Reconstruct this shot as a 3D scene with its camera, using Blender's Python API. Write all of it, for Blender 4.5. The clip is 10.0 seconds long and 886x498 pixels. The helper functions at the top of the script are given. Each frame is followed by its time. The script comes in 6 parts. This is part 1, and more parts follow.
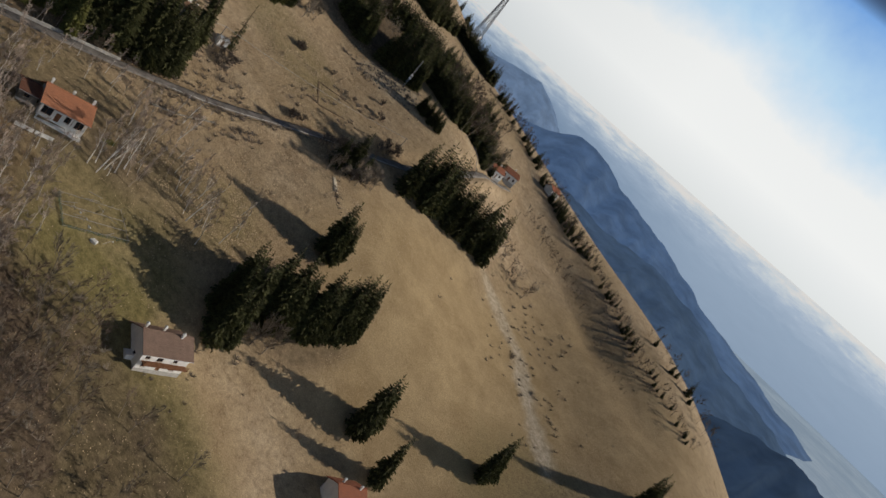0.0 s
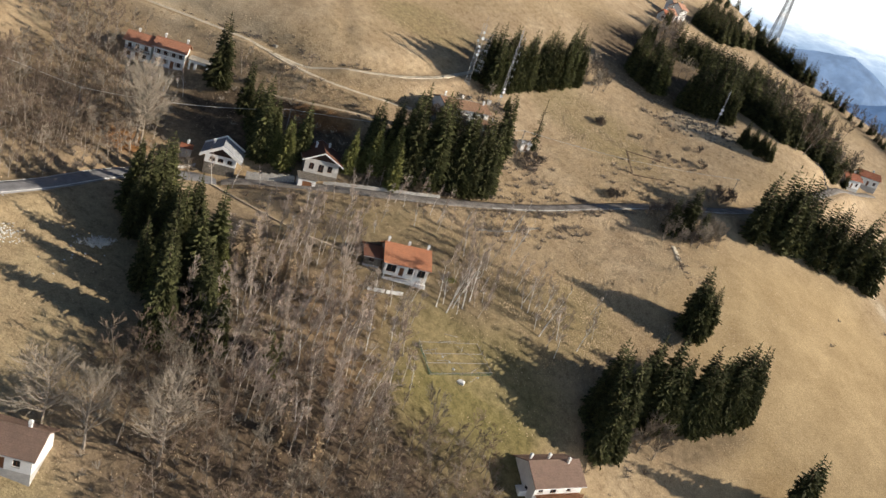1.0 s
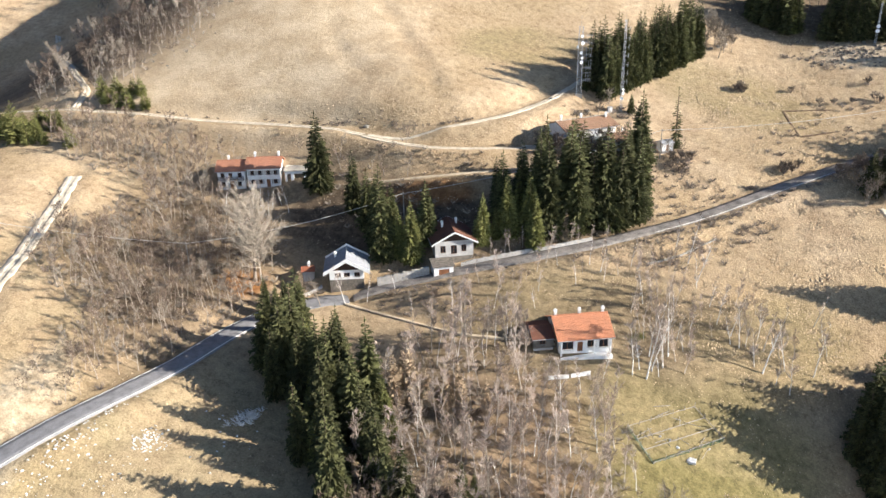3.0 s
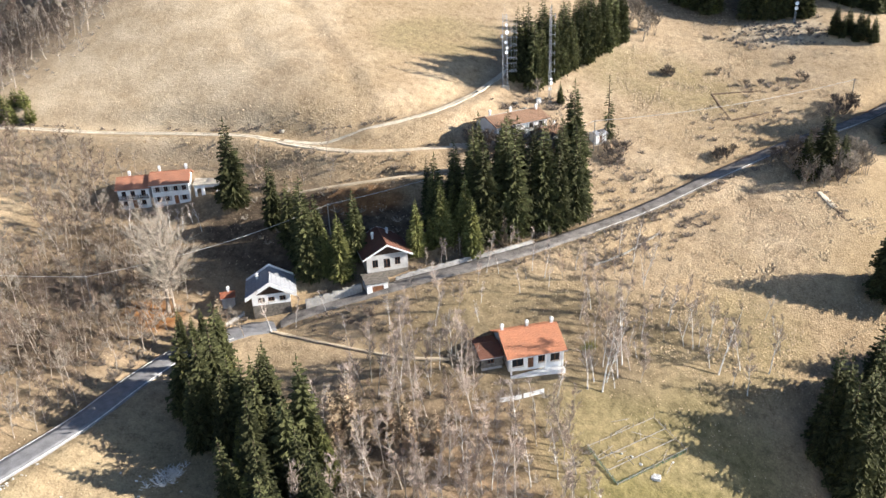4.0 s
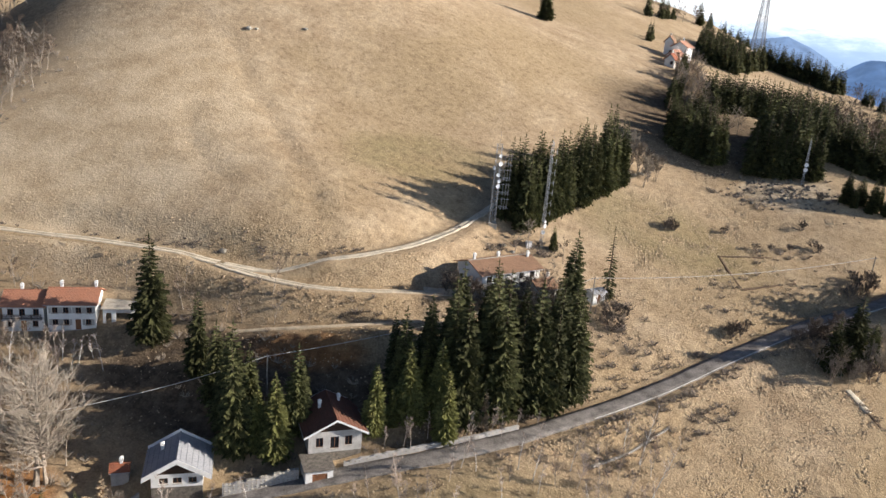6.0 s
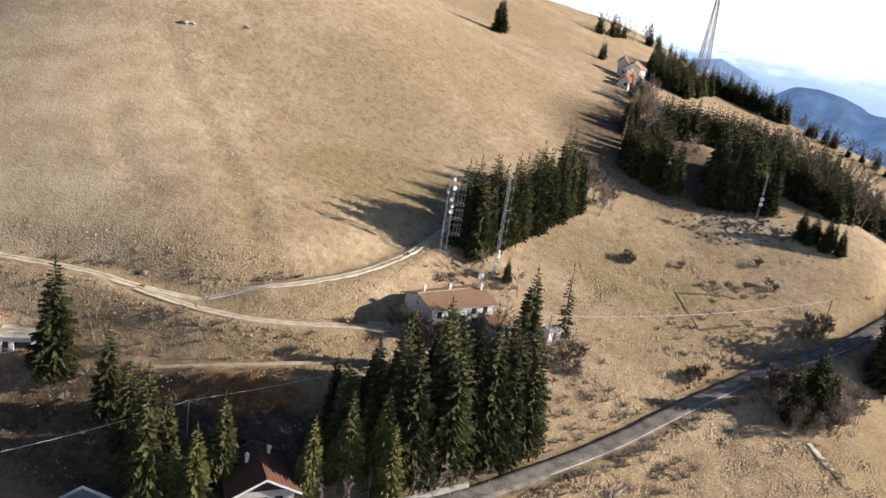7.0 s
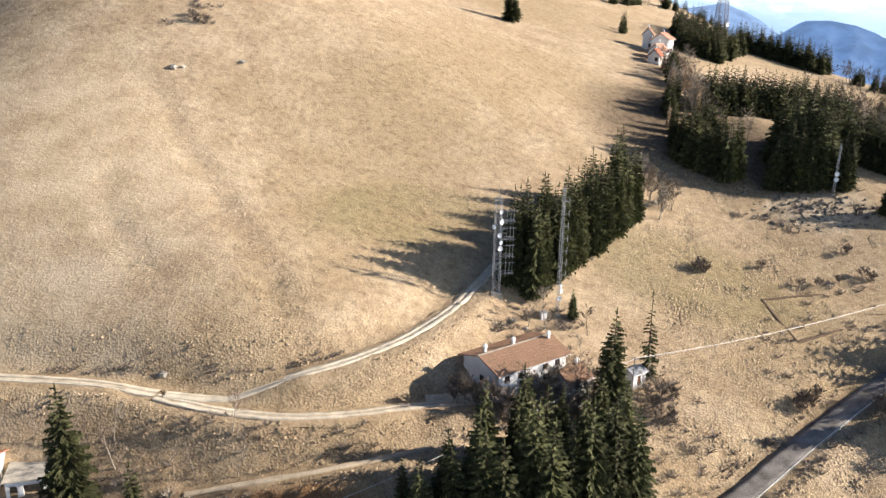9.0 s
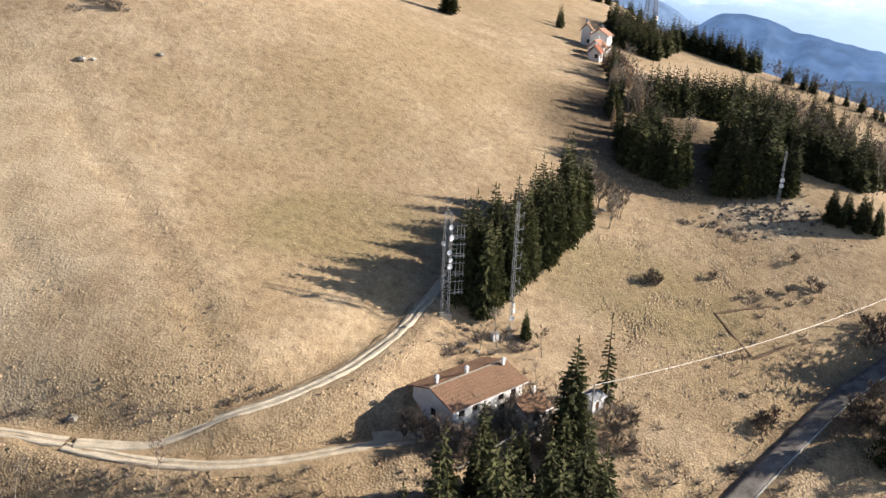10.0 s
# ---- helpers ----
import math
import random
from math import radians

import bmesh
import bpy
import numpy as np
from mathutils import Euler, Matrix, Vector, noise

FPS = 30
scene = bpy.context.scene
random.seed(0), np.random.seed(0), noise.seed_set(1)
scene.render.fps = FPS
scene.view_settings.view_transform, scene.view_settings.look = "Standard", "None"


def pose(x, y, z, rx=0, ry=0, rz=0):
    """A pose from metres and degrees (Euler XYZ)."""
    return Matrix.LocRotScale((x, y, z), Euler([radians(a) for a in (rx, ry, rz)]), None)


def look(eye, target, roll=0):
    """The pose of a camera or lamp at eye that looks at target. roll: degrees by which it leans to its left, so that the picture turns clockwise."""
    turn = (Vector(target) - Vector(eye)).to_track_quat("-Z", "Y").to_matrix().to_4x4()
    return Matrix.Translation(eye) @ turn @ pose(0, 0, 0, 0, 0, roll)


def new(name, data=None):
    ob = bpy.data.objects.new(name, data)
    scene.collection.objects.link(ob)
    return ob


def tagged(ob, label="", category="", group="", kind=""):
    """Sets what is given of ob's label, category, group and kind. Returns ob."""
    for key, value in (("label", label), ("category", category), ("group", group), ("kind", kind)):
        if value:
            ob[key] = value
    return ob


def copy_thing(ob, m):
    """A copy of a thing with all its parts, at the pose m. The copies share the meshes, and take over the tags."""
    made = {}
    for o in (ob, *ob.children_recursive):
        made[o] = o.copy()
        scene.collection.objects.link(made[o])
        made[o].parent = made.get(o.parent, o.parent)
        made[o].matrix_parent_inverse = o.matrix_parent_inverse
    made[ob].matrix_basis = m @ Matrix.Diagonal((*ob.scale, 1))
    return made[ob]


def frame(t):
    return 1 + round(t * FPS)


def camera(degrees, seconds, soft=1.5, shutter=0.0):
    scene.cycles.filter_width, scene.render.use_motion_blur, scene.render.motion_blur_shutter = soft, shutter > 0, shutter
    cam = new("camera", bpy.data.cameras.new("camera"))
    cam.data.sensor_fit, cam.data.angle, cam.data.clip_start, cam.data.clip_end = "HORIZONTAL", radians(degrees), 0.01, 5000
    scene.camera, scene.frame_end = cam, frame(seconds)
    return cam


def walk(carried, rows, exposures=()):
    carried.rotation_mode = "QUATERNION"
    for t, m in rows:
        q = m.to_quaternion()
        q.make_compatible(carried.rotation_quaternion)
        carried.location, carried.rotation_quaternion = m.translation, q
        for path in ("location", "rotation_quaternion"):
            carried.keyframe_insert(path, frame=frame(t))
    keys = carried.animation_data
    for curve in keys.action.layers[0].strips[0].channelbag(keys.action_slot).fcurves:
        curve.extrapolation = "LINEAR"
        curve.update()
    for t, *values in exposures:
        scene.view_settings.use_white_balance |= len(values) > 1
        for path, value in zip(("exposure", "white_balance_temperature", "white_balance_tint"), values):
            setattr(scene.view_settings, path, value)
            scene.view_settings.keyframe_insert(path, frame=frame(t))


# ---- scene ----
cam = camera(59.0, 10.0, soft=1.5)
PATH = [
    (0, (6.044, -1.026, 64.342), (6.399, 0.887, 63.882), 41.7),
    (0.5, (2.547, 6.686, 64.09), (2.437, 8.585, 63.475), 33.8),
    (1, (-1.74, 13.22, 64.447), (-2.162, 15.03, 63.71), 19.2),
    (1.5, (-4.403, 20.169, 65.722), (-5.119, 21.88, 64.974), 8.2),
    (2, (-8.246, 26.326, 66.542), (-8.996, 28.037, 65.829), 7.1),
    (2.2, (-9.782, 28.83, 66.767), (-10.533, 30.54, 66.051), 7.6),
    (3.3, (-20.058, 42.66, 68.196), (-20.777, 44.353, 67.41), -3.8),
    (3.5, (-21.716, 45.089, 68.185), (-22.377, 46.809, 67.407), -2.6),
    (4, (-24.589, 51.266, 68.332), (-25.132, 53.008, 67.515), -2.4),
    (4.5, (-28.234, 58.765, 68.961), (-28.56, 60.617, 68.279), 9.9),
    (5, (-33.293, 64.59, 68.409), (-33.64, 66.485, 67.872), 10.3),
    (5.2, (-34.397, 66.864, 68.369), (-34.801, 68.738, 67.798), 6.6),
    (6.3, (-42.015, 88.282, 67.707), (-42.447, 90.147, 67.127), 5.0),
    (6.5, (-42.93, 90.661, 68.035), (-43.322, 92.542, 67.481), 6.9),
    (7, (-46.651, 96.228, 69.037), (-46.92, 98.13, 68.482), 8.8),
    (7.5, (-49.115, 101.824, 70.911), (-49.394, 103.716, 70.325), 5.7),
    (8, (-52.729, 107.536, 71.645), (-53.055, 109.42, 71.058), 4.3),
    (8.5, (-55.655, 113.263, 72.791), (-56.106, 115.114, 72.18), -5.4),
    (9, (-56.002, 118.896, 74.076), (-56.325, 120.776, 73.475), 0.8),
    (9.5, (-59.994, 124.808, 75.213), (-60.277, 126.693, 74.608), -2.6),
    (10, (-61.559, 130.501, 76.115), (-61.69, 132.394, 75.483), 2.4),
]
EXPOSURES = [(0, -0.62, 6850, 10), (0.5, -0.1, 7000, 10), (1, 0.38, 6950, 10), (1.3, 0.98, 6600, 10), (2, 1.29, 6450, 10), (3.5, 1.27, 6350, 10), (4.5, 1.25, 6300, 10), (5, 0.72, 6500, 11), (6.5, 0.64, 6600, 12), (7.5, 0.57, 6700, 12), (8, 0.66, 6650, 12), (8.5, 1.09, 6650, 12), (9, 1.0, 6600, 12), (9.5, 1.0, 6600, 12), (10, 0.73, 6750, 12)]
walk(cam, [(t, look(eye, target, roll)) for t, eye, target, roll in PATH], EXPOSURES)

# ---- sky, sun and light ----
SUN_AZ, SUN_EL = 75.0, 22.0          # degrees clockwise from +y, and above the horizon
world = bpy.data.worlds.new("sky")
scene.world = world
world.use_nodes = True
wn = world.node_tree.nodes
sky = wn.new("ShaderNodeTexSky")
sky.sky_type, sky.sun_disc = "NISHITA", False
sky.sun_elevation, sky.sun_rotation = radians(SUN_EL), radians(SUN_AZ)
sky.altitude, sky.air_density, sky.dust_density, sky.ozone_density = 1400, 0.62, 0.35, 2.5
wn["Background"].inputs["Strength"].default_value = 0.068
world.node_tree.links.new(sky.outputs[0], wn["Background"].inputs["Color"])
sun = new("sun", bpy.data.lights.new("sun", "SUN"))
sun.data.energy, sun.data.angle, sun.data.color = 5.0, radians(0.6), (1.0, 0.93, 0.84)
sd = Vector((math.sin(radians(SUN_AZ)) * math.cos(radians(SUN_EL)), math.cos(radians(SUN_AZ)) * math.cos(radians(SUN_EL)), math.sin(radians(SUN_EL))))
sun.matrix_world = look(sd * 200, (0, 0, 0))

# ---- materials ----


def shader(name, rough=0.85, metal=0.0):
    m = bpy.data.materials.new(name)
    m.use_nodes = True
    b = m.node_tree.nodes["Principled BSDF"]
    b.inputs["Roughness"].default_value, b.inputs["Metallic"].default_value = rough, metal
    b.inputs["Specular IOR Level"].default_value = 0.25
    return m, m.node_tree, b


def noise_tex(nt, coord, scale, detail=4.0, rough=0.6):
    n = nt.nodes.new("ShaderNodeTexNoise")
    n.inputs["Scale"].default_value, n.inputs["Detail"].default_value, n.inputs["Roughness"].default_value = scale, detail, rough
    nt.links.new(coord, n.inputs["Vector"])
    return n.outputs["Fac"]


def ramp(nt, fac, stops):
    r = nt.nodes.new("ShaderNodeValToRGB")
    e = r.color_ramp.elements
    while len(e) < len(stops):
        e.new(0.5)
    for k, (p, c) in enumerate(stops):
        e[k].position, e[k].color = p, (*c, 1)
    nt.links.new(fac, r.inputs["Fac"])
    return r.outputs["Color"]


def mix(nt, fac, a, b, mode="MIX"):
    n = nt.nodes.new("ShaderNodeMix")
    n.data_type, n.blend_type = "RGBA", mode
    for sock, v in ((n.inputs[0], fac), (n.inputs[6], a), (n.inputs[7], b)):
        if isinstance(v, (int, float)):
            sock.default_value = v
        elif isinstance(v, tuple):
            sock.default_value = (*v, 1)
        else:
            nt.links.new(v, sock)
    return n.outputs[2]


def math_node(nt, op, a, b=0.0, clamp=False):
    n = nt.nodes.new("ShaderNodeMath")
    n.operation, n.use_clamp = op, clamp
    for sock, v in zip(n.inputs, (a, b)):
        if isinstance(v, (int, float)):
            sock.default_value = v
        else:
            nt.links.new(v, sock)
    return n.outputs[0]


def bump(nt, bsdf, height, strength, distance):
    n = nt.nodes.new("ShaderNodeBump")
    n.inputs["Strength"].default_value, n.inputs["Distance"].default_value = strength, distance
    nt.links.new(height, n.inputs["Height"])
    nt.links.new(n.outputs["Normal"], bsdf.inputs["Normal"])


def plain(name, rgb, rough=0.85, metal=0.0, vary=0.35, scale=1.5, relief=0.02, each=0.0, island=0.0, through_light=0.0):
    """A surface of one base colour with stains and grain at two scales, and a slight difference from piece to piece."""
    m, nt, b = shader(name, rough, metal)
    co = nt.nodes.new("ShaderNodeTexCoord").outputs["Object"]
    coarse, fine = noise_tex(nt, co, scale), noise_tex(nt, co, scale * 11, 3.0)
    dark = tuple(c * (1 - vary) for c in rgb)
    light = tuple(min(1.0, c * (1 + vary)) for c in rgb)
    col = ramp(nt, math_node(nt, "ADD", math_node(nt, "MULTIPLY", coarse, 0.6), math_node(nt, "MULTIPLY", fine, 0.4)), [(0.36, dark), (0.64, light)])
    if each:
        info = nt.nodes.new("ShaderNodeObjectInfo").outputs["Random"]
        col = mix(nt, 1.0, col, ramp(nt, info, [(0.0, (1 - each,) * 3), (1.0, (1 + each * 0.6,) * 3)]), "MULTIPLY")
    if island:
        geo = nt.nodes.new("ShaderNodeNewGeometry").outputs["Random Per Island"]
        col = mix(nt, 1.0, col, ramp(nt, geo, [(0.0, (1 - island,) * 3), (1.0, (1 + island,) * 3)]), "MULTIPLY")
    nt.links.new(col, b.inputs["Base Color"])
    if relief:
        bump(nt, b, fine, 0.6, relief)
    if through_light:
        leaf, both = nt.nodes.new("ShaderNodeBsdfTranslucent"), nt.nodes.new("ShaderNodeMixShader")
        nt.links.new(col, leaf.inputs["Color"])
        both.inputs[0].default_value = through_light
        nt.links.new(b.outputs[0], both.inputs[1])
        nt.links.new(leaf.outputs[0], both.inputs[2])
        nt.links.new(both.outputs[0], nt.nodes["Material Output"].inputs["Surface"])
    return m


def attribute(nt, name):
    n = nt.nodes.new("ShaderNodeAttribute")
    n.attribute_name = name
    return n.outputs["Fac"]


def grass_material():
    """Winter pasture: straw-coloured grass in tussocks, with greener turf, fallen leaves darkened in places for shade,
    and bare earth where the cover says so.
    """
    m, nt, b = shader("winter_pasture", 0.95)
    b.inputs["Specular IOR Level"].default_value = 0.1
    co = nt.nodes.new("ShaderNodeTexCoord").outputs["Object"]
    vor = nt.nodes.new("ShaderNodeTexVoronoi")
    vor.feature, vor.inputs["Scale"].default_value, vor.inputs["Randomness"].default_value = "F1", 2.7, 1.0
    warp = nt.nodes.new("ShaderNodeTexNoise")
    warp.inputs["Scale"].default_value = 1.1
    nt.links.new(co, warp.inputs["Vector"])
    nt.links.new(mix(nt, 0.12, co, warp.outputs["Color"], "ADD"), vor.inputs["Vector"])
    clump = math_node(nt, "SUBTRACT", 1.0, vor.outputs["Distance"])
    wide, mid, small, grain = noise_tex(nt, co, 0.018, 5), noise_tex(nt, co, 0.10, 5, 0.65), noise_tex(nt, co, 0.55, 4, 0.7), noise_tex(nt, co, 2.6, 3, 0.7)
    straw = ramp(nt, mid, [(0.30, (0.37, 0.266, 0.163)), (0.50, (0.46, 0.344, 0.219)), (0.70, (0.54, 0.418, 0.278))])
    straw = mix(nt, math_node(nt, "MULTIPLY", ramp(nt, wide, [(0.42, (0, 0, 0)), (0.62, (1, 1, 1))]), 0.75), straw, (0.37, 0.272, 0.155))
    tuss = ramp(nt, small, [(0.32, (0.70, 0.68, 0.66)), (0.48, (0.98, 0.98, 0.98)), (0.66, (1.16, 1.16, 1.14))])
    straw = mix(nt, 1.0, straw, tuss, "MULTIPLY")
    # Lit tussock tops and shade between them, painted into the colour.
    clump_shading = ramp(nt, clump, [(0.30, (0.80, 0.79, 0.78)), (0.55, (1.0, 1.0, 1.0)), (0.85, (1.14, 1.14, 1.14))])
    straw = mix(nt, math_node(nt, "ADD", 0.25, math_node(nt, "MULTIPLY", attribute(nt, "coarse"), 0.75)), straw, mix(nt, 1.0, straw, clump_shading, "MULTIPLY"))
    green = ramp(nt, small, [(0.35, (0.13, 0.112, 0.045)), (0.65, (0.25, 0.205, 0.088))])
    # Dark leaf floor, also used to deepen tree shade.
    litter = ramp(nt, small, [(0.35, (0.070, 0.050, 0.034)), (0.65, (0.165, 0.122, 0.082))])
    pale = ramp(nt, mid, [(0.32, (0.50, 0.375, 0.235)), (0.68, (0.64, 0.51, 0.345))])
    gold = ramp(nt, mid, [(0.35, (0.38, 0.27, 0.138)), (0.65, (0.49, 0.36, 0.20))])
    earth = ramp(nt, small, [(0.35, (0.36, 0.29, 0.20)), (0.65, (0.66, 0.56, 0.42))])
    rust = ramp(nt, small, [(0.35, (0.20, 0.085, 0.03)), (0.65, (0.36, 0.17, 0.06))])
    edge = math_node(nt, "MULTIPLY", math_node(nt, "SUBTRACT", mid, 0.5), 0.9)
    col = straw
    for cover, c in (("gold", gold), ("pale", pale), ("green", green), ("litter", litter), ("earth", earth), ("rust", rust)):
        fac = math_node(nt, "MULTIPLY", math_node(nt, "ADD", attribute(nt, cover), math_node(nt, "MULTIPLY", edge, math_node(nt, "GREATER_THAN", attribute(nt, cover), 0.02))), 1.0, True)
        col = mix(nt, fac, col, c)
    col = mix(nt, 1.0, col, ramp(nt, grain, [(0.3, (0.72, 0.72, 0.72)), (0.7, (1.2, 1.2, 1.2))]), "MULTIPLY")
    nt.links.new(col, b.inputs["Base Color"])
    swell = math_node(nt, "MULTIPLY", clump, math_node(nt, "ADD", 0.12, math_node(nt, "MULTIPLY", attribute(nt, "coarse"), 0.22)))
    bump(nt, b, math_node(nt, "ADD", math_node(nt, "ADD", math_node(nt, "MULTIPLY", small, 0.8), swell), math_node(nt, "MULTIPLY", grain, 0.4)), 0.9, 0.30)
    return m


def painted_haze(name, rgb, glow, shade):
    """A far backdrop with blue haze painted in as glow, and a little of the hillside's own shading."""
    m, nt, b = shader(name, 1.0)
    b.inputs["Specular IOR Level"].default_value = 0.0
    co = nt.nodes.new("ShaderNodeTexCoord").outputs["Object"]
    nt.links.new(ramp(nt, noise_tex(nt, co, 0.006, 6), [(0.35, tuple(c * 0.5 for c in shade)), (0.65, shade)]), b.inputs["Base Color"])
    # Lighter and darker folds of the slopes, put into the glow.
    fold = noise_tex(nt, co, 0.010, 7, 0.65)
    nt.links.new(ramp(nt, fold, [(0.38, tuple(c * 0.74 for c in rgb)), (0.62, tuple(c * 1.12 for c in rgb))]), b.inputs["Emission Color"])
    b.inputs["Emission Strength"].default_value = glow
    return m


GRASS = grass_material()
ASPHALT = plain("grey_asphalt", (0.25, 0.245, 0.245), 0.9, vary=0.25, scale=0.7)
OLD_ROAD = plain("worn_gravelled_asphalt", (0.235, 0.212, 0.188), 0.95, vary=0.55, scale=0.4)
PAINT = plain("white_road_paint", (0.78, 0.77, 0.72), 0.8, vary=0.2, scale=0.8)
GRAVEL = plain("pale_limestone_gravel", (0.62, 0.54, 0.41), 0.95, vary=0.3, scale=0.5, relief=0.05)
WHITE = plain("white_render", (0.80, 0.79, 0.76), 0.85, vary=0.12, scale=0.5)
GREYWALL = plain("grey_stone_render", (0.45, 0.43, 0.40), 0.9, vary=0.25, scale=0.8)
DARKWOOD = plain("dark_stained_boards", (0.055, 0.032, 0.022), 0.8, vary=0.4, scale=1.2)
BROWNWOOD = plain("brown_wood", (0.22, 0.10, 0.05), 0.8, vary=0.35, scale=1.5)
GREYWOOD = plain("weathered_grey_wood", (0.34, 0.31, 0.27), 0.9, vary=0.35, scale=1.2)
DARK = plain("dark_room_behind_glass", (0.02, 0.022, 0.026), 0.15, vary=0.3, scale=0.8, relief=0)
METAL = plain("galvanised_steel", (0.46, 0.47, 0.48), 0.5, 0.6, vary=0.2, scale=0.6, relief=0)
WHITEMETAL = plain("white_painted_metal", (0.82, 0.82, 0.80), 0.4, vary=0.08, relief=0)
DARKSTONE = plain("dark_rubble_masonry", (0.17, 0.15, 0.125), 0.95, vary=0.45, scale=1.6, relief=0.05)
STONE = plain("pale_limestone", (0.42, 0.385, 0.32), 0.9, vary=0.3, scale=1.0, relief=0.04, each=0.25)
NET = plain("green_netting", (0.05, 0.12, 0.08), 0.8, vary=0.3)
BARK = plain("grey_brown_bark", (0.33, 0.275, 0.22), 0.95, vary=0.35, scale=2.0, each=0.3)
TWIG = plain("bare_brown_twigs", (0.185, 0.135, 0.10), 0.95, vary=0.25, scale=0.3, relief=0, each=0.35)
DARKTWIG = plain("dark_bush_twigs", (0.18, 0.146, 0.118), 0.95, vary=0.3, scale=0.3, relief=0, each=0.25)
PALETWIG = plain("grey_twigs", (0.285, 0.24, 0.188), 0.95, vary=0.25, scale=0.3, relief=0, each=0.3)
BIRCHBARK = plain("white_birch_bark", (0.80, 0.77, 0.72), 0.8, vary=0.25, scale=1.3)
REDTWIG = plain("reddish_birch_twigs", (0.43, 0.355, 0.295), 0.95, vary=0.2, relief=0, each=0.3)
PALEBARK = plain("pale_smooth_bark", (0.52, 0.45, 0.375), 0.9, vary=0.3, scale=1.5, each=0.3)
PINKTWIG = plain("pinkish_grey_twigs", (0.42, 0.335, 0.275), 0.95, vary=0.2, relief=0, each=0.3)
SPRUCEBARK = plain("spruce_bark", (0.13, 0.09, 0.065), 0.95, vary=0.3, scale=2.0)
NEEDLE = plain("dark_spruce_needles", (0.092, 0.094, 0.036), 0.8, vary=0.4, scale=0.5, relief=0, each=0.35, island=0.5, through_light=0.3)
OLIVE = plain("yellow_green_needles", (0.20, 0.20, 0.066), 0.8, vary=0.4, scale=0.5, relief=0, each=0.2, island=0.4, through_light=0.35)
LARCH = plain("straw_brown_larch_twigs", (0.50, 0.385, 0.255), 0.9, vary=0.3, scale=0.5, relief=0, each=0.2, island=0.3, through_light=0.35)
KERBSTONE = plain("pale_worn_concrete", (0.70, 0.68, 0.63), 0.9, vary=0.2, scale=0.6)
DIRT = plain("trodden_pale_earth", (0.52, 0.425, 0.30), 0.95, vary=0.3, scale=0.5, relief=0.05)
STEEL = plain("dull_grey_steel", (0.27, 0.29, 0.32), 0.7, vary=0.15, scale=0.6, relief=0)
TUFT = plain("dry_grass_blades", (0.49, 0.37, 0.235), 0.95, vary=0.2, scale=0.08, relief=0, island=0.25)


def tile_material(name, rgb, mossy):
    """Clay or cement tiles: courses across the slope with rolls down it, weathered in blotches."""
    m, nt, b = shader(name, 0.85)
    co = nt.nodes.new("ShaderNodeTexCoord").outputs["Object"]
    w = nt.nodes.new("ShaderNodeTexWave")
    w.bands_direction, w.inputs["Scale"].default_value, w.inputs["Distortion"].default_value = "X", 1.3, 0.6
    nt.links.new(co, w.inputs["Vector"])
    big, fine = noise_tex(nt, co, 0.7), noise_tex(nt, co, 6.0)
    col = ramp(nt, fine, [(0.3, tuple(c * 0.7 for c in rgb)), (0.7, tuple(min(1, c * 1.25) for c in rgb))])
    col = mix(nt, ramp(nt, big, [(0.45, (0, 0, 0)), (0.75, (0.6, 0.6, 0.6))]), col, mossy)
    nt.links.new(col, b.inputs["Base Color"])
    bump(nt, b, w.outputs["Fac"], 0.7, 0.05)
    return m


ORANGE = tile_material("orange_clay_tiles", (0.52, 0.22, 0.118), (0.33, 0.155, 0.09))
OLDRED = tile_material("old_red_tiles", (0.36, 0.13, 0.07), (0.20, 0.10, 0.07))
BROWNTILE = tile_material("brown_cement_tiles", (0.25, 0.165, 0.125), (0.17, 0.12, 0.09))
TANTILE = tile_material("tan_brown_tiles", (0.31, 0.185, 0.115), (0.20, 0.125, 0.08))
PINKTILE = tile_material("sun_bleached_pink_tiles", (0.50, 0.27, 0.18), (0.36, 0.20, 0.14))
ROSETILE = tile_material("faded_red_tiles", (0.44, 0.20, 0.12), (0.30, 0.16, 0.11))
DARKTILE = tile_material("dark_red_brown_tiles", (0.19, 0.085, 0.055), (0.11, 0.065, 0.045))
GREYTILE = tile_material("grey_sheet_roof", (0.34, 0.345, 0.36), (0.24, 0.25, 0.26))

# ---- building helpers ----


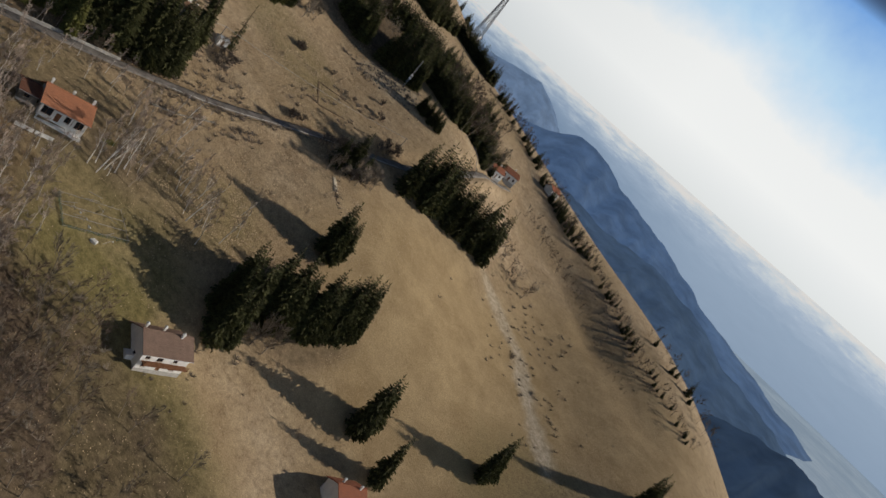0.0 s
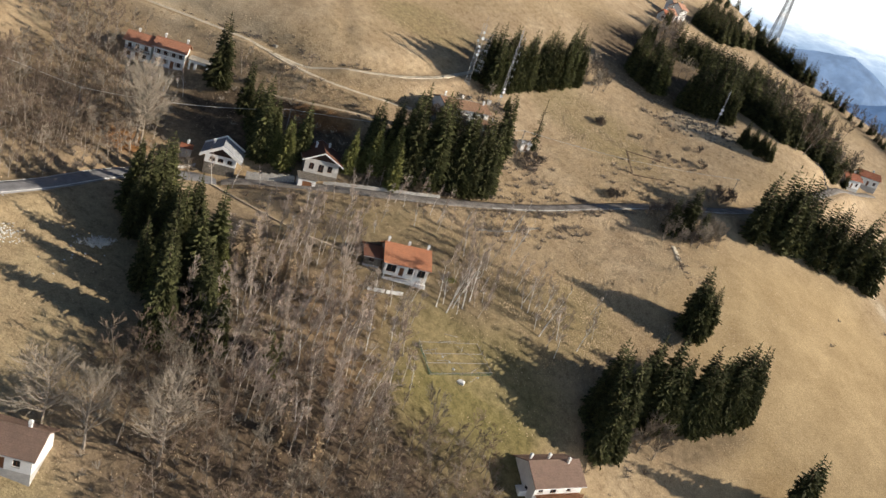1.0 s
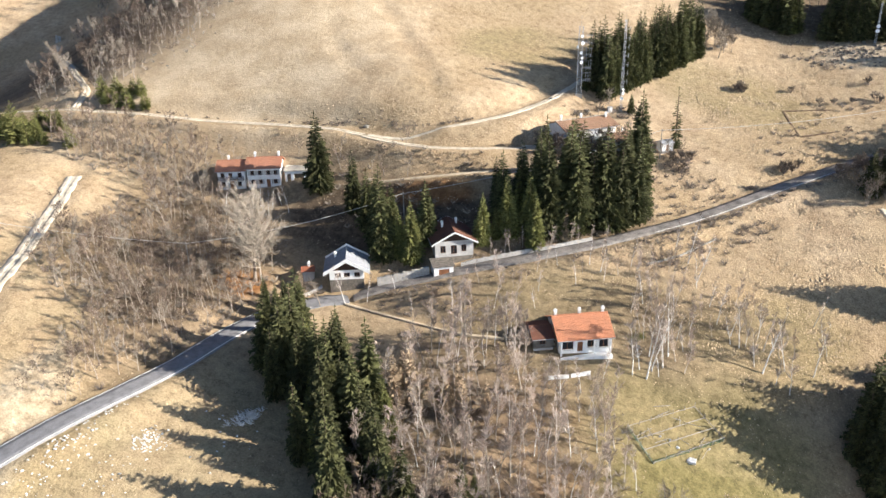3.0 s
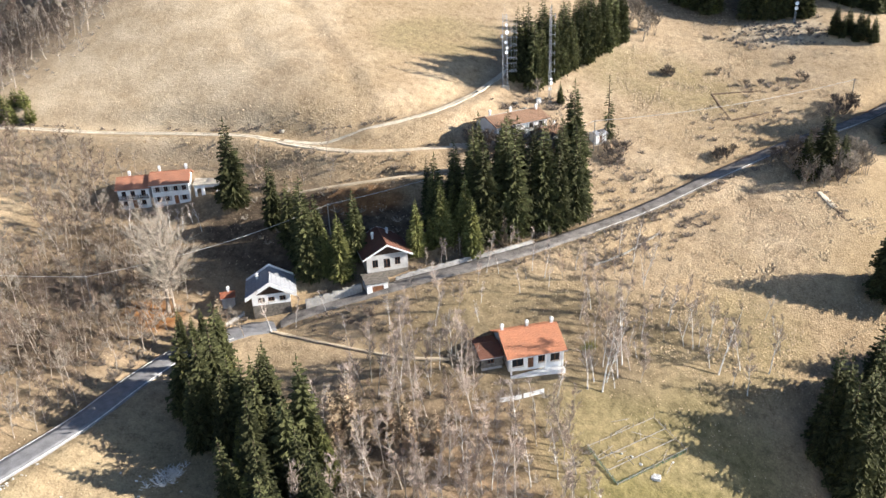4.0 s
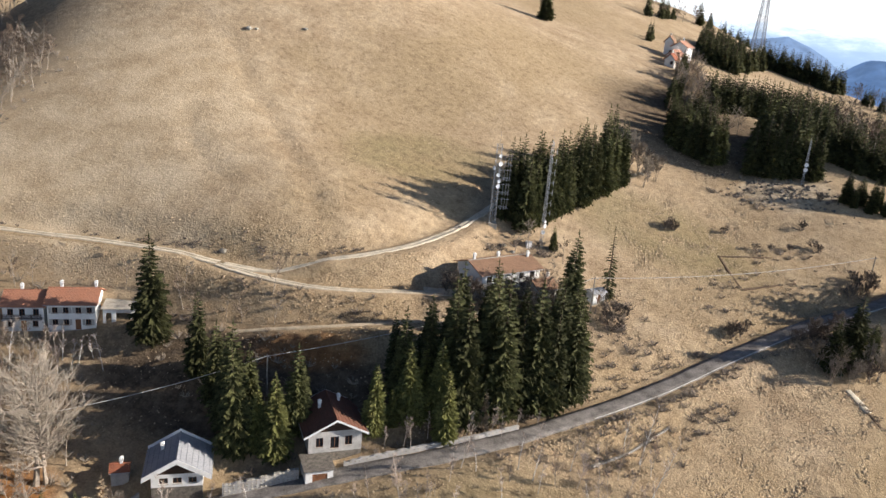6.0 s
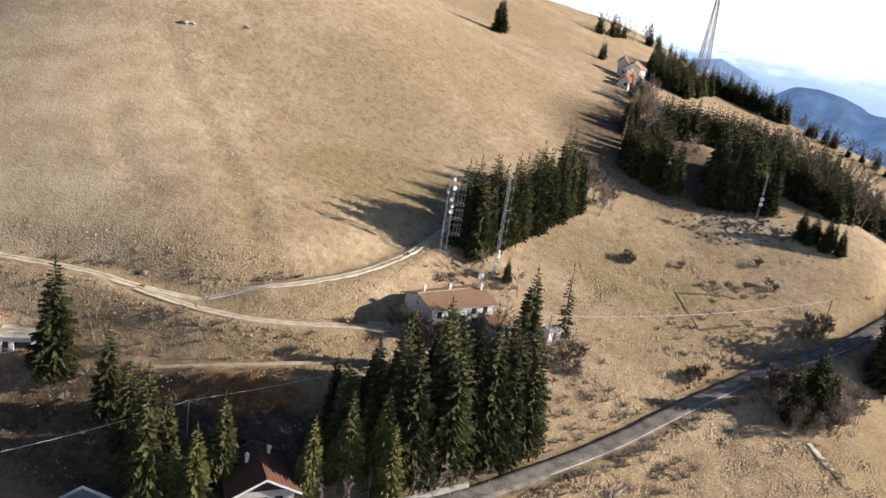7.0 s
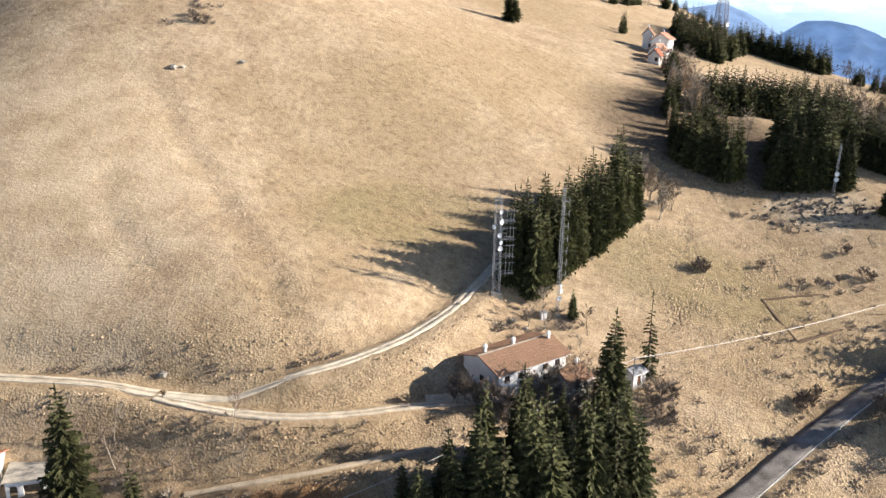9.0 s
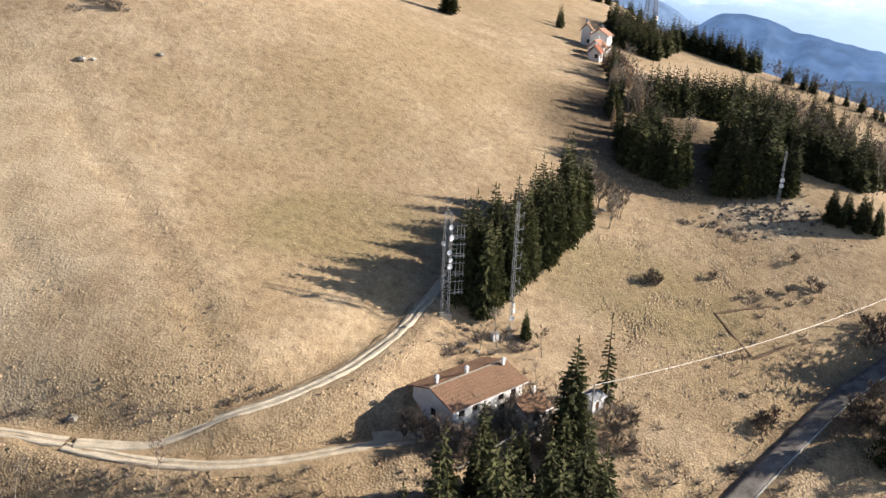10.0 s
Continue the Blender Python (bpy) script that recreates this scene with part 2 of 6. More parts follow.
class Geo:
    """Corner points and faces that grow into one mesh."""

    def __init__(self):
        self.v, self.f = [], []

    def face(self, *pts):
        n = len(self.v)
        self.v += [tuple(p) for p in pts]
        self.f.append(tuple(range(n, n + len(pts))))

    def box(self, x0, y0, z0, x1, y1, z1):
        n = len(self.v)
        self.v += [(x, y, z) for z in (z0, z1) for x, y in ((x0, y0), (x1, y0), (x1, y1), (x0, y1))]
        self.f += [tuple(n + k for k in q) for q in ((3, 2, 1, 0), (4, 5, 6, 7), (0, 1, 5, 4), (1, 2, 6, 5), (2, 3, 7, 6), (3, 0, 4, 7))]

    def hull(self, lower, upper):
        """A closed solid between two loops of equally many points."""
        n, k = len(self.v), len(lower)
        self.v += [tuple(p) for p in lower] + [tuple(p) for p in upper]
        self.f += [tuple(range(n + k - 1, n - 1, -1)), tuple(range(n + k, n + 2 * k))]
        self.f += [(n + i, n + (i + 1) % k, n + k + (i + 1) % k, n + k + i) for i in range(k)]

    def tube(self, a, b, r0, r1, sides=5, closed=False):
        a, b = Vector(a), Vector(b)
        d = (b - a).normalized() if (b - a).length > 1e-6 else Vector((0, 0, 1))
        u = d.orthogonal().normalized()
        w = d.cross(u)
        n = len(self.v)
        for p, r in ((a, r0), (b, r1)):
            self.v += [tuple(p + r * (math.cos(math.tau * k / sides) * u + math.sin(math.tau * k / sides) * w)) for k in range(sides)]
        self.f += [(n + k, n + (k + 1) % sides, n + sides + (k + 1) % sides, n + sides + k) for k in range(sides)]
        if closed:
            self.f += [tuple(range(n + sides - 1, n - 1, -1)), tuple(range(n + sides, n + 2 * sides))]

    def lump(self, c, rx, ry, rz, rng, rough=0.25):
        """A rough stone: a dented ball of few faces."""
        n, rings, seg = len(self.v), 4, 7
        for i in range(rings + 1):
            for k in range(seg):
                th, ph, q = math.pi * i / rings, math.tau * k / seg, 1 + rng.uniform(-rough, rough)
                self.v.append((c[0] + rx * q * math.sin(th) * math.cos(ph), c[1] + ry * q * math.sin(th) * math.sin(ph), c[2] + rz * q * math.cos(th)))
        for i in range(rings):
            self.f += [(n + i * seg + k, n + (i + 1) * seg + k, n + (i + 1) * seg + (k + 1) % seg, n + i * seg + (k + 1) % seg) for k in range(seg)]

    def mesh(self, name, material, smooth=False):
        me = bpy.data.meshes.new(name)
        me.from_pydata(self.v, [], self.f)
        me.materials.append(material)
        if smooth:
            me.polygons.foreach_set("use_smooth", [True] * len(me.polygons))
        me.update()
        return me


def part(name, geo, material, parent, label="", smooth=False):
    ob = new(name, geo.mesh(name, material, smooth))
    ob.parent = parent
    return tagged(ob, label)


def thing(name, m, label, category, group="", kind=""):
    ob = new(name)
    ob.empty_display_size = 0.5
    ob.matrix_world = m
    return tagged(ob, label, category, group, kind)


# ---- the lie of the land ----
# Broad swells 105 m apart and finer ones 48 m apart on a tilted plane: height of each swell in metres.
BROAD = [[35.1, -23.9, -1.9, 0.7, -8.5, -24.4, -2.8],
         [-3.1, 8.9, 18.5, 17.4, 16.4, -15.4, 28.6],
         [27.5, -26.4, 22, -4.3, 29.6, 3, 17.9],
         [50.7, -9.1, 71.2, 23, 36.3, -5.7, 45.1],
         [10.1, 12.8, 20.5, 30.1, 24.7, 29.3, 25.3],
         [89.4, -15.3, 42.6, 50.8, 16.6, 37.9, -4],
         [-0.1, 27, 6, 15.4, 66.9, -24.6, 18.6],
         [19.7, 1.5, 41.3, 38, -7.1, 75.8, -95.1]]
FINE = [[5.4, -6, -2.2, -8, -1.1],
        [-12.8, -9.6, 2.6, -6.4, -7.2],
        [5.4, 14.4, -8.6, -1.6, 4.8],
        [0.8, -3.3, 2.7, -7.3, -1.9],
        [2.7, 6.5, -3.1, -4.2, 12.9]]
LEVEL, EAST, NORTH = -54.9, -11.8, 4.7


def natural(x, y):
    """The height of the hillside, without the benches cut for the roads."""
    z = LEVEL + EAST * x / 100 + NORTH * y / 100
    for table, x0, y0, step, size in ((BROAD, -425, 40, 105, 75), (FINE, -150, 140, 48, 34)):
        for j, row in enumerate(table):
            for i, a in enumerate(row):
                z = z + a * np.exp(-((x - x0 - step * i) ** 2 + (y - y0 - step * j) ** 2) / (2 * size * size))
    out = np.hypot(np.maximum(np.abs(x + 115) - 395, 0), np.maximum(np.abs(y - 330) - 430, 0))
    k = np.clip(out / 750, 0, 1)
    z = z + (-330 - z) * k * k * (3 - 2 * k)
    # the levelled plot of the white-gabled chalet
    z = z + 1.9 * np.exp(-(((x + 102.8) ** 2 + (y - 178.9) ** 2) / 40.0) ** 3)
    # a scrubby gully behind the lip of the lower meadow
    for a, b in (((92, 396), (128, 366)), ((128, 366), (147, 328)), ((147, 328), (176, 290))):
        ax, ay = b[0] - a[0], b[1] - a[1]
        s = np.clip(((x - a[0]) * ax + (y - a[1]) * ay) / (ax * ax + ay * ay), 0, 1)
        z = z - 1.2 * np.exp(-(((x - a[0] - s * ax) ** 2 + (y - a[1] - s * ay) ** 2) / 130.0))
    return z


# Roads: name, half width, centre line.
LOWER_ROAD = [(-146, 48), (-134, 78), (-125, 105), (-122, 114), (-118, 125), (-115, 136), (-114, 150), (-112, 160), (-106, 168), (-98, 174), (-87, 181), (-76, 187), (-64, 194), (-53, 203), (-41, 216), (-29, 229), (-17, 243), (-6, 255), (6, 268), (24, 284), (44, 306), (56, 332), (66, 360), (84, 392)]
UPPER_TRACK = [(-300, 214), (-255, 205), (-224, 202), (-204, 204), (-186, 209), (-167, 213), (-149, 217), (-131, 219), (-117, 219.5), (-109, 221), (-101, 224.5), (-92.5, 229.5), (-84, 238.5), (-77.5, 250), (-72.5, 264), (-70, 272)]
HILL_TRACK = [(-206, 205), (-211, 216), (-227, 227), (-258, 252), (-293, 280), (-317, 302)]
HOUSE_TRACK = [(-118, 218.5), (-108, 218), (-98, 219), (-88, 222.5), (-79, 228), (-68, 234)]
TERRACE_PATH = [(-108, 207), (-99, 210), (-91, 213), (-83, 217), (-75, 222)]
WHITE_TRACK = [(-140, 100), (-147, 115), (-153, 127), (-160, 143), (-170, 160), (-181, 179)]
HOUSE_PATH = [(-100, 171), (-92, 170), (-81, 169), (-70, 168), (-61, 170)]
ROADS = [("lower_road", 2.7, LOWER_ROAD), ("upper_track", 1.7, UPPER_TRACK), ("hill_track", 1.2, HILL_TRACK), ("house_track", 1.5, HOUSE_TRACK), ("white_track", 2.0, WHITE_TRACK), ("house_path", 0.5, HOUSE_PATH), ("terrace_path", 0.5, TERRACE_PATH)]


def dense(line, step=2.0):
    """The line as a smooth curve with a point every step."""
    p = np.array(line, float)
    seg = np.r_[0, np.cumsum(np.hypot(*np.diff(p, axis=0).T))]
    s = np.arange(0, seg[-1], step)
    q = np.stack([np.interp(s, seg, p[:, k]) for k in (0, 1)], -1)
    for _ in range(6):
        q[1:-1] = 0.25 * q[:-2] + 0.5 * q[1:-1] + 0.25 * q[2:]
    return q


BEDS = []
for road_name, half, line in ROADS:
    q = dense(line)
    zq = natural(q[:, 0], q[:, 1])
    for _ in range(25):
        zq[1:-1] = 0.25 * zq[:-2] + 0.5 * zq[1:-1] + 0.25 * zq[2:]
    BEDS.append((half, q, zq))


def height(x, y, bed=True):
    """The height of the ground, with its road benches."""
    x, y = np.atleast_1d(np.asarray(x, float)), np.atleast_1d(np.asarray(y, float))
    z = natural(x, y)
    for half, q, zq in BEDS:
        near = np.nonzero((x > q[:, 0].min() - 9) & (x < q[:, 0].max() + 9) & (y > q[:, 1].min() - 9) & (y < q[:, 1].max() + 9))[0]
        for lot in np.array_split(near, max(1, len(near) // 4000)):
            if not len(lot):
                continue
            d2 = (x[lot, None] - q[None, :, 0]) ** 2 + (y[lot, None] - q[None, :, 1]) ** 2
            k = d2.argmin(1)
            d = np.sqrt(d2[np.arange(len(lot)), k])
            f = np.clip((d - half - 1.2) / 4.5, 0, 1)
            f = f * f * (3 - 2 * f)
            target = zq[k] - (0.3 if bed else 0.0) * np.clip((half + 2.0 - d), 0, 1)
            z[lot] = target + (z[lot] - target) * f
    return z


def at(x, y):
    return float(height(x, y, False)[0])


def axis(start, fine0, fine1, end, step, grow):
    """Grid lines: even inside the near stretch, ever wider out to the horizon."""
    mid = list(np.arange(fine0, fine1 + 0.01, step))
    low, high, s = [], [], step
    while not low or low[-1] > start:
        s *= grow
        low.append((low[-1] if low else fine0) - s)
    s = step
    while not high or high[-1] < end:
        s *= grow
        high.append((high[-1] if high else fine1) + s)
    return np.array(low[::-1] + mid + high)


def blob(x, y, cx, cy, rx, ry, turn=0.0):
    """1 in the middle of an oval stretch of ground, 0 outside it."""
    c, s = math.cos(radians(turn)), math.sin(radians(turn))
    u, v = ((x - cx) * c + (y - cy) * s) / rx, (-(x - cx) * s + (y - cy) * c) / ry
    return np.clip(1.6 - 1.6 * (u * u + v * v), 0, 1)


def tussocky(x, y):
    """Where the pasture is ungrazed and stands in coarse tussocks."""
    v = blob(x, y, -10, 275, 40, 60) + blob(x, y, -12, 222, 46, 40, 40) + blob(x, y, -110, 222, 60, 12, 10) + blob(x, y, -60, 225, 40, 30) + 0.8 * blob(x, y, 8, 232, 30, 16, 60) - 1.2 * blob(x, y, 62, 232, 45, 50)
    return np.clip(v, 0, 1)


def build_ground():
    gx, gy = axis(-4700, -235, 125, 4700, 2.2, 1.13), axis(-4700, 78, 370, 4700, 2.2, 1.12)
    x, y = (a.ravel() for a in np.meshgrid(gx, gy))
    z = height(x, y)
    # tussocks and old cattle steps
    rough = np.array([noise.noise(Vector((a * 0.22, b * 0.22, 0.0))) + 0.6 * noise.noise(Vector((a * 0.55, b * 0.55, 3.0))) if abs(a + 55) < 240 and 50 < b < 520 else 0.0 for a, b in zip(x, y)])
    coarse = tussocky(x, y)
    gap = np.full(len(x), 99.0)
    inner = np.nonzero((np.abs(x + 55) < 250) & (y > 40) & (y < 420))[0]
    for half, q, _ in BEDS:
        for lot in np.array_split(inner, 60):
            gap[lot] = np.minimum(gap[lot], np.sqrt(((x[lot, None] - q[None, :, 0]) ** 2 + (y[lot, None] - q[None, :, 1]) ** 2).min(1)) - half)
    z = z + (0.12 + 0.24 * coarse) * rough * np.clip((gap - 1.5) / 3.0, 0, 1)
    # dry gullies down the bare hill
    gully = np.zeros(len(x))
    for a, b, deep, wide in (((-168, 299), (-156, 292.5), 0.55, 1.25), ((-156, 292.5), (-136, 272.5), 0.8, 1.25), ((-136, 272.5), (-124, 260), 0.75, 1.25), ((-124, 260), (-108, 242), 0.55, 1.8), ((-108, 242), (-98, 232), 0.7, 1.8), ((-141, 247), (-126, 238), 0.5, 1.8), ((-150, 262), (-141, 247), 0.45, 2.0)):
        ax, ay = b[0] - a[0], b[1] - a[1]
        s = np.clip(((x - a[0]) * ax + (y - a[1]) * ay) / (ax * ax + ay * ay), 0, 1)
        d = np.hypot(x - a[0] - s * ax + 1.2 * np.sin(y * 0.3), y - a[1] - s * ay)
        z -= deep * np.exp(-(d / wide) ** 2)
        gully = np.maximum(gully, deep * np.exp(-(d / 1.0) ** 2))
    nx, ny = len(gx), len(gy)
    k = (np.arange(ny - 1)[:, None] * nx + np.arange(nx - 1)[None, :]).ravel()
    quads = np.stack([k, k + 1, k + nx + 1, k + nx], -1)
    me = bpy.data.meshes.new("ground")
    me.vertices.add(len(x))
    me.vertices.foreach_set("co", np.stack([x, y, z], -1).ravel())
    me.loops.add(quads.size)
    me.loops.foreach_set("vertex_index", quads.ravel().astype(np.int32))
    me.polygons.add(len(quads))
    me.polygons.foreach_set("loop_start", (np.arange(len(quads)) * 4).astype(np.int32))
    me.polygons.foreach_set("use_smooth", np.ones(len(quads), bool))
    me.update(calc_edges=True)
    green = 1.0 * blob(x, y, 0, 138, 46, 28) + 0.8 * blob(x, y, -22, 165, 30, 18, 25) + 0.34 * blob(x, y, -102, 108, 36, 44) + 0.2 * blob(x, y, -155, 135, 30, 30) + 0.5 * blob(x, y, -12, 195, 22, 14, 40) + 0.5 * blob(x, y, -55, 84, 30, 12) + 0.45 * blob(x, y, -92, 275, 26, 13, 35) + 0.4 * blob(x, y, -30, 285, 30, 16) + 0.45 * blob(x, y, 130, 215, 45, 30) + 0.45 * blob(x, y, -50, 180, 34, 18, 30)
    # Fallen leaves; behind the chalets and low down they also darken for shade.
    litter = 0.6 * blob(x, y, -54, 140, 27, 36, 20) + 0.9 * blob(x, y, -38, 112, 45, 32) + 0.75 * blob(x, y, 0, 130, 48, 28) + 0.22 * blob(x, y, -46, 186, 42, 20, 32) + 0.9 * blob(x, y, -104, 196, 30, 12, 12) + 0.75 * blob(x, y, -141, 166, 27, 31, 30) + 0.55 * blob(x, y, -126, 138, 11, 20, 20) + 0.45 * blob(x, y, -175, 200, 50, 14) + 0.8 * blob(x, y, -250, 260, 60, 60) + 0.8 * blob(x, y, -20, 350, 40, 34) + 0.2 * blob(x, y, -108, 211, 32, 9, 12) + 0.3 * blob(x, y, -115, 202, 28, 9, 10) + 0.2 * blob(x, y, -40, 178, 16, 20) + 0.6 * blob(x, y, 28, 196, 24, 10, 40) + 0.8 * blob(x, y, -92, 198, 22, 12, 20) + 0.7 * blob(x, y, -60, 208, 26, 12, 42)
    earth = 0.8 * blob(x, y, 94, 289, 20, 6, -35) + 0.9 * blob(x, y, 112, 268, 6, 17, 20) + 0.9 * blob(x, y, 123, 244, 6, 17, 25) + 0.6 * blob(x, y, 4, 322, 18, 9, 20) + 0.45 * blob(x, y, -128, 108, 8, 26, 15) + 0.5 * blob(x, y, -90, 92, 10, 5)
    rust = 0.9 * blob(x, y, -123, 168, 7, 6) + 0.6 * blob(x, y, -92, 207, 13, 4, 20) + 0.12 * blob(x, y, -50, 150, 14, 16)
    # Among the birches the cover also stands for stem shadows.
    litter = litter + 0.3 * blob(x, y, -24, 187, 22, 15, 20)
    # Darker along the gully beds.
    litter = litter + 0.3 * gully
    pale = 0.75 * blob(x, y, -178, 245, 66, 62)
    gold = 0.9 * blob(x, y, 72, 236, 70, 62, 20) + 0.8 * blob(x, y, 150, 290, 70, 60) + 0.5 * blob(x, y, 20, 150, 20, 22)
    for key, v in (("coarse", tussocky(x, y)), ("gold", gold), ("pale", pale), ("green", green), ("litter", litter), ("earth", earth), ("rust", rust)):
        me.attributes.new(key, "FLOAT", "POINT").data.foreach_set("value", np.clip(v, 0, 1).astype(np.float32))
    me.materials.append(GRASS)
    return tagged(new("ground", me), "hillside of dry straw-coloured winter pasture", "ground", kind="structure")


build_ground()


def strip(name, line, half, material, lift, label, inner=None, category="road", rag=0.0):
    """A band along a line, lying on the ground; inner: the offsets of its two edges where it is not centred."""
    lo, hi = inner or (-half, half)
    q = dense(line, 1.5)
    t = np.gradient(q, axis=0)
    t /= np.hypot(t[:, 0], t[:, 1])[:, None]
    g, rows = Geo(), []
    cols = np.linspace(lo, hi, 2 if hi - lo < 0.5 else 5)
    zc = height(q[:, 0], q[:, 1], False)
    for _ in range(6):
        zc[1:-1] = 0.25 * zc[:-2] + 0.5 * zc[1:-1] + 0.25 * zc[2:]
    for i, (p, d) in enumerate(zip(q, t)):
        wob = 0.18 * noise.noise(Vector((p[0] * 0.3, p[1] * 0.3, half)))
        row = []
        for c in cols:
            cc = c + (wob * np.sign(c) if inner is None else rag * noise.noise(Vector((p[0] * 0.45, p[1] * 0.45, c * 5))))
            row.append((p[0] - d[1] * -cc, p[1] + d[0] * -cc, zc[i] + lift + 0.05 * (1 - (c / max(half, 0.1)) ** 2)))
        rows.append(row)
    n = len(cols)
    g.v = [v for row in rows for v in row]
    g.v += [(v[0], v[1], v[2] - (0.35 if inner is None else 0.09)) for row in rows for v in (row[0], row[-1])]
    base = n * len(rows)
    for i in range(len(rows) - 1):
        g.f += [(i * n + c, i * n + c + 1, (i + 1) * n + c + 1, (i + 1) * n + c) for c in range(n - 1)]
        g.f.append((i * n, (i + 1) * n, base + 2 * (i + 1), base + 2 * i))
        g.f.append(((i + 1) * n + n - 1, i * n + n - 1, base + 2 * i + 1, base + 2 * (i + 1) + 1))
    return tagged(new(name, g.mesh(name, material, True)), label, category, kind="structure")


def verge(line, half):
    """Two low grassy shoulders that slope from a track down to the turf."""
    q = dense(line, 1.5)
    t = np.gradient(q, axis=0)
    t /= np.hypot(t[:, 0], t[:, 1])[:, None]
    zc = height(q[:, 0], q[:, 1], False)
    for side in (-1, 1):
        g, n = Geo(), 3
        cols = []
        for off in (half - 0.3, half + 0.15, half + 1.25):
            o = np.array([side * (off + 0.3 * noise.noise(Vector((p[0] * 0.4, p[1] * 0.4, off)))) for p in q])
            cols.append((q[:, 0] + t[:, 1] * o, q[:, 1] - t[:, 0] * o))
        zs = (zc - 0.12, zc - 0.03, height(*cols[2]) - 0.06)
        for i in range(len(q)):
            g.v += [(float(cx[i]), float(cy[i]), float(z[i])) for (cx, cy), z in zip(cols, zs)]
        g.f = [(i * n + c, i * n + c + 1, (i + 1) * n + c + 1, (i + 1) * n + c)[::side] for i in range(len(q) - 1) for c in range(n - 1)]
        tagged(new("verge", g.mesh("verge", GRASS, True)), "dry grassy shoulder beside the gravel track", "verge", kind="structure")


strip("road", LOWER_ROAD[:10], 2.6, ASPHALT, 0.0, "grey asphalt mountain road with white edge lines")
strip("road", LOWER_ROAD[9:], 2.0, OLD_ROAD, 0.0, "old narrow road with worn gravelled surface")
strip("road_marking", LOWER_ROAD[:9], 2.6, PAINT, 0.03, "white edge line painted on the asphalt", (2.22, 2.42), "marking")
strip("road_marking", LOWER_ROAD[:9], 2.6, PAINT, 0.03, "white edge line painted on the asphalt", (-2.4, -2.25), "marking")
strip("kerb", LOWER_ROAD[14:21], 2.0, KERBSTONE, 0.10, "low pale kerb along the valley side of the road", (1.79, 1.94), "kerb")
strip("kerb", LOWER_ROAD[15:21], 2.0, KERBSTONE, 0.0, "worn pale edge along the hill side of the road", (-1.93, -1.84), "kerb")
for line, half, bed, rut, lab in ((UPPER_TRACK[:9], 1.3, DIRT, GRAVEL, "pale gravel farm track below the bare hill"), (UPPER_TRACK[8:], 1.15, GRAVEL, GRAVEL, "white gravel farm track climbing to the masts"), (HILL_TRACK, 1.2, DIRT, GRAVEL, "pale track climbing the flank of the hill"), (HOUSE_TRACK, 1.1, DIRT, GRAVEL, "faint gravel track branching off to a house"), (WHITE_TRACK, 2.0, GRAVEL, GRAVEL, "white gravel track climbing a meadow")):
    strip("track", line, half, bed, -0.06, lab, category="track")
    for edge in ((-half * 0.85, -half * 0.24), (half * 0.24, half * 0.85)):
        strip("rut", line, half, rut, 0.0, "pale wheel rut of the gravel track", edge, "wheel rut", 0.35)
for line, half in ((UPPER_TRACK, 1.3), (HOUSE_TRACK[2:], 1.1), (WHITE_TRACK, 2.0), (HILL_TRACK[1:], 1.2)):
    verge(line, half)
strip("path", HOUSE_PATH, 0.4, DIRT, 0.0, "narrow worn footpath to the orange-roofed house", category="path")
strip("path", TERRACE_PATH, 0.5, DIRT, 0.0, "narrow dirt path along the terrace", category="path")

# ---- far distance: plain and mountains with painted blue haze ----


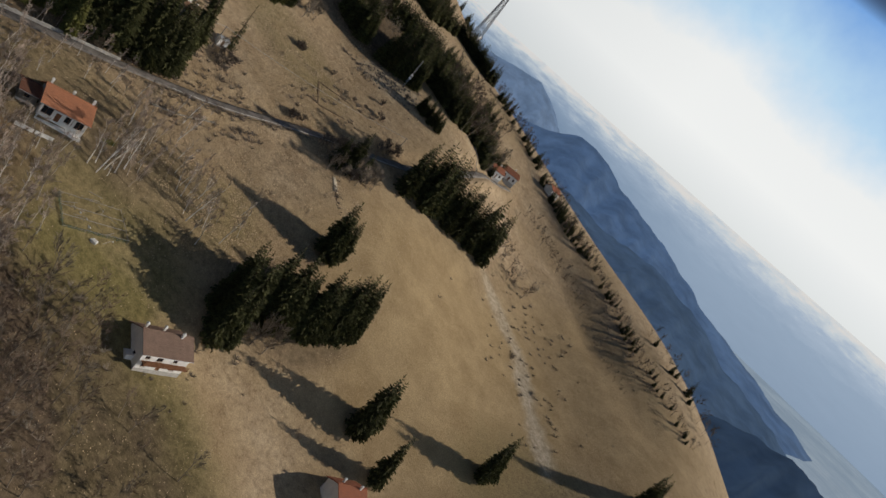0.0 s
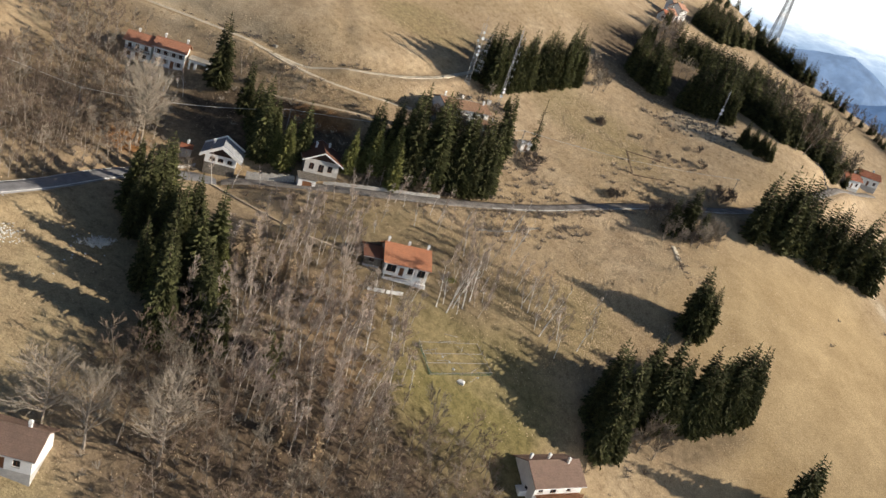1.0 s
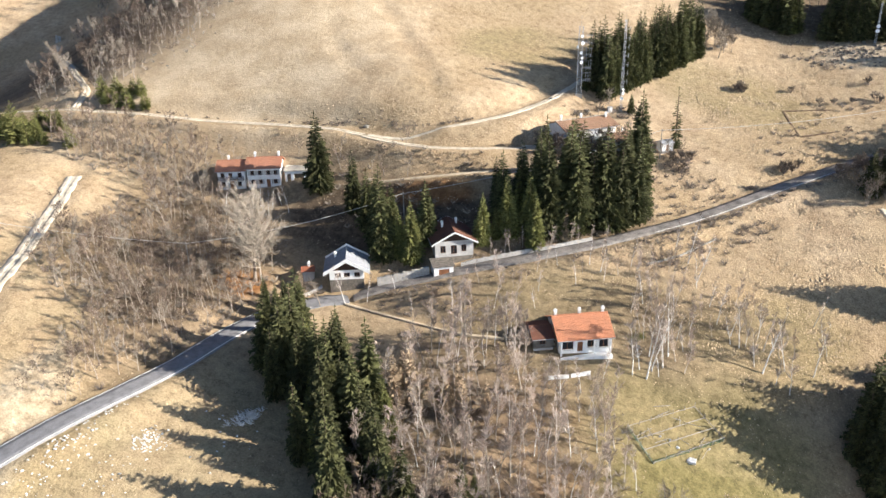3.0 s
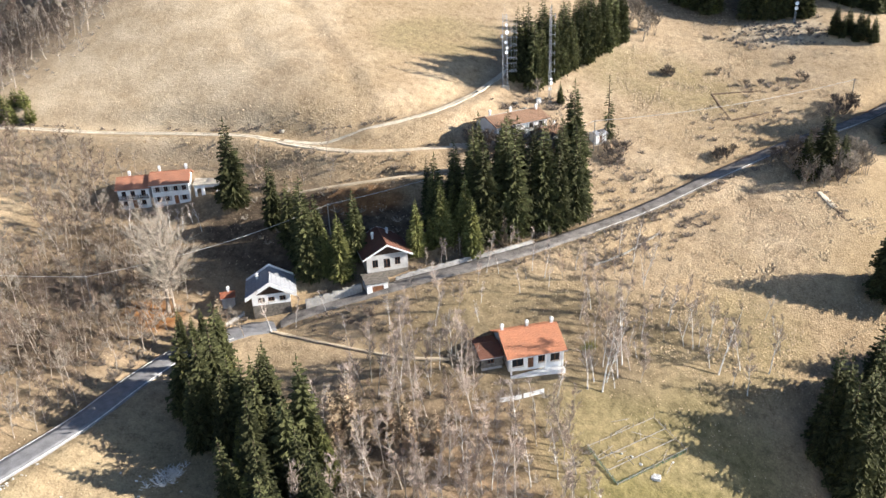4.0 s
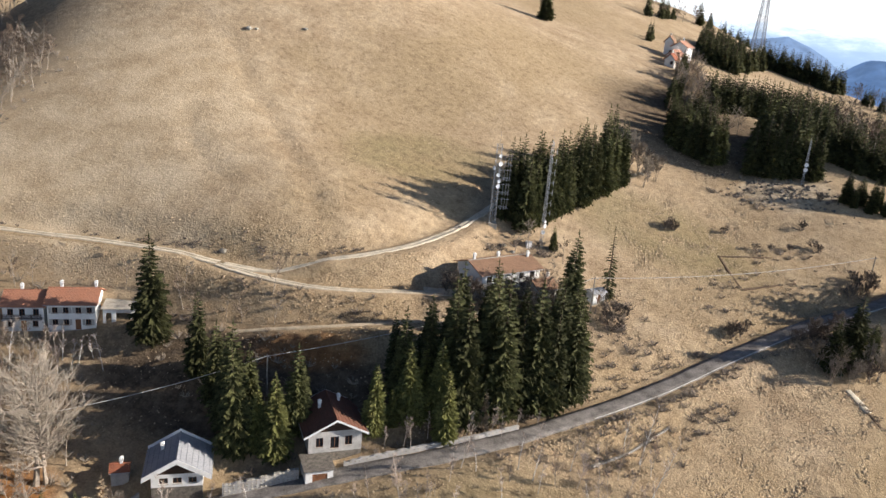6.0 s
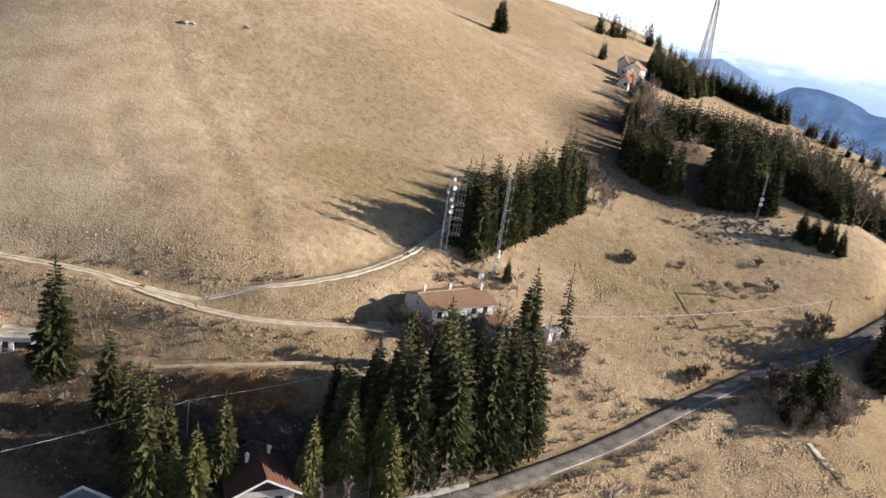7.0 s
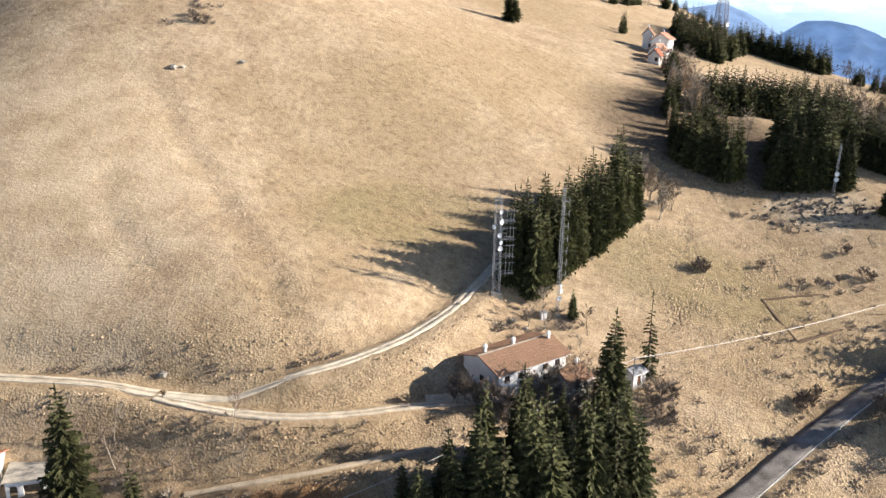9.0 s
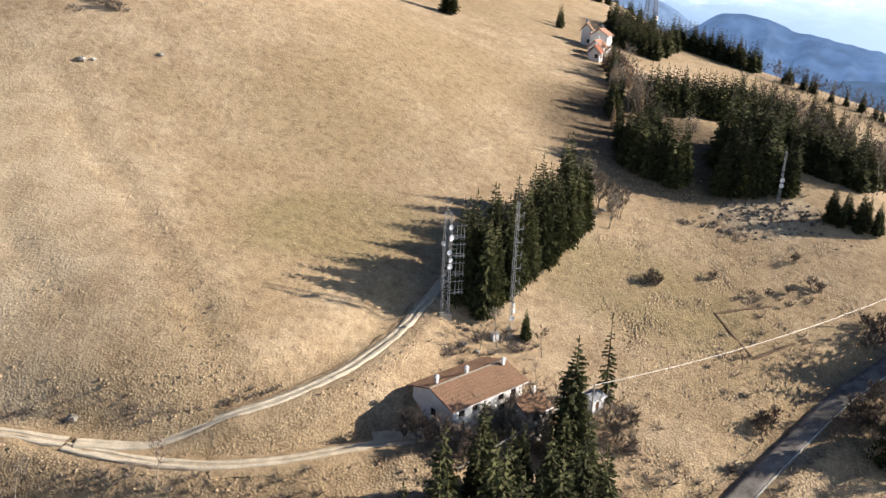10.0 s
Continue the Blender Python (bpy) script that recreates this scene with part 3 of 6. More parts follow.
def build_backdrop():
    g = Geo()
    rings, seg = [(1300, -318), (2200, -318), (3400, -316), (4750, -312)], 96
    for r, z in rings:
        g.v += [(r * math.sin(math.tau * k / seg), r * math.cos(math.tau * k / seg), z) for k in range(seg)]
    g.f = [(i * seg + k, i * seg + (k + 1) % seg, (i + 1) * seg + (k + 1) % seg, (i + 1) * seg + k) for i in range(3) for k in range(seg)]
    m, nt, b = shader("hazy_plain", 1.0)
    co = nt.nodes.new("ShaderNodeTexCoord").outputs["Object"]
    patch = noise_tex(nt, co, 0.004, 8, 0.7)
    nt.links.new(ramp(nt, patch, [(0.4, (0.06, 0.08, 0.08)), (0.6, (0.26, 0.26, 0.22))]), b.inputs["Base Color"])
    # Blue air haze over the plain, painted in as an even glow.
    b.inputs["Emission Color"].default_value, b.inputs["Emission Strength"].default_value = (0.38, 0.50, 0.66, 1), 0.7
    tagged(new("plain", g.mesh("plain", m, True)), "plain far below the mountain, its blue haze painted on", "distant plain", kind="backdrop")
    g = Geo()
    steps = 8
    for s in range(steps + 1):
        z = -316 + (185 + 316) * s / steps
        g.v += [(4740 * math.sin(math.tau * k / seg), 4740 * math.cos(math.tau * k / seg), z) for k in range(seg)]
    g.f = [(i * seg + k, i * seg + (k + 1) % seg, (i + 1) * seg + (k + 1) % seg, (i + 1) * seg + k) for i in range(steps) for k in range(seg)]
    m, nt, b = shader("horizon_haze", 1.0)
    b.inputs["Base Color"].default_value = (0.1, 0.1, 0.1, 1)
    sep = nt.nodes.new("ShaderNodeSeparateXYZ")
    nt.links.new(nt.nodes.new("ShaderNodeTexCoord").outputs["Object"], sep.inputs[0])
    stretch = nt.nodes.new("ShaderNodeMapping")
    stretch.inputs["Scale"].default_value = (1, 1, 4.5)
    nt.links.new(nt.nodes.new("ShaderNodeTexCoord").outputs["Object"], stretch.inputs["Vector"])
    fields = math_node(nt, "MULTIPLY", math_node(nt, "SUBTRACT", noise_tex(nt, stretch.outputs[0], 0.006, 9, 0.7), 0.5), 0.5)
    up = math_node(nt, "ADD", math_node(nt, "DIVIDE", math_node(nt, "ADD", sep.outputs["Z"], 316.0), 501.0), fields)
    # Air light painted into the band: brighter on the sun's side.
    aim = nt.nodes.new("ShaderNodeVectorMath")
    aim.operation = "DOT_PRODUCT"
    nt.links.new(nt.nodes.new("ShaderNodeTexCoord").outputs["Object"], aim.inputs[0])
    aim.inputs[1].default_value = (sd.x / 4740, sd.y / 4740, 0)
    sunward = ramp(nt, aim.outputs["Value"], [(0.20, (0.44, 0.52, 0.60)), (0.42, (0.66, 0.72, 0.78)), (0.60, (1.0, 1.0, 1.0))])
    # Haze layers as glow colours, paler upwards.
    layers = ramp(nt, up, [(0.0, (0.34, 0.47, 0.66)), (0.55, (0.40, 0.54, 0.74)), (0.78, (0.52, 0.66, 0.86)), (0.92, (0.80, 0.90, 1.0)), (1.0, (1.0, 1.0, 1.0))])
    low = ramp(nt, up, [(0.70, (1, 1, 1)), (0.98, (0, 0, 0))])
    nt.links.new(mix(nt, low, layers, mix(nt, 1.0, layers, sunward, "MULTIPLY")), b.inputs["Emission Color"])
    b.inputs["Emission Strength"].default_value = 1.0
    tagged(new("horizon", g.mesh("horizon", m, True)), "glowing band of painted haze along the horizon", "horizon haze", kind="backdrop")


def mountain(radius, depth, profile, material, seed):
    """A far range: its crest follows (azimuth, elevation) in degrees as seen from the hill; spurs run down from it."""
    az = np.linspace(profile[0][0], profile[-1][0], 220)
    el = np.interp(az, [p[0] for p in profile], [p[1] for p in profile])
    g, rows = Geo(), 22
    for j in range(rows):
        s = j / (rows - 1)
        for a, e in zip(az, el):
            top = 64 + radius * math.tan(radians(e)) + 14 * noise.fractal(Vector((a * 0.35, seed, 0)), 1.0, 2.0, 4)
            r = radius - depth * (1 - s)
            ridge = abs(noise.fractal(Vector((a * 0.30, s * 1.2, seed)), 1.0, 2.0, 4))
            z = -330 + (top + 330) * (s ** 0.8) * (1 - 1.1 * (1 - s) * min(0.75, ridge))
            g.v.append((r * math.sin(radians(a)) - 38, r * math.cos(radians(a)) + 80, z))
    n = len(az)
    g.f = [(j * n + i, j * n + i + 1, (j + 1) * n + i + 1, (j + 1) * n + i) for j in range(rows - 1) for i in range(n - 1)]
    tagged(new("mountain", g.mesh("mountain", material, True)), "wooded mountain range with painted blue haze", "mountain", kind="backdrop")


def build_veil():
    """A glowing sheet that paints thin white haze, fading upwards into the blue sky."""
    g, seg, steps = Geo(), 96, 10
    for s in range(steps + 1):
        z = 184 + 1424 * s / steps
        g.v += [(4745 * math.sin(math.tau * k / seg), 4745 * math.cos(math.tau * k / seg), z) for k in range(seg)]
    g.f = [(i * seg + k, i * seg + (k + 1) % seg, (i + 1) * seg + (k + 1) % seg, (i + 1) * seg + k) for i in range(steps) for k in range(seg)]
    m = bpy.data.materials.new("white_veil")
    m.use_nodes = True
    nt = m.node_tree
    nt.nodes.remove(nt.nodes["Principled BSDF"])
    glow, clear_air, both = nt.nodes.new("ShaderNodeEmission"), nt.nodes.new("ShaderNodeBsdfTransparent"), nt.nodes.new("ShaderNodeMixShader")
    glow.inputs["Color"].default_value, glow.inputs["Strength"].default_value = (0.90, 0.96, 1.0, 1), 1.45
    co = nt.nodes.new("ShaderNodeTexCoord").outputs["Object"]
    sep = nt.nodes.new("ShaderNodeSeparateXYZ")
    nt.links.new(co, sep.inputs[0])
    up = math_node(nt, "DIVIDE", math_node(nt, "SUBTRACT", sep.outputs["Z"], 184.0), 1424.0)
    # sun glow painted into its colour: brighter towards the sun
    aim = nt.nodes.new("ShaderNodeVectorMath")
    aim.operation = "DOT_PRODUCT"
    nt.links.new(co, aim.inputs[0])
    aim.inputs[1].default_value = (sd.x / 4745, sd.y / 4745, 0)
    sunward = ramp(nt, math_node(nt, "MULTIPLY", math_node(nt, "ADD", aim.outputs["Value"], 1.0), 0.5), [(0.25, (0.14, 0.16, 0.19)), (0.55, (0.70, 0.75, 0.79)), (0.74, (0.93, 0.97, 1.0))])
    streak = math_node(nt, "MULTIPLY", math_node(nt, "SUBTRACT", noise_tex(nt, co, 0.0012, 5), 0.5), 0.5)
    # White haze below, sky blue above, as colours of the glow.
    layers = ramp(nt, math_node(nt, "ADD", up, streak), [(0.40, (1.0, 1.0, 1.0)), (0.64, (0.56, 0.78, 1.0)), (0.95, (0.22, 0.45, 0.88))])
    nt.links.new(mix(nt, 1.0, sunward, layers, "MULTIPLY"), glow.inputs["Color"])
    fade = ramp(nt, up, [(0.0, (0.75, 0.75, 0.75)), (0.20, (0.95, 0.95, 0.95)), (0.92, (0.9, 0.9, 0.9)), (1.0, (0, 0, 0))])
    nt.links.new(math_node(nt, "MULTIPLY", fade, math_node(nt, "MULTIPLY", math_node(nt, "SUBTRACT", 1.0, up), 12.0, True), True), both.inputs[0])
    nt.links.new(clear_air.outputs[0], both.inputs[1])
    nt.links.new(glow.outputs[0], both.inputs[2])
    nt.links.new(both.outputs[0], nt.nodes["Material Output"].inputs["Surface"])
    tagged(new("veil", g.mesh("veil", m, True)), "glowing sheet of painted white haze above the horizon", "haze", kind="backdrop")


build_backdrop()
build_veil()
# Haze of each range is painted as its glow colour, paler with distance.
HAZE_A = painted_haze("far_blue_haze", (0.27, 0.42, 0.70), 0.55, (0.16, 0.19, 0.22))
HAZE_B = painted_haze("middle_blue_haze", (0.15, 0.28, 0.56), 0.48, (0.15, 0.18, 0.20))
HAZE_C = painted_haze("near_blue_haze", (0.13, 0.23, 0.43), 0.42, (0.13, 0.16, 0.16))
HAZE_D = painted_haze("nearest_blue_haze", (0.07, 0.13, 0.26), 0.4, (0.10, 0.12, 0.11))
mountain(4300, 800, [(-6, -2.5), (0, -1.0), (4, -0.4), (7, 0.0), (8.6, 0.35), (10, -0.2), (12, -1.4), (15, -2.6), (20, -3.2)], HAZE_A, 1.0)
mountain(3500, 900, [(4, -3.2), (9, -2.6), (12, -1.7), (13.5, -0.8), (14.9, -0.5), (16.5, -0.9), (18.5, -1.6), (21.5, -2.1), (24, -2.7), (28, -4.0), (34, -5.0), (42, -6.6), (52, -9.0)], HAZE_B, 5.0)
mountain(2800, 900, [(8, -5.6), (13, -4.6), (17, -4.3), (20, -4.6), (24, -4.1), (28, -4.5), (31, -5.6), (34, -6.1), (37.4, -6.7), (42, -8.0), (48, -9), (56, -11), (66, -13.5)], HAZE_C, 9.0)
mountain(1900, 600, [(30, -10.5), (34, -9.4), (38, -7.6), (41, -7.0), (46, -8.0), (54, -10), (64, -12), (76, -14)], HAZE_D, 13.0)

# ---- trees ----


def spruce_meshes(seed, boughs, spread, sparse=0.0, droop=0.34, sprays=7, full=1.0):
    """Trunk and crown of a spruce 20 m high: sagging boughs set round the stem, with hanging twigs and an uneven outline."""
    rng = random.Random(seed)
    h = 20.0
    t = Geo()
    t.tube((0, 0, -0.8), (0, 0, h * 0.55), 0.26, 0.15, 7)
    t.tube((0, 0, h * 0.55), (0, 0, h - 0.3), 0.15, 0.02, 6)
    g = Geo()
    lobes = [(rng.uniform(0, math.tau), rng.uniform(0.1, 0.8), rng.uniform(0.7, 1.25)) for _ in range(7)]
    for k in range(boughs):
        s = 1 - math.sqrt((k + rng.random()) / boughs)
        if rng.random() < sparse:
            continue
        z = h * (0.04 + 0.95 * s)
        a = k * 2.39996 + rng.uniform(-0.5, 0.5)
        r = spread * ((1 - s) ** 0.78) * min(1.0, 0.70 + 2.4 * s) + 0.22
        for la, ls, lk in lobes:
            near = math.exp(-((s - ls) / 0.10) ** 2) * max(0.0, math.cos(a - la))
            r *= 1 + (lk - 1) * near
        length = r * rng.uniform(0.72, 1.16)
        d, w = Vector((math.cos(a), math.sin(a), 0)), Vector((-math.sin(a), math.cos(a), 0))
        rise = 0.60 * s - 0.08
        spine = [d * (length * q) + Vector((0, 0, z + length * (rise * q - droop * q * q + (0.07 if q == 1.0 else 0)))) for q in (0.05, 0.55, 1.0)]
        half, sag = [(0.05 * length + 0.07) * full, (0.13 * length + 0.13) * full], [0.03, (0.11 * length + 0.12) * full]
        n = len(g.v)
        for p, hw, sg in zip(spine, half, sag):
            j, i = rng.uniform(0.6, 1.4), rng.uniform(0.6, 1.4)
            g.v += [tuple(p + w * hw * j - Vector((0, 0, sg * j))), tuple(p), tuple(p - w * hw * i - Vector((0, 0, sg * i)))]
        g.v.append(tuple(spine[2]))
        g.f += [(n, n + 1, n + 4, n + 3), (n + 1, n + 2, n + 5, n + 4), (n + 3, n + 4, n + 6), (n + 4, n + 5, n + 6)]
        # side sprays, hanging from the bough
        for q in range(sprays):
            u = rng.uniform(0.25, 0.95)
            o = spine[0].lerp(spine[1], u / 0.55) if u < 0.55 else spine[1].lerp(spine[2], (u - 0.55) / 0.45)
            side = rng.choice((-1, 1))
            reach = (0.16 + 0.22 * (1 - u)) * length + 0.18
            tip = o + (w * side * rng.uniform(0.5, 1.0) + d * rng.uniform(0.1, 0.8)) * reach - Vector((0, 0, reach * rng.uniform(0.25, 0.9)))
            k0 = d * (0.085 * length + 0.09) * full
            g.face(o - k0, o + k0, tip)
    g.tube((0, 0, h - 1.2), (0, 0, h), 0.16, 0.01, 4)
    return t, g


def bare_meshes(seed, h, crown, stems=1, dense_twigs=1.0, upright=0.5, trunk_r=0.16, thick=1.0, fine=8, crook=0.10):
    """Trunk and leafless crown: limbs, branches and fine twigs."""
    rng = random.Random(seed)
    t, g = Geo(), Geo()

    def bend(v, amount):
        return (v + Vector((rng.uniform(-1, 1), rng.uniform(-1, 1), rng.uniform(-0.6, 1))) * amount).normalized()

    for st in range(stems):
        base = Vector((rng.uniform(-0.5, 0.5), rng.uniform(-0.5, 0.5), 0)) if stems > 1 else Vector((0, 0, 0))
        d = bend(Vector((0.10 * rng.uniform(-1, 1), 0.10 * rng.uniform(-1, 1), 1)), 0.12)
        pts, rad = [base - Vector((0, 0, 0.7))], [trunk_r * 1.25]
        for k in range(1, 7):
            d = bend(d, crook)
            pts.append(base + (pts[-1] - base) + d * (h * 0.95 / 6))
            rad.append(trunk_r * (1 - k / 6.6))
        for k in range(6):
            t.tube(pts[k], pts[k + 1], rad[k], rad[k + 1], 6)
        for lim in range(int(15 * dense_twigs)):
            s = rng.uniform(0.28, 0.98)
            k = min(5, int(s * 6))
            p = pts[k].lerp(pts[k + 1], s * 6 - k)
            a = rng.uniform(0, math.tau)
            dl = Vector((math.cos(a), math.sin(a), upright + rng.uniform(-0.15, 0.4))).normalized()
            ll = crown * (1.05 - 0.62 * s) * rng.uniform(0.7, 1.25)
            q1, r1 = p + dl * ll * 0.5, trunk_r * 0.30 * (1.2 - s)
            d2 = bend(dl + Vector((0, 0, 0.25)), 0.25)
            q2 = q1 + d2 * ll * 0.5
            t.tube(p, q1, r1 * 1.5, r1, 4)
            t.tube(q1, q2, r1, r1 * 0.35, 3)
            for br in range(6):
                u = rng.uniform(0.2, 1.0)
                c = p.lerp(q1, u * 2) if u < 0.5 else q1.lerp(q2, u * 2 - 1)
                db = bend(d2, 0.75)
                lb = ll * rng.uniform(0.30, 0.70)
                e = c + db * lb
                g.tube(c, e, 0.030 * thick, 0.014 * thick, 3)
                for tw in range(fine):
                    o = c.lerp(e, rng.uniform(0.25, 1.0))
                    dt = bend(db, 0.8)
                    lt = lb * rng.uniform(0.4, 0.95)
                    wd = dt.orthogonal().normalized() * 0.026 * thick
                    g.face(o + wd, o - wd, o + dt * lt)
    return t, g


def shrub_geo(g, c, size, rng, twigs=26):
    """Adds a leafless bush to a mesh."""
    for k in range(twigs):
        a = rng.uniform(0, math.tau)
        d = Vector((math.cos(a) * 0.7, math.sin(a) * 0.7, rng.uniform(0.3, 1.1))).normalized()
        tip = Vector(c) + d * size * rng.uniform(0.6, 1.1)
        w = d.orthogonal().normalized() * 0.045 * size
        g.face(Vector(c) + w, Vector(c) - w, tip)
        for q in (0.5, 0.75):
            o = Vector(c).lerp(tip, q)
            e = o + (d + Vector((rng.uniform(-1, 1), rng.uniform(-1, 1), rng.uniform(-0.3, 0.8))) * 0.9) * size * 0.32
            g.face(o + w * 0.6, o - w * 0.6, e)


def tree_kind(name, label, category, trunk, crown, bark, leaf):
    """What one kind of tree is made of; its first tree is built when it is planted."""
    return dict(name=name, label=label, category=category, trunk=trunk, crown=crown, bark=bark, leaf=leaf, first=None)


KINDS = {}


def stand(x, y, s, width):
    q = random.uniform(0.92, 1.08)
    return Matrix.LocRotScale((x, y, at(x, y)), Euler((radians(random.uniform(-2, 2)), radians(random.uniform(-2, 2)), random.uniform(0, math.tau))), (s * width * q, s * width / q, s))


def plant(kind, x, y, h, label="", group="", width=1.0):
    """A tree of a kind on the ground."""
    k, size = KINDS[kind]
    m = stand(x, y, h / size, width)
    if k["first"]:
        ob = copy_thing(k["first"], m)
    else:
        ob = k["first"] = thing(k["name"], m, k["label"], k["category"])
        part("trunk", k["trunk"], k["bark"], ob)
        part("crown", k["crown"], k["leaf"], ob)
    return tagged(ob, label or k["label"], "", group)


def mass(name, label, category, spots):
    """Many trees that nobody could count, as one stuff object: spots of (kind, x, y, height)."""
    ob = thing(name, pose(0, 0, 0), label, category, kind="stuff")
    pieces = {}
    for kind, x, y, h in spots:
        k, size = KINDS[kind]
        m = np.array(stand(x, y, h / size, 1.0))
        for what, mat in (("trunk", k["bark"]), ("crown", k["leaf"])):
            geo = k[what]
            v = np.array(geo.v) @ m[:3, :3].T + m[:3, 3]
            lens = np.array([len(f) for f in geo.f])
            idx = np.concatenate([np.array(f) for f in geo.f])
            pieces.setdefault((what, mat.name), []).append((v, lens, idx))
    for (what, mat), lots in pieces.items():
        base = np.cumsum([0] + [len(v) for v, _, _ in lots])
        co = np.concatenate([v for v, _, _ in lots])
        lens = np.concatenate([n for _, n, _ in lots])
        idx = np.concatenate([i + b for (_, _, i), b in zip(lots, base)])
        me = bpy.data.meshes.new(what + "s")
        me.vertices.add(len(co))
        me.vertices.foreach_set("co", co.astype(np.float32).ravel())
        me.loops.add(len(idx))
        me.loops.foreach_set("vertex_index", idx.astype(np.int32))
        me.polygons.add(len(lens))
        me.polygons.foreach_set("loop_start", np.r_[0, np.cumsum(lens)[:-1]].astype(np.int32))
        me.update(calc_edges=True)
        me.materials.append(bpy.data.materials[mat])
        p = new(what + "s", me)
        p.parent = ob
        tagged(p, kind="stuff")


for i in range(4):
    KINDS["spruce%d" % i] = (tree_kind("spruce", "tall dark green spruce on the dry slope", "spruce tree", *spruce_meshes(20 + i, 390, 3.3 + 0.25 * i, sprays=6, full=0.9), SPRUCEBARK, NEEDLE), 20.0)
for i in range(3):
    KINDS["mid%d" % i] = (tree_kind("spruce", "tall dark green spruce in a dense wood", "spruce tree", *spruce_meshes(30 + i, 210, 3.7 + 0.3 * i, sprays=5, full=1.1), SPRUCEBARK, NEEDLE), 20.0)
for i in range(2):
    KINDS["far%d" % i] = (tree_kind("spruce", "dark green spruce in a distant wood", "spruce tree", *spruce_meshes(40 + i, 105, 4.3, sprays=3, full=1.55), SPRUCEBARK, NEEDLE), 20.0)
for i in range(2):
    KINDS["olive%d" % i] = (tree_kind("spruce", "sunlit yellow-green spruce on the dry slope", "spruce tree", *spruce_meshes(50 + i, 390, 3.9, sprays=6, full=0.9), SPRUCEBARK, OLIVE), 20.0)
for i in range(3):
    KINDS["copse%d" % i] = (tree_kind("bare_tree", "leafless tree of the thicket", "bare tree", *bare_meshes(120 + i, 12, 3.9, 1, 0.7, 0.6, 0.14, 1.5, 5), BARK, PALETWIG if i == 2 else TWIG), 12.0)
for i in range(2):
    KINDS["pine%d" % i] = (tree_kind("pine", "broad bushy yellow-green pine beside the farm track", "pine tree", *spruce_meshes(55 + i, 150, 7.5, 0.1, 0.05, 6, 0.8), SPRUCEBARK, OLIVE), 20.0)
KINDS["thin0"] = (tree_kind("spruce", "slender thin-crowned spruce beside a white shed", "spruce tree", *spruce_meshes(60, 130, 2.4, 0.35, 0.5), SPRUCEBARK, NEEDLE), 20.0)
for i in range(2):
    KINDS["larch%d" % i] = (tree_kind("larch", "slender straw-brown leafless larch", "larch tree", *spruce_meshes(70 + i, 200, 3.2, 0.08, 0.10, 6, 1.0), SPRUCEBARK, LARCH), 20.0)
for i in range(4):
    KINDS["bare%d" % i] = (tree_kind("bare_tree", "leafless grey-brown tree with fine twigs", "bare tree", *bare_meshes(80 + i, 12, 3.6, thick=1.05, fine=8), BARK, TWIG if i % 2 else PALETWIG), 12.0)
for i in range(2):
    KINDS["big%d" % i] = (tree_kind("bare_tree", "large spreading leafless tree with a grey crown", "bare tree", *bare_meshes(90 + i, 16, 7.0, 1, 2.2, 0.6, 0.36, 1.3), BARK, PALETWIG), 16.0)
for i in range(3):
    KINDS["birch%d" % i] = (tree_kind("birch", "leafless white-stemmed birch with reddish twigs", "birch tree", *bare_meshes(100 + i, 14, 2.6, 1, 0.9, 1.3, 0.125), BIRCHBARK, REDTWIG), 14.0)
for i in range(3):
    KINDS["young%d" % i] = (tree_kind("bare_tree", "tall slender leafless tree with a pale straight stem", "bare tree", *bare_meshes(110 + i, 12, 2.3, 1, 1.0, 1.5, 0.11, 0.85, 8, 0.035), PALEBARK, PINKTWIG), 12.0)
for i in range(2):
    KINDS["bush%d" % i] = (tree_kind("bush", "wide leafless dark twiggy bush", "bush", *bare_meshes(130 + i, 4, 1.9, 4, 0.5, 0.9, 0.05, 1.2, 6), BARK, DARKTWIG), 4.0)
    KINDS["clump%d" % i] = (tree_kind("bare_tree", "many-stemmed grey leafless tree", "bare tree", *bare_meshes(140 + i, 10, 3.4, 3, 0.8, 0.8, 0.10, 1.6, 6), BARK, PALETWIG), 10.0)
PLACED = []


def clear(x, y, gap):
    return all((x - a) ** 2 + (y - b) ** 2 > gap * gap for a, b in PLACED)


def row(kinds, a, b, count, h0, h1, wide, group, gap=2.0, label="", width=1.0, into=None):
    """Trees along a belt from a to b."""
    for k in range(count):
        s = (k + random.uniform(0.1, 0.9)) / count
        dx, dy = b[0] - a[0], b[1] - a[1]
        ln = math.hypot(dx, dy)
        for _ in range(12):
            o = random.uniform(-wide, wide)
            x, y = a[0] + dx * s - dy / ln * o, a[1] + dy * s + dx / ln * o
            if clear(x, y, gap):
                break
        PLACED.append((x, y))
        if into is not None:
            into.append((random.choice(kinds), x, y, random.uniform(h0, h1)))
        else:
            plant(random.choice(kinds), x, y, random.uniform(h0, h1), label, group, width)


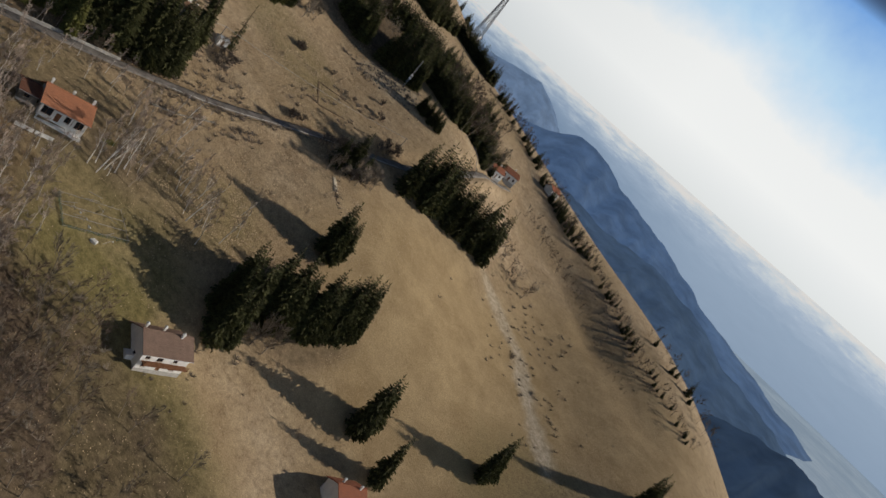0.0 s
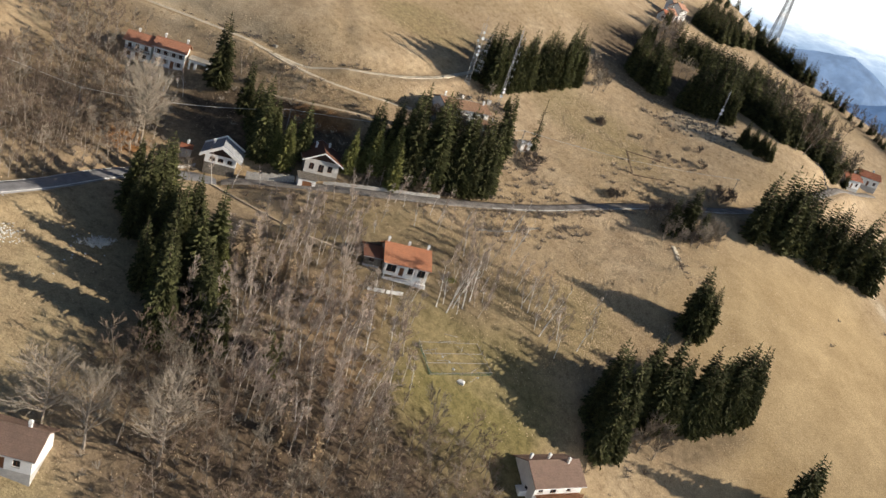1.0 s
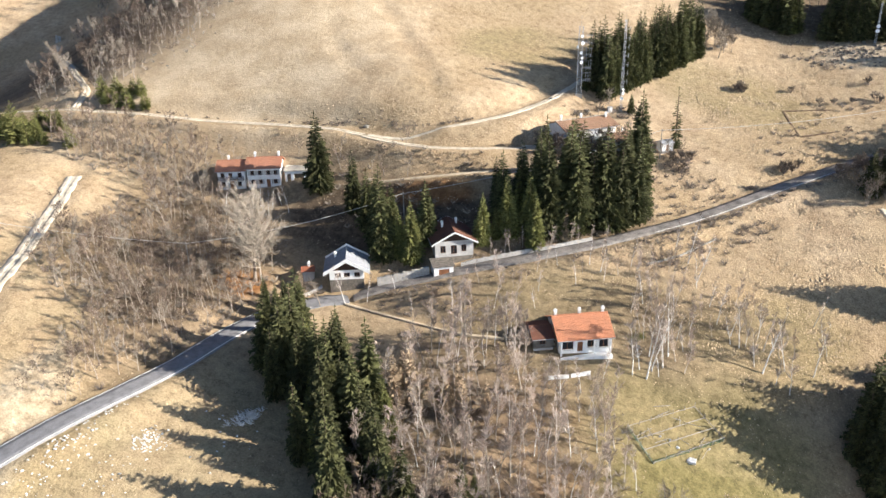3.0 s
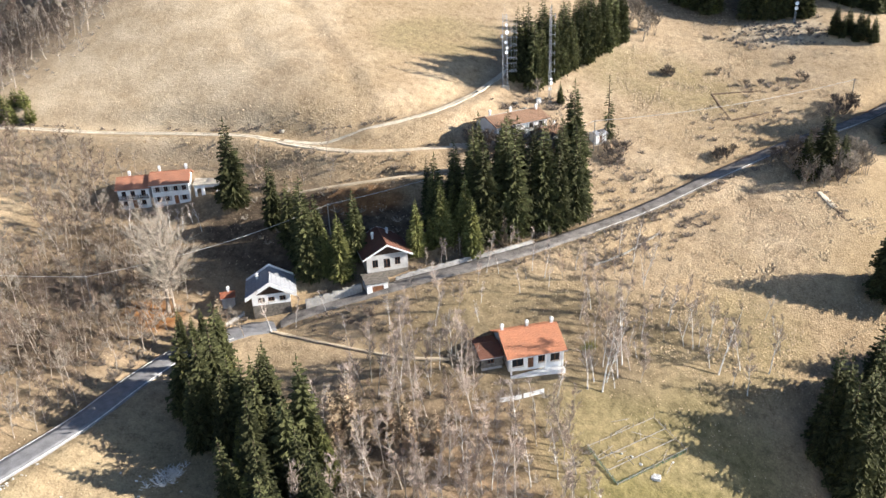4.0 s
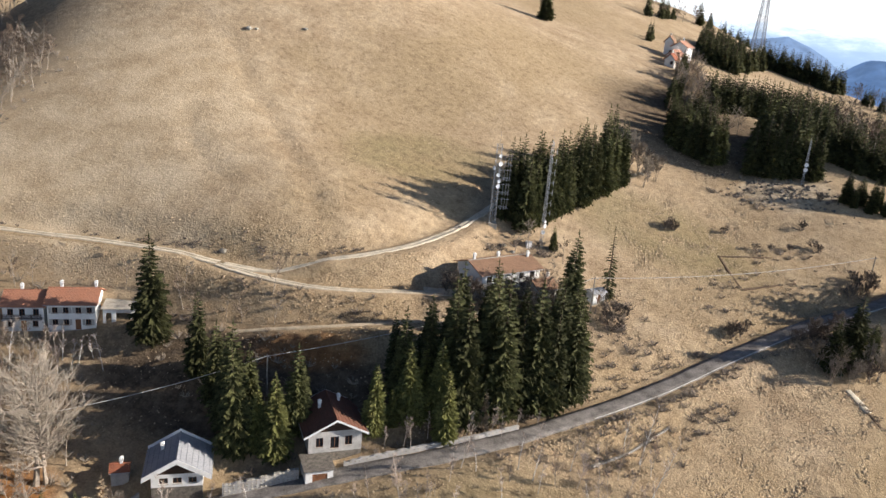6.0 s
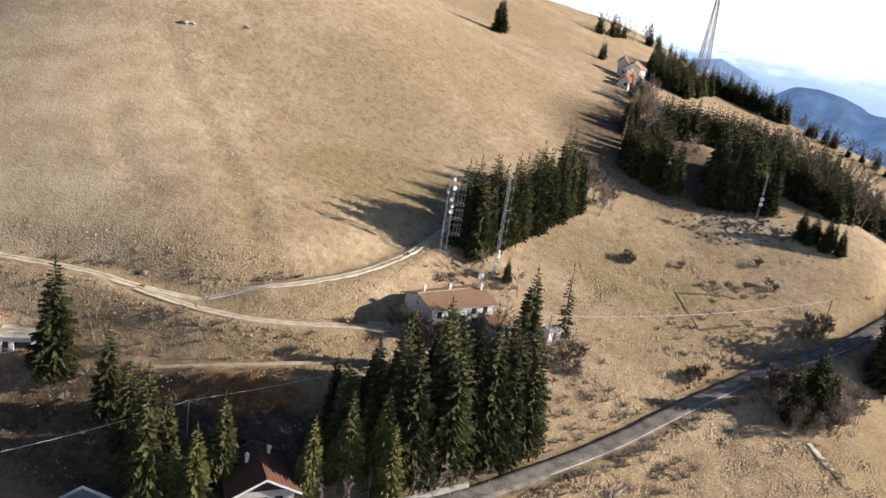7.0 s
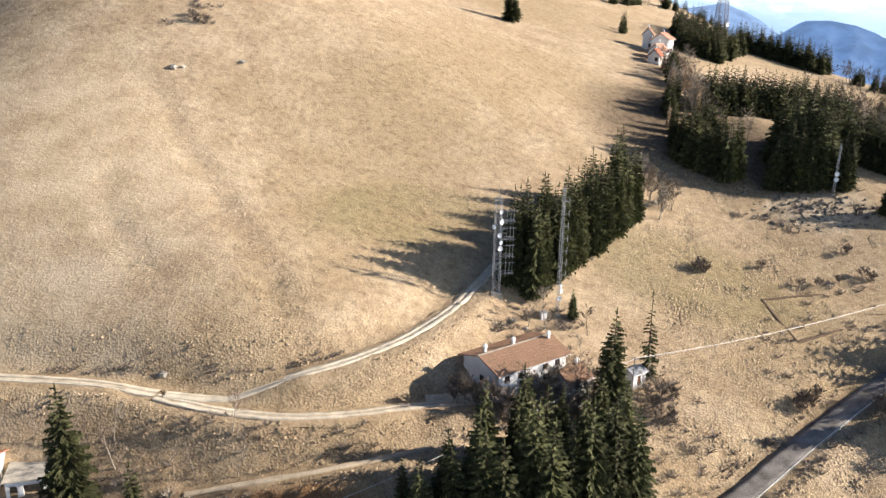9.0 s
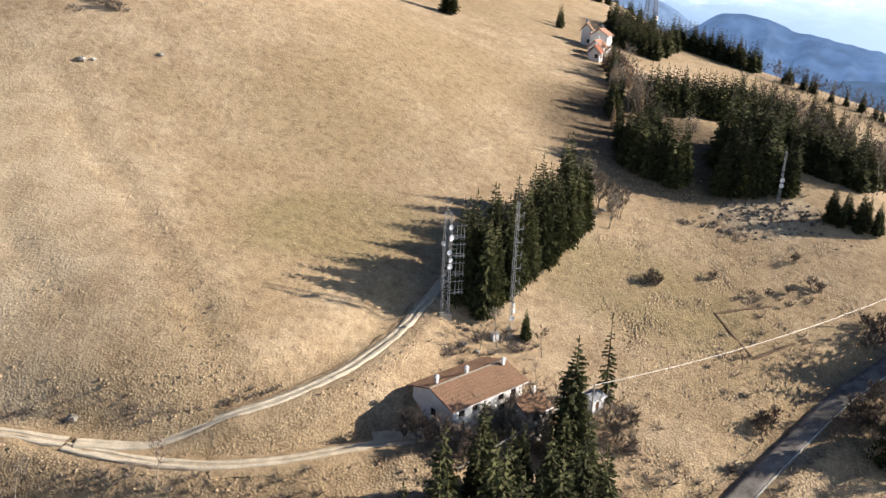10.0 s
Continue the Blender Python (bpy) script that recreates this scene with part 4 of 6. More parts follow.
def wood(kinds, cx, cy, rx, ry, turn, count, h0, h1, group, gap=2.2, label="", avoid=(), into=None):
    """Trees scattered over an oval stretch of ground."""
    c, s = math.cos(radians(turn)), math.sin(radians(turn))
    done, tries = 0, 0
    while done < count and tries < count * 30:
        tries += 1
        u, v = random.uniform(-1, 1), random.uniform(-1, 1)
        if u * u + v * v > 1:
            continue
        x, y = cx + c * u * rx - s * v * ry, cy + s * u * rx + c * v * ry
        if not clear(x, y, gap) or any((x - ax) ** 2 + (y - ay) ** 2 < ar * ar for ax, ay, ar in avoid):
            continue
        if any(np.hypot(q[:, 0] - x, q[:, 1] - y).min() < half + 1.3 for half, q, _ in BEDS):
            continue
        PLACED.append((x, y))
        if into is not None:
            into.append((random.choice(kinds), x, y, random.uniform(h0, h1)))
        else:
            plant(random.choice(kinds), x, y, random.uniform(h0, h1), label, group)
        done += 1


SPR = ["spruce0", "spruce1", "spruce2", "spruce3"]
MID = ["mid0", "mid1", "mid2"]
FAR = ["far0", "far1"]
BARE = ["bare0", "bare1", "bare2", "bare3"]
COPSE = ["copse0", "copse1", "copse2"]
YOUNG = ["young0", "young1", "young2"]
HOMES = [(-49, 178, 12), (1, 161, 12), (-64, 243, 13), (-139, 202, 8), (-147, 198, 8), (-131, 205, 6), (-101, 178, 9), (-81, 192, 9), (61, 175, 8), (-72, 92, 7), (-24, 163, 13), (-47, 166, 6)]

# spruces between the old road and the upper house
for kind, x, y, h in (("olive0", -75.5, 195.6, 13), ("olive0", -73, 197.6, 12), ("olive1", -70.5, 199.3, 15), ("olive0", -67.2, 201.3, 17), ("olive1", -66, 202, 21), ("spruce1", -62, 204, 24), ("spruce2", -57, 208, 25), ("spruce3", -51, 214, 25),
                      ("spruce0", -45, 219, 20), ("spruce1", -48, 215, 17), ("spruce2", -54, 211, 15), ("olive1", -64, 199, 18), ("spruce3", -44.5, 222, 15), ("spruce1", -60, 213, 19), ("spruce2", -69, 205, 16), ("spruce0", -46, 229, 17), ("spruce1", -48, 238, 18), ("spruce2", -52, 222, 15), ("spruce3", -58, 217, 17), ("spruce2", -66, 215, 17), ("spruce0", -71, 211, 15), ("spruce0", -50, 231, 15), ("spruce1", -61, 224, 15), ("spruce2", -56, 227, 11), ("olive0", -78, 203, 9), ("olive1", -69, 203, 17), ("spruce1", -64.5, 205.5, 19), ("spruce3", -59.5, 209, 20), ("spruce0", -53.5, 214, 20), ("spruce2", -48.5, 219.5, 18), ("spruce1", -73, 203, 15), ("spruce3", -66, 209, 17), ("spruce0", -55, 216, 15), ("spruce2", -49, 224, 13), ("spruce3", -62, 219, 14), ("spruce0", -76, 207, 13)):
    PLACED.append((x, y))
    plant(kind, x, y, h, "", "spruce grove above the road")
# spruces between the two chalets and by the row house
for kind, x, y, h in (("spruce1", -99, 190, 17), ("olive0", -93, 187, 19), ("olive1", -89.5, 187, 20), ("spruce2", -110, 198, 13), ("spruce3", -122, 202, 17), ("spruce0", -89, 197, 9), ("spruce2", -96, 186, 16), ("spruce1", -104, 194, 13), ("spruce3", -88, 192, 13), ("olive0", -91, 190, 19), ("spruce0", -97, 193, 14)):
    PLACED.append((x, y))
    plant(kind, x, y, h, "", "spruces between the chalets")
PLACED.append((-41, 252))
plant("thin0", -41, 252, 17)
# belt beside the lower meadow
row(SPR, (-111, 166), (-100, 150), 8, 6, 10, 4, "spruce belt beside the meadow", 2.0, "", 0.8)
row(SPR + ["olive0"], (-100, 150), (-66, 122), 26, 12, 18, 6, "spruce belt beside the meadow", 2.2)
row(SPR + ["olive1"], (-93, 151), (-73, 137), 10, 13, 18, 3, "spruce belt beside the meadow", 2.0)
for kind, x, y, h in (("larch0", -74, 146, 13), ("larch1", -72, 148.5, 13), ("larch0", -64.5, 148, 11), ("larch1", -102, 152, 10), ("larch0", -101.5, 154.5, 9), ("larch1", -75.5, 149.5, 11)):
    PLACED.append((x, y))
    plant(kind, x, y, h, "straw-beige leafless larch at the spruce belt", "larches at the spruce belt")
row(["spruce1", "olive1"], (-57, 134), (-52, 132), 3, 6, 10, 2, "young spruces in the bare wood", 1.6)
# solitary pair and the grove on the sloping meadow
for kind, x, y, h in (("spruce2", 20.6, 219.2, 16), ("spruce0", 24.6, 221.4, 15), ("spruce3", 22.8, 218, 13), ("spruce1", 22, 222, 12)):
    PLACED.append((x, y))
    plant(kind, x, y, h, "dark green spruce alone on the sloping meadow", "spruces on the sloping meadow", 1.2)
for kind, x, y, h in (("spruce1", 8.5, 181, 19), ("spruce0", 9.5, 185, 19), ("spruce0", 6, 179.5, 17), ("spruce1", 6.5, 183, 18), ("spruce2", 9, 177, 19), ("spruce3", 12, 179, 20), ("spruce0", 14, 176, 18), ("spruce1", 10.5, 173.5, 17)):
    PLACED.append((x, y))
    plant(kind, x, y, h, "", "spruce grove on the sloping meadow")
row(SPR, (11, 183), (44, 208), 13, 15, 20, 1.8, "spruce grove on the sloping meadow", 2.3)
row(SPR, (12, 187), (44, 211), 11, 15, 19, 1.6, "spruce grove on the sloping meadow", 2.3)
wood(["clump0", "clump1"], 20, 184, 7, 3, 36, 5, 8, 11, "bare trees at the spruce grove", 2.4)
for kind, x, y, h in (("spruce1", 57, 190, 20), ("spruce3", 60, 195, 15), ("spruce2", 69, 184, 15), ("spruce0", 102, 210, 17), ("spruce3", 104, 213, 15), ("spruce1", 168, 243, 16), ("spruce2", 173, 247, 12)):
    PLACED.append((x, y))
    plant(kind, x, y, h, "", "spruces on the sloping meadow")
# grove at the far end of the meadow
row(MID, (29, 275), (76, 300), 16, 16, 23, 3, "spruce grove above the meadow", 2.4)
row(MID, (34, 283), (78, 307), 14, 16, 23, 3, "spruce grove above the meadow", 2.4)
wood(BARE, 92, 318, 18, 10, 20, 16, 7, 11, "bare trees at the spruce grove", 2.4)
# bushes and spruces where the road leaves the slope
for kind, x, y, h in (("spruce1", 11, 254, 14), ("spruce2", 7, 251, 10), ("spruce0", 16, 258, 10)):
    PLACED.append((x, y))
    plant(kind, x, y, h, "dark spruce among bare bushes at the road", "trees at the road bend", 1.35)
wood(["clump0", "clump1", "copse2"], 13, 255, 13, 6, 45, 26, 6, 9, "bare trees at the road bend", 1.6)
# close-planted double row by the masts
row(SPR, (-67.5, 262.5), (-45, 302), 19, 14, 17, 0.4, "planted spruce row by the masts", 1.2, "dense dark spruce in a planted row", 0.85)
row(SPR, (-64, 262), (-42, 300), 19, 14, 17, 0.4, "planted spruce row by the masts", 1.2, "dense dark spruce in a planted row", 0.85)
wood(["clump0", "clump1"], -38.5, 308, 5, 7, 60, 9, 7, 10, "bare trees at the end of the spruce row", 1.5)
# woods behind the knoll
row(MID, (-31, 334), (-17, 329), 9, 12, 17, 1.6, "dark wood behind the knoll", 2.1)
row(["spruce0", "olive1"], (-16, 329), (-14, 331), 2, 17, 18, 0.3, "dark wood behind the knoll", 1.5)
row(MID, (-6, 329), (7, 331), 7, 13, 17, 1.2, "dark wood behind the knoll", 1.9)
row(MID, (8, 332), (14, 333), 3, 11, 14, 1, "dark wood behind the knoll", 1.9)
wood(MID, -24, 341, 8, 5, 15, 9, 11, 15, "dark wood behind the knoll", 2.4)
wood(MID, 12, 356, 8, 7, 0, 13, 13, 17, "dark wood behind the knoll", 2.2)
wood(MID, 4, 342, 8, 6, 0, 13, 16, 20, "dark wood behind the knoll", 2.4)
row(MID + ["larch0", "larch1", "larch0"], (-31, 346), (-26, 402), 13, 9, 13, 1.2, "trees along the edge of the bare hill", 2.4)
row(FAR, (-19, 370), (13, 388), 34, 15, 19, 1.5, "spruce belt below the hamlet", 1.0)
row(FAR, (-17, 377), (15, 394), 26, 14, 18, 2.0, "spruce belt below the hamlet", 1.2)
wood(["larch0", "larch1"] + BARE, -25, 384, 5, 26, 6, 30, 10, 15, "bare trees below the hamlet", 1.9)
wood(BARE, -24, 408, 5, 7, 0, 8, 8, 11, "bare trees below the hamlet", 1.8, avoid=[(-29, 414, 5)])
wood(["birch0", "birch1", "young0"], -136, 190, 12, 3, 32, 9, 7, 11, "bare trees before the row house", 1.8)
wood(["bare0", "bare1"], -10, 352, 12, 8, 0, 6, 9, 12, "bare trees in the dark wood", 2.6)
far = []
row(FAR, (17, 352), (36, 344), 16, 11, 16, 2, "", 1.8, into=far)
wood(FAR * 4 + COPSE, 34, 360, 17, 16, 20, 62, 11, 16, "", 2.0, into=far)
wood(FAR * 3 + COPSE, 58, 376, 16, 18, 0, 48, 9, 14, "", 2.2, into=far)
wood(FAR + COPSE, 46, 416, 22, 20, 0, 52, 9, 14, "", 2.6, into=far)
wood(FAR, 24, 404, 12, 10, 0, 22, 11, 15, "", 2.2, into=far)
wood(FAR, -8, 470, 13, 14, 0, 40, 11, 15, "", 1.9, into=far)
wood(FAR, -2, 500, 16, 26, 0, 40, 11, 16, "", 2.6, into=far)
row(FAR, (17, 524), (52, 503), 46, 11, 15, 5, "", 1.4, into=far)
row(COPSE + COPSE + FAR, (56, 500), (104, 450), 60, 6, 10, 6, "", 1.8, into=far)
row(FAR + COPSE, (104, 446), (141, 399), 80, 5, 10, 6, "", 1.8, into=far)
row(FAR + COPSE + COPSE, (142, 406), (172, 338), 120, 3, 6, 4, "", 1.5, into=far)
row(COPSE + FAR[:1], (170, 338), (204, 302), 50, 3, 6, 4, "", 2.6, into=far)
row(COPSE, (96, 388), (130, 363), 22, 4, 8, 5, "", 2.4, into=far)
row(COPSE, (132, 365), (163, 304), 44, 2, 3.5, 3, "", 2.4, into=far)
row(FAR + COPSE, (185, 372), (225, 322), 20, 6, 11, 5, "", 2.8, into=far)
wood(FAR, 34, 690, 40, 20, 0, 22, 10, 15, "", 4.0, into=far)
row(COPSE, (-44, 536), (-12, 588), 16, 8, 12, 3, "", 2.0, into=far)
far += [("far0", -44, 535, 14), ("far1", -37, 546, 15), ("far0", -34, 552, 13), ("far1", -30, 560, 11), ("far0", -14, 582, 16), ("far1", -8, 588, 12), ("far1", -40, 470, 9), ("far0", -41, 462, 10)]
mass("far_wood", "dark spruces and bare trees of the distant slopes", "wood", far)
plant("spruce1", -83, 414, 12, "single dark spruce high on the bare hill", "", 1.5)
for kind, x, y, h in (("spruce0", 22, 321, 8), ("spruce2", 26, 320, 6), ("spruce1", 29, 323, 7)):
    plant(kind, x, y, h, "small spruce on the open slope", "small spruces on the slope")

# bare woods
wood(YOUNG + ["birch0"], -54, 146, 24, 28, 20, 175, 9, 14, "bare wood below the orange-roofed house", 1.7, avoid=HOMES)
for kind, x, y, h in (("larch0", -66, 152, 12), ("larch1", -62, 149, 11), ("larch0", -69, 149, 10), ("larch1", -73, 150.5, 11), ("larch0", -58, 151, 10), ("larch0", -64.5, 153, 11), ("larch1", -75.5, 152.5, 10), ("larch1", -103, 160, 11), ("larch1", -44, 122, 11), ("larch0", -38, 124, 12), ("larch1", -108, 168, 10)):
    PLACED.append((x, y))
    plant(kind, x, y, h * 1.3, "", "larches in the bare wood", 1.15)
lower = []
wood(COPSE, -40, 114, 34, 24, 0, 140, 8, 13, "", 1.8, avoid=HOMES, into=lower)
wood(COPSE, -14, 138, 12, 16, 0, 30, 8, 12, "", 2.0, avoid=HOMES, into=lower)
wood(COPSE, 8, 128, 40, 18, 0, 46, 5, 10, "", 2.4, avoid=HOMES, into=lower)
mass("bare_wood", "dense leafless grey-brown wood on the lower slope", "bare wood", lower)
for kind, x, y, h in (("big0", -56, 104, 17), ("big1", -66, 98, 13), ("big0", -73, 96, 14), ("big1", -60, 113, 15), ("big0", -121, 170, 20), ("big1", -120, 171, 19), ("big1", -126, 176, 14)):
    PLACED.append((x, y))
    plant(kind, x, y, h, "", "large bare trees")
thicket = []
wood(COPSE, -143, 166, 25, 29, 30, 200, 5, 10, "", 1.7, avoid=HOMES + [(-168, 172, 13), (-176, 160, 12)], into=thicket)
wood(COPSE, -172, 196, 30, 11, 10, 70, 5, 10, "", 1.8, avoid=HOMES, into=thicket)
wood(COPSE, -122, 209, 22, 4.5, 10, 9, 4, 8, "", 1.6, avoid=HOMES, into=thicket)
wood(COPSE, -128, 139, 9, 17, 20, 62, 4, 8, "", 1.5, avoid=HOMES, into=thicket)
wood(COPSE, -129, 122, 5, 8, 20, 12, 3, 6, "", 1.5, avoid=HOMES, into=thicket)
mass("thicket", "tangled leafless thicket above the asphalt road", "thicket", thicket)
wood(["pine0", "pine1"], -205, 190, 20, 6, 5, 22, 9, 12, "yellow-green pines at the farm track", 2.6)
wood(["pine0", "pine1"], -193, 212.5, 9, 3.5, 5, 9, 10, 13, "yellow-green pines at the farm track", 2.6)
flank = []
wood(COPSE, -213, 240, 22, 32, -20, 120, 7, 12, "", 2.2, into=flank)
wood(COPSE, -262, 330, 30, 70, 0, 80, 7, 12, "", 3.0, into=flank)
mass("bare_wood", "leafless grey wood on the flank of the hill", "bare wood", flank)
for kind, x, y, h in (("birch0", -36, 173, 17), ("birch1", -35, 175, 18), ("birch2", -33, 176, 15), ("birch0", -31, 178, 18), ("birch2", -33.5, 173.5, 16), ("birch1", -28, 184, 11), ("birch2", -30.5, 181, 14), ("birch0", -34, 179, 16), ("birch1", -31.5, 184, 13)):
    PLACED.append((x, y))
    plant(kind, x, y, h, "tall leafless birch with a slender white stem", "birches beside the orange-roofed house")
for kind, x, y, h in (("birch0", -17.7, 191.3, 13), ("birch1", -14.3, 188.6, 15), ("birch2", -12.8, 187.9, 15), ("birch1", -16.6, 192.3, 11), ("birch0", -7.2, 186.4, 14), ("birch2", -3.1, 192.7, 12), ("birch2", -19.8, 193.1, 10), ("birch0", -22.7, 194.5, 13), ("birch1", -24.8, 198.3, 13), ("birch2", -28.4, 203.3, 12), ("birch1", -10, 187, 12), ("birch0", -13, 193.5, 10), ("birch2", -8.5, 191, 11)):
    PLACED.append((x, y))
    plant(kind, x, y, h, "leafless birch standing in a row on the slope", "row of birches on the slope")
for kind, x, y, h in (("birch0", -34, 210, 11), ("birch2", -31, 209, 12), ("birch1", -28, 202, 10), ("birch2", -48, 196, 7), ("birch1", -47, 165, 7), ("birch0", -44, 164, 11), ("birch2", -41, 169, 8), ("birch1", -58, 180, 9), ("birch0", -66, 177, 10), ("birch2", -75, 176, 8), ("birch1", -83, 173, 8), ("birch0", -94, 173, 9), ("birch2", -98, 170.5, 9), ("birch0", -89, 177, 7)):
    PLACED.append((x, y))
    plant(kind, x, y, h, "thin leafless birch beside the old road", "birches at the old road")
wood(["young0", "young1", "birch2"], -14, 197, 14, 8, 20, 16, 6, 9, "young trees on the slope", 1.7)
wood(["young0", "young1", "birch0"], -32, 186, 7, 12, 20, 26, 7, 11, "young trees on the slope", 1.6, avoid=HOMES)
row(["birch0", "young0", "young1"], (-74, 177), (-28, 211), 26, 6, 9, 3.5, "young trees below the old road", 2.0)
row(["clump0", "clump1", "bare0"], (-66, 235), (-50, 245), 7, 6, 8, 1.2, "bare trees at the upper house", 1.8)
for kind, x, y, h in (("bare0", -43, 246, 8), ("bare1", -39, 250, 6), ("bare2", -60, 257, 9), ("bare3", -52, 258, 11), ("bare0", -63, 255, 7), ("bare1", -55.5, 236.5, 9), ("bare2", -51, 241, 9), ("bare3", -47.5, 244.5, 8), ("spruce3", -55, 261, 5)):
    PLACED.append((x, y))
    plant(kind, x, y, h, "", "trees at the upper house")
for kind, x, y, h in (("spruce2", 20, 322.5, 8), ("spruce0", 24, 323, 9), ("spruce3", 27, 321.5, 8), ("spruce1", 31, 321, 7)):
    plant(kind, x, y, h, "small spruce on the open slope", "small spruces on the slope", 1.3)
for kind, x, y, h in (("larch0", -52, 237, 13), ("larch1", -51, 231.5, 12), ("larch0", -49.5, 226, 12), ("larch1", -53.5, 222.5, 11), ("larch1", -58.5, 204.5, 12)):
    PLACED.append((x, y))
    plant(kind, x, y, h, "straw-beige leafless larch among dark spruces", "larches among the spruces")
for kind, x, y, h in (("bare1", -79, 175, 6), ("bare0", -74, 179, 6), ("bare2", -64, 184, 5), ("bare3", -65, 175, 7), ("bare0", -68, 168.5, 8), ("bare1", -62, 186.5, 5), ("bare3", -102, 160.5, 8), ("bare2", -37, 206, 6), ("bare0", -102.5, 167.5, 8), ("bare2", -106.5, 166, 7), ("bare1", -107.5, 170.5, 7)):
    PLACED.append((x, y))
    plant(kind, x, y, h, "small leafless tree beside the old road", "small trees along the old road")
BUSH = ["bush0", "bush1"]
wood(BUSH, 5, 261, 10, 3, 45, 12, 2.5, 4.5, "bare bushes at the road bend", 1.6)
wood(BUSH, 13, 254, 8, 4, 45, 10, 3, 5, "bare bushes at the road bend", 1.5)
wood(BUSH, -11, 256, 4, 2.5, 45, 6, 2.5, 3.6, "bare bushes at the road bend", 1.3)
wood(BUSH, 20, 287, 5, 4, 45, 7, 3, 4.5, "bare bushes at the road bend", 1.5)
for x, y, h in ((-28, 288.5, 3.6), (-27, 287.6, 3.0), (-29, 287.5, 2.8), (-14, 295, 2.6), (9, 299, 3.2), (10.5, 298, 2.8), (7, 306, 3.0), (13, 321, 3.0), (-156, 317, 3.2), (-153.5, 317.5, 2.8), (-158, 318.5, 2.6), (-6, 292, 2.4), (-2, 293, 2.6), (3, 295.5, 2.4)):
    plant("bush%d" % (int(h * 10) % 2), x, y, h * 0.8, "low leafless bush alone on the pasture", "bushes on the pasture", 1.3)
wood(BUSH, -39, 246, 2.5, 4, 0, 7, 2.2, 3.4, "bare bushes at the upper house", 1.0)
row(["clump0", "clump1", "bush0", "bush1"], (-73, 232), (-62, 231), 9, 4, 6.5, 1.4, "bushes before the upper house", 1.2)
for kind, x, y, h in (("bare0", -57, 236.5, 10), ("bare2", -54, 239.5, 10), ("bare1", -60.5, 235, 9), ("bare3", -51.5, 243, 9)):
    PLACED.append((x, y))
    plant(kind, x, y, h, "", "trees at the upper house")
row(["bare1", "clump0", "bare3"], (-60, 233), (-51, 240), 6, 7, 9, 1.0, "bare trees at the upper house", 1.2)
wood(BARE, -62, 237, 8, 2.5, 42, 8, 6, 9, "bare trees at the upper house", 1.3, avoid=[(-66, 244, 4)])
for kind, x, y, h in (("copse0", -55.5, 240.5, 9), ("copse1", -52.5, 243, 8), ("copse2", -58.5, 238, 8), ("copse0", -50, 245.5, 8), ("copse1", -63, 235.5, 7), ("copse2", -53, 251, 9), ("copse1", -49.5, 250, 7)):
    PLACED.append((x, y))
    plant(kind, x, y, h, "twiggy leafless tree crowding the upper house", "trees at the upper house")
row(YOUNG, (-75, 192), (-48, 209), 10, 4, 7, 1.5, "bare trees at the upper house", 1.2)

# ---- houses ----


def wall_panel(g, length, tall, thick, holes, gable=0.0):
    """A wall along x from 0, its outer face at y = 0, with real openings (x, z, width, height) and a gable on top: one closed shell."""
    xs = sorted({0.0, length, *[h[0] for h in holes], *[h[0] + h[2] for h in holes]})
    zs = sorted({0.0, tall, *[h[1] for h in holes], *[h[1] + h[3] for h in holes]})
    index = {}

    def v(x, y, z):
        if (x, y, z) not in index:
            index[x, y, z] = len(g.v)
            g.v.append((x, y, z))
        return index[x, y, z]

    def solid(i, k):
        if not (0 <= i < len(xs) - 1 and 0 <= k < len(zs) - 1):
            return False
        cx, cz = (xs[i] + xs[i + 1]) / 2, (zs[k] + zs[k + 1]) / 2
        return not any(h[0] < cx < h[0] + h[2] and h[1] < cz < h[1] + h[3] for h in holes)

    for i in range(len(xs) - 1):
        for k in range(len(zs) - 1):
            if not solid(i, k):
                continue
            x0, x1, z0, z1 = xs[i], xs[i + 1], zs[k], zs[k + 1]
            g.f.append((v(x0, 0, z0), v(x1, 0, z0), v(x1, 0, z1), v(x0, 0, z1)))
            g.f.append((v(x0, thick, z1), v(x1, thick, z1), v(x1, thick, z0), v(x0, thick, z0)))
            for di, dk, a, b in ((-1, 0, (x0, z1), (x0, z0)), (1, 0, (x1, z0), (x1, z1)), (0, -1, (x0, z0), (x1, z0)), (0, 1, (x1, z1), (x0, z1))):
                if not solid(i + di, k + dk) and not (gable and dk == 1 and z1 == tall):
                    g.f.append((v(a[0], 0, a[1]), v(a[0], thick, a[1]), v(b[0], thick, b[1]), v(b[0], 0, b[1])))
    if gable:
        peak = (length / 2, tall + gable)
        g.f.append((*[v(x, 0, tall) for x in xs], v(peak[0], 0, peak[1])))
        g.f.append((v(peak[0], thick, peak[1]), *[v(x, thick, tall) for x in reversed(xs)]))
        for a, b in (((length, tall), peak), (peak, (0.0, tall))):
            g.f.append((v(a[0], 0, a[1]), v(a[0], thick, a[1]), v(b[0], thick, b[1]), v(b[0], 0, b[1])))


def turned(g, m):
    g.v = [tuple(m @ Vector(v)) for v in g.v]
    return g


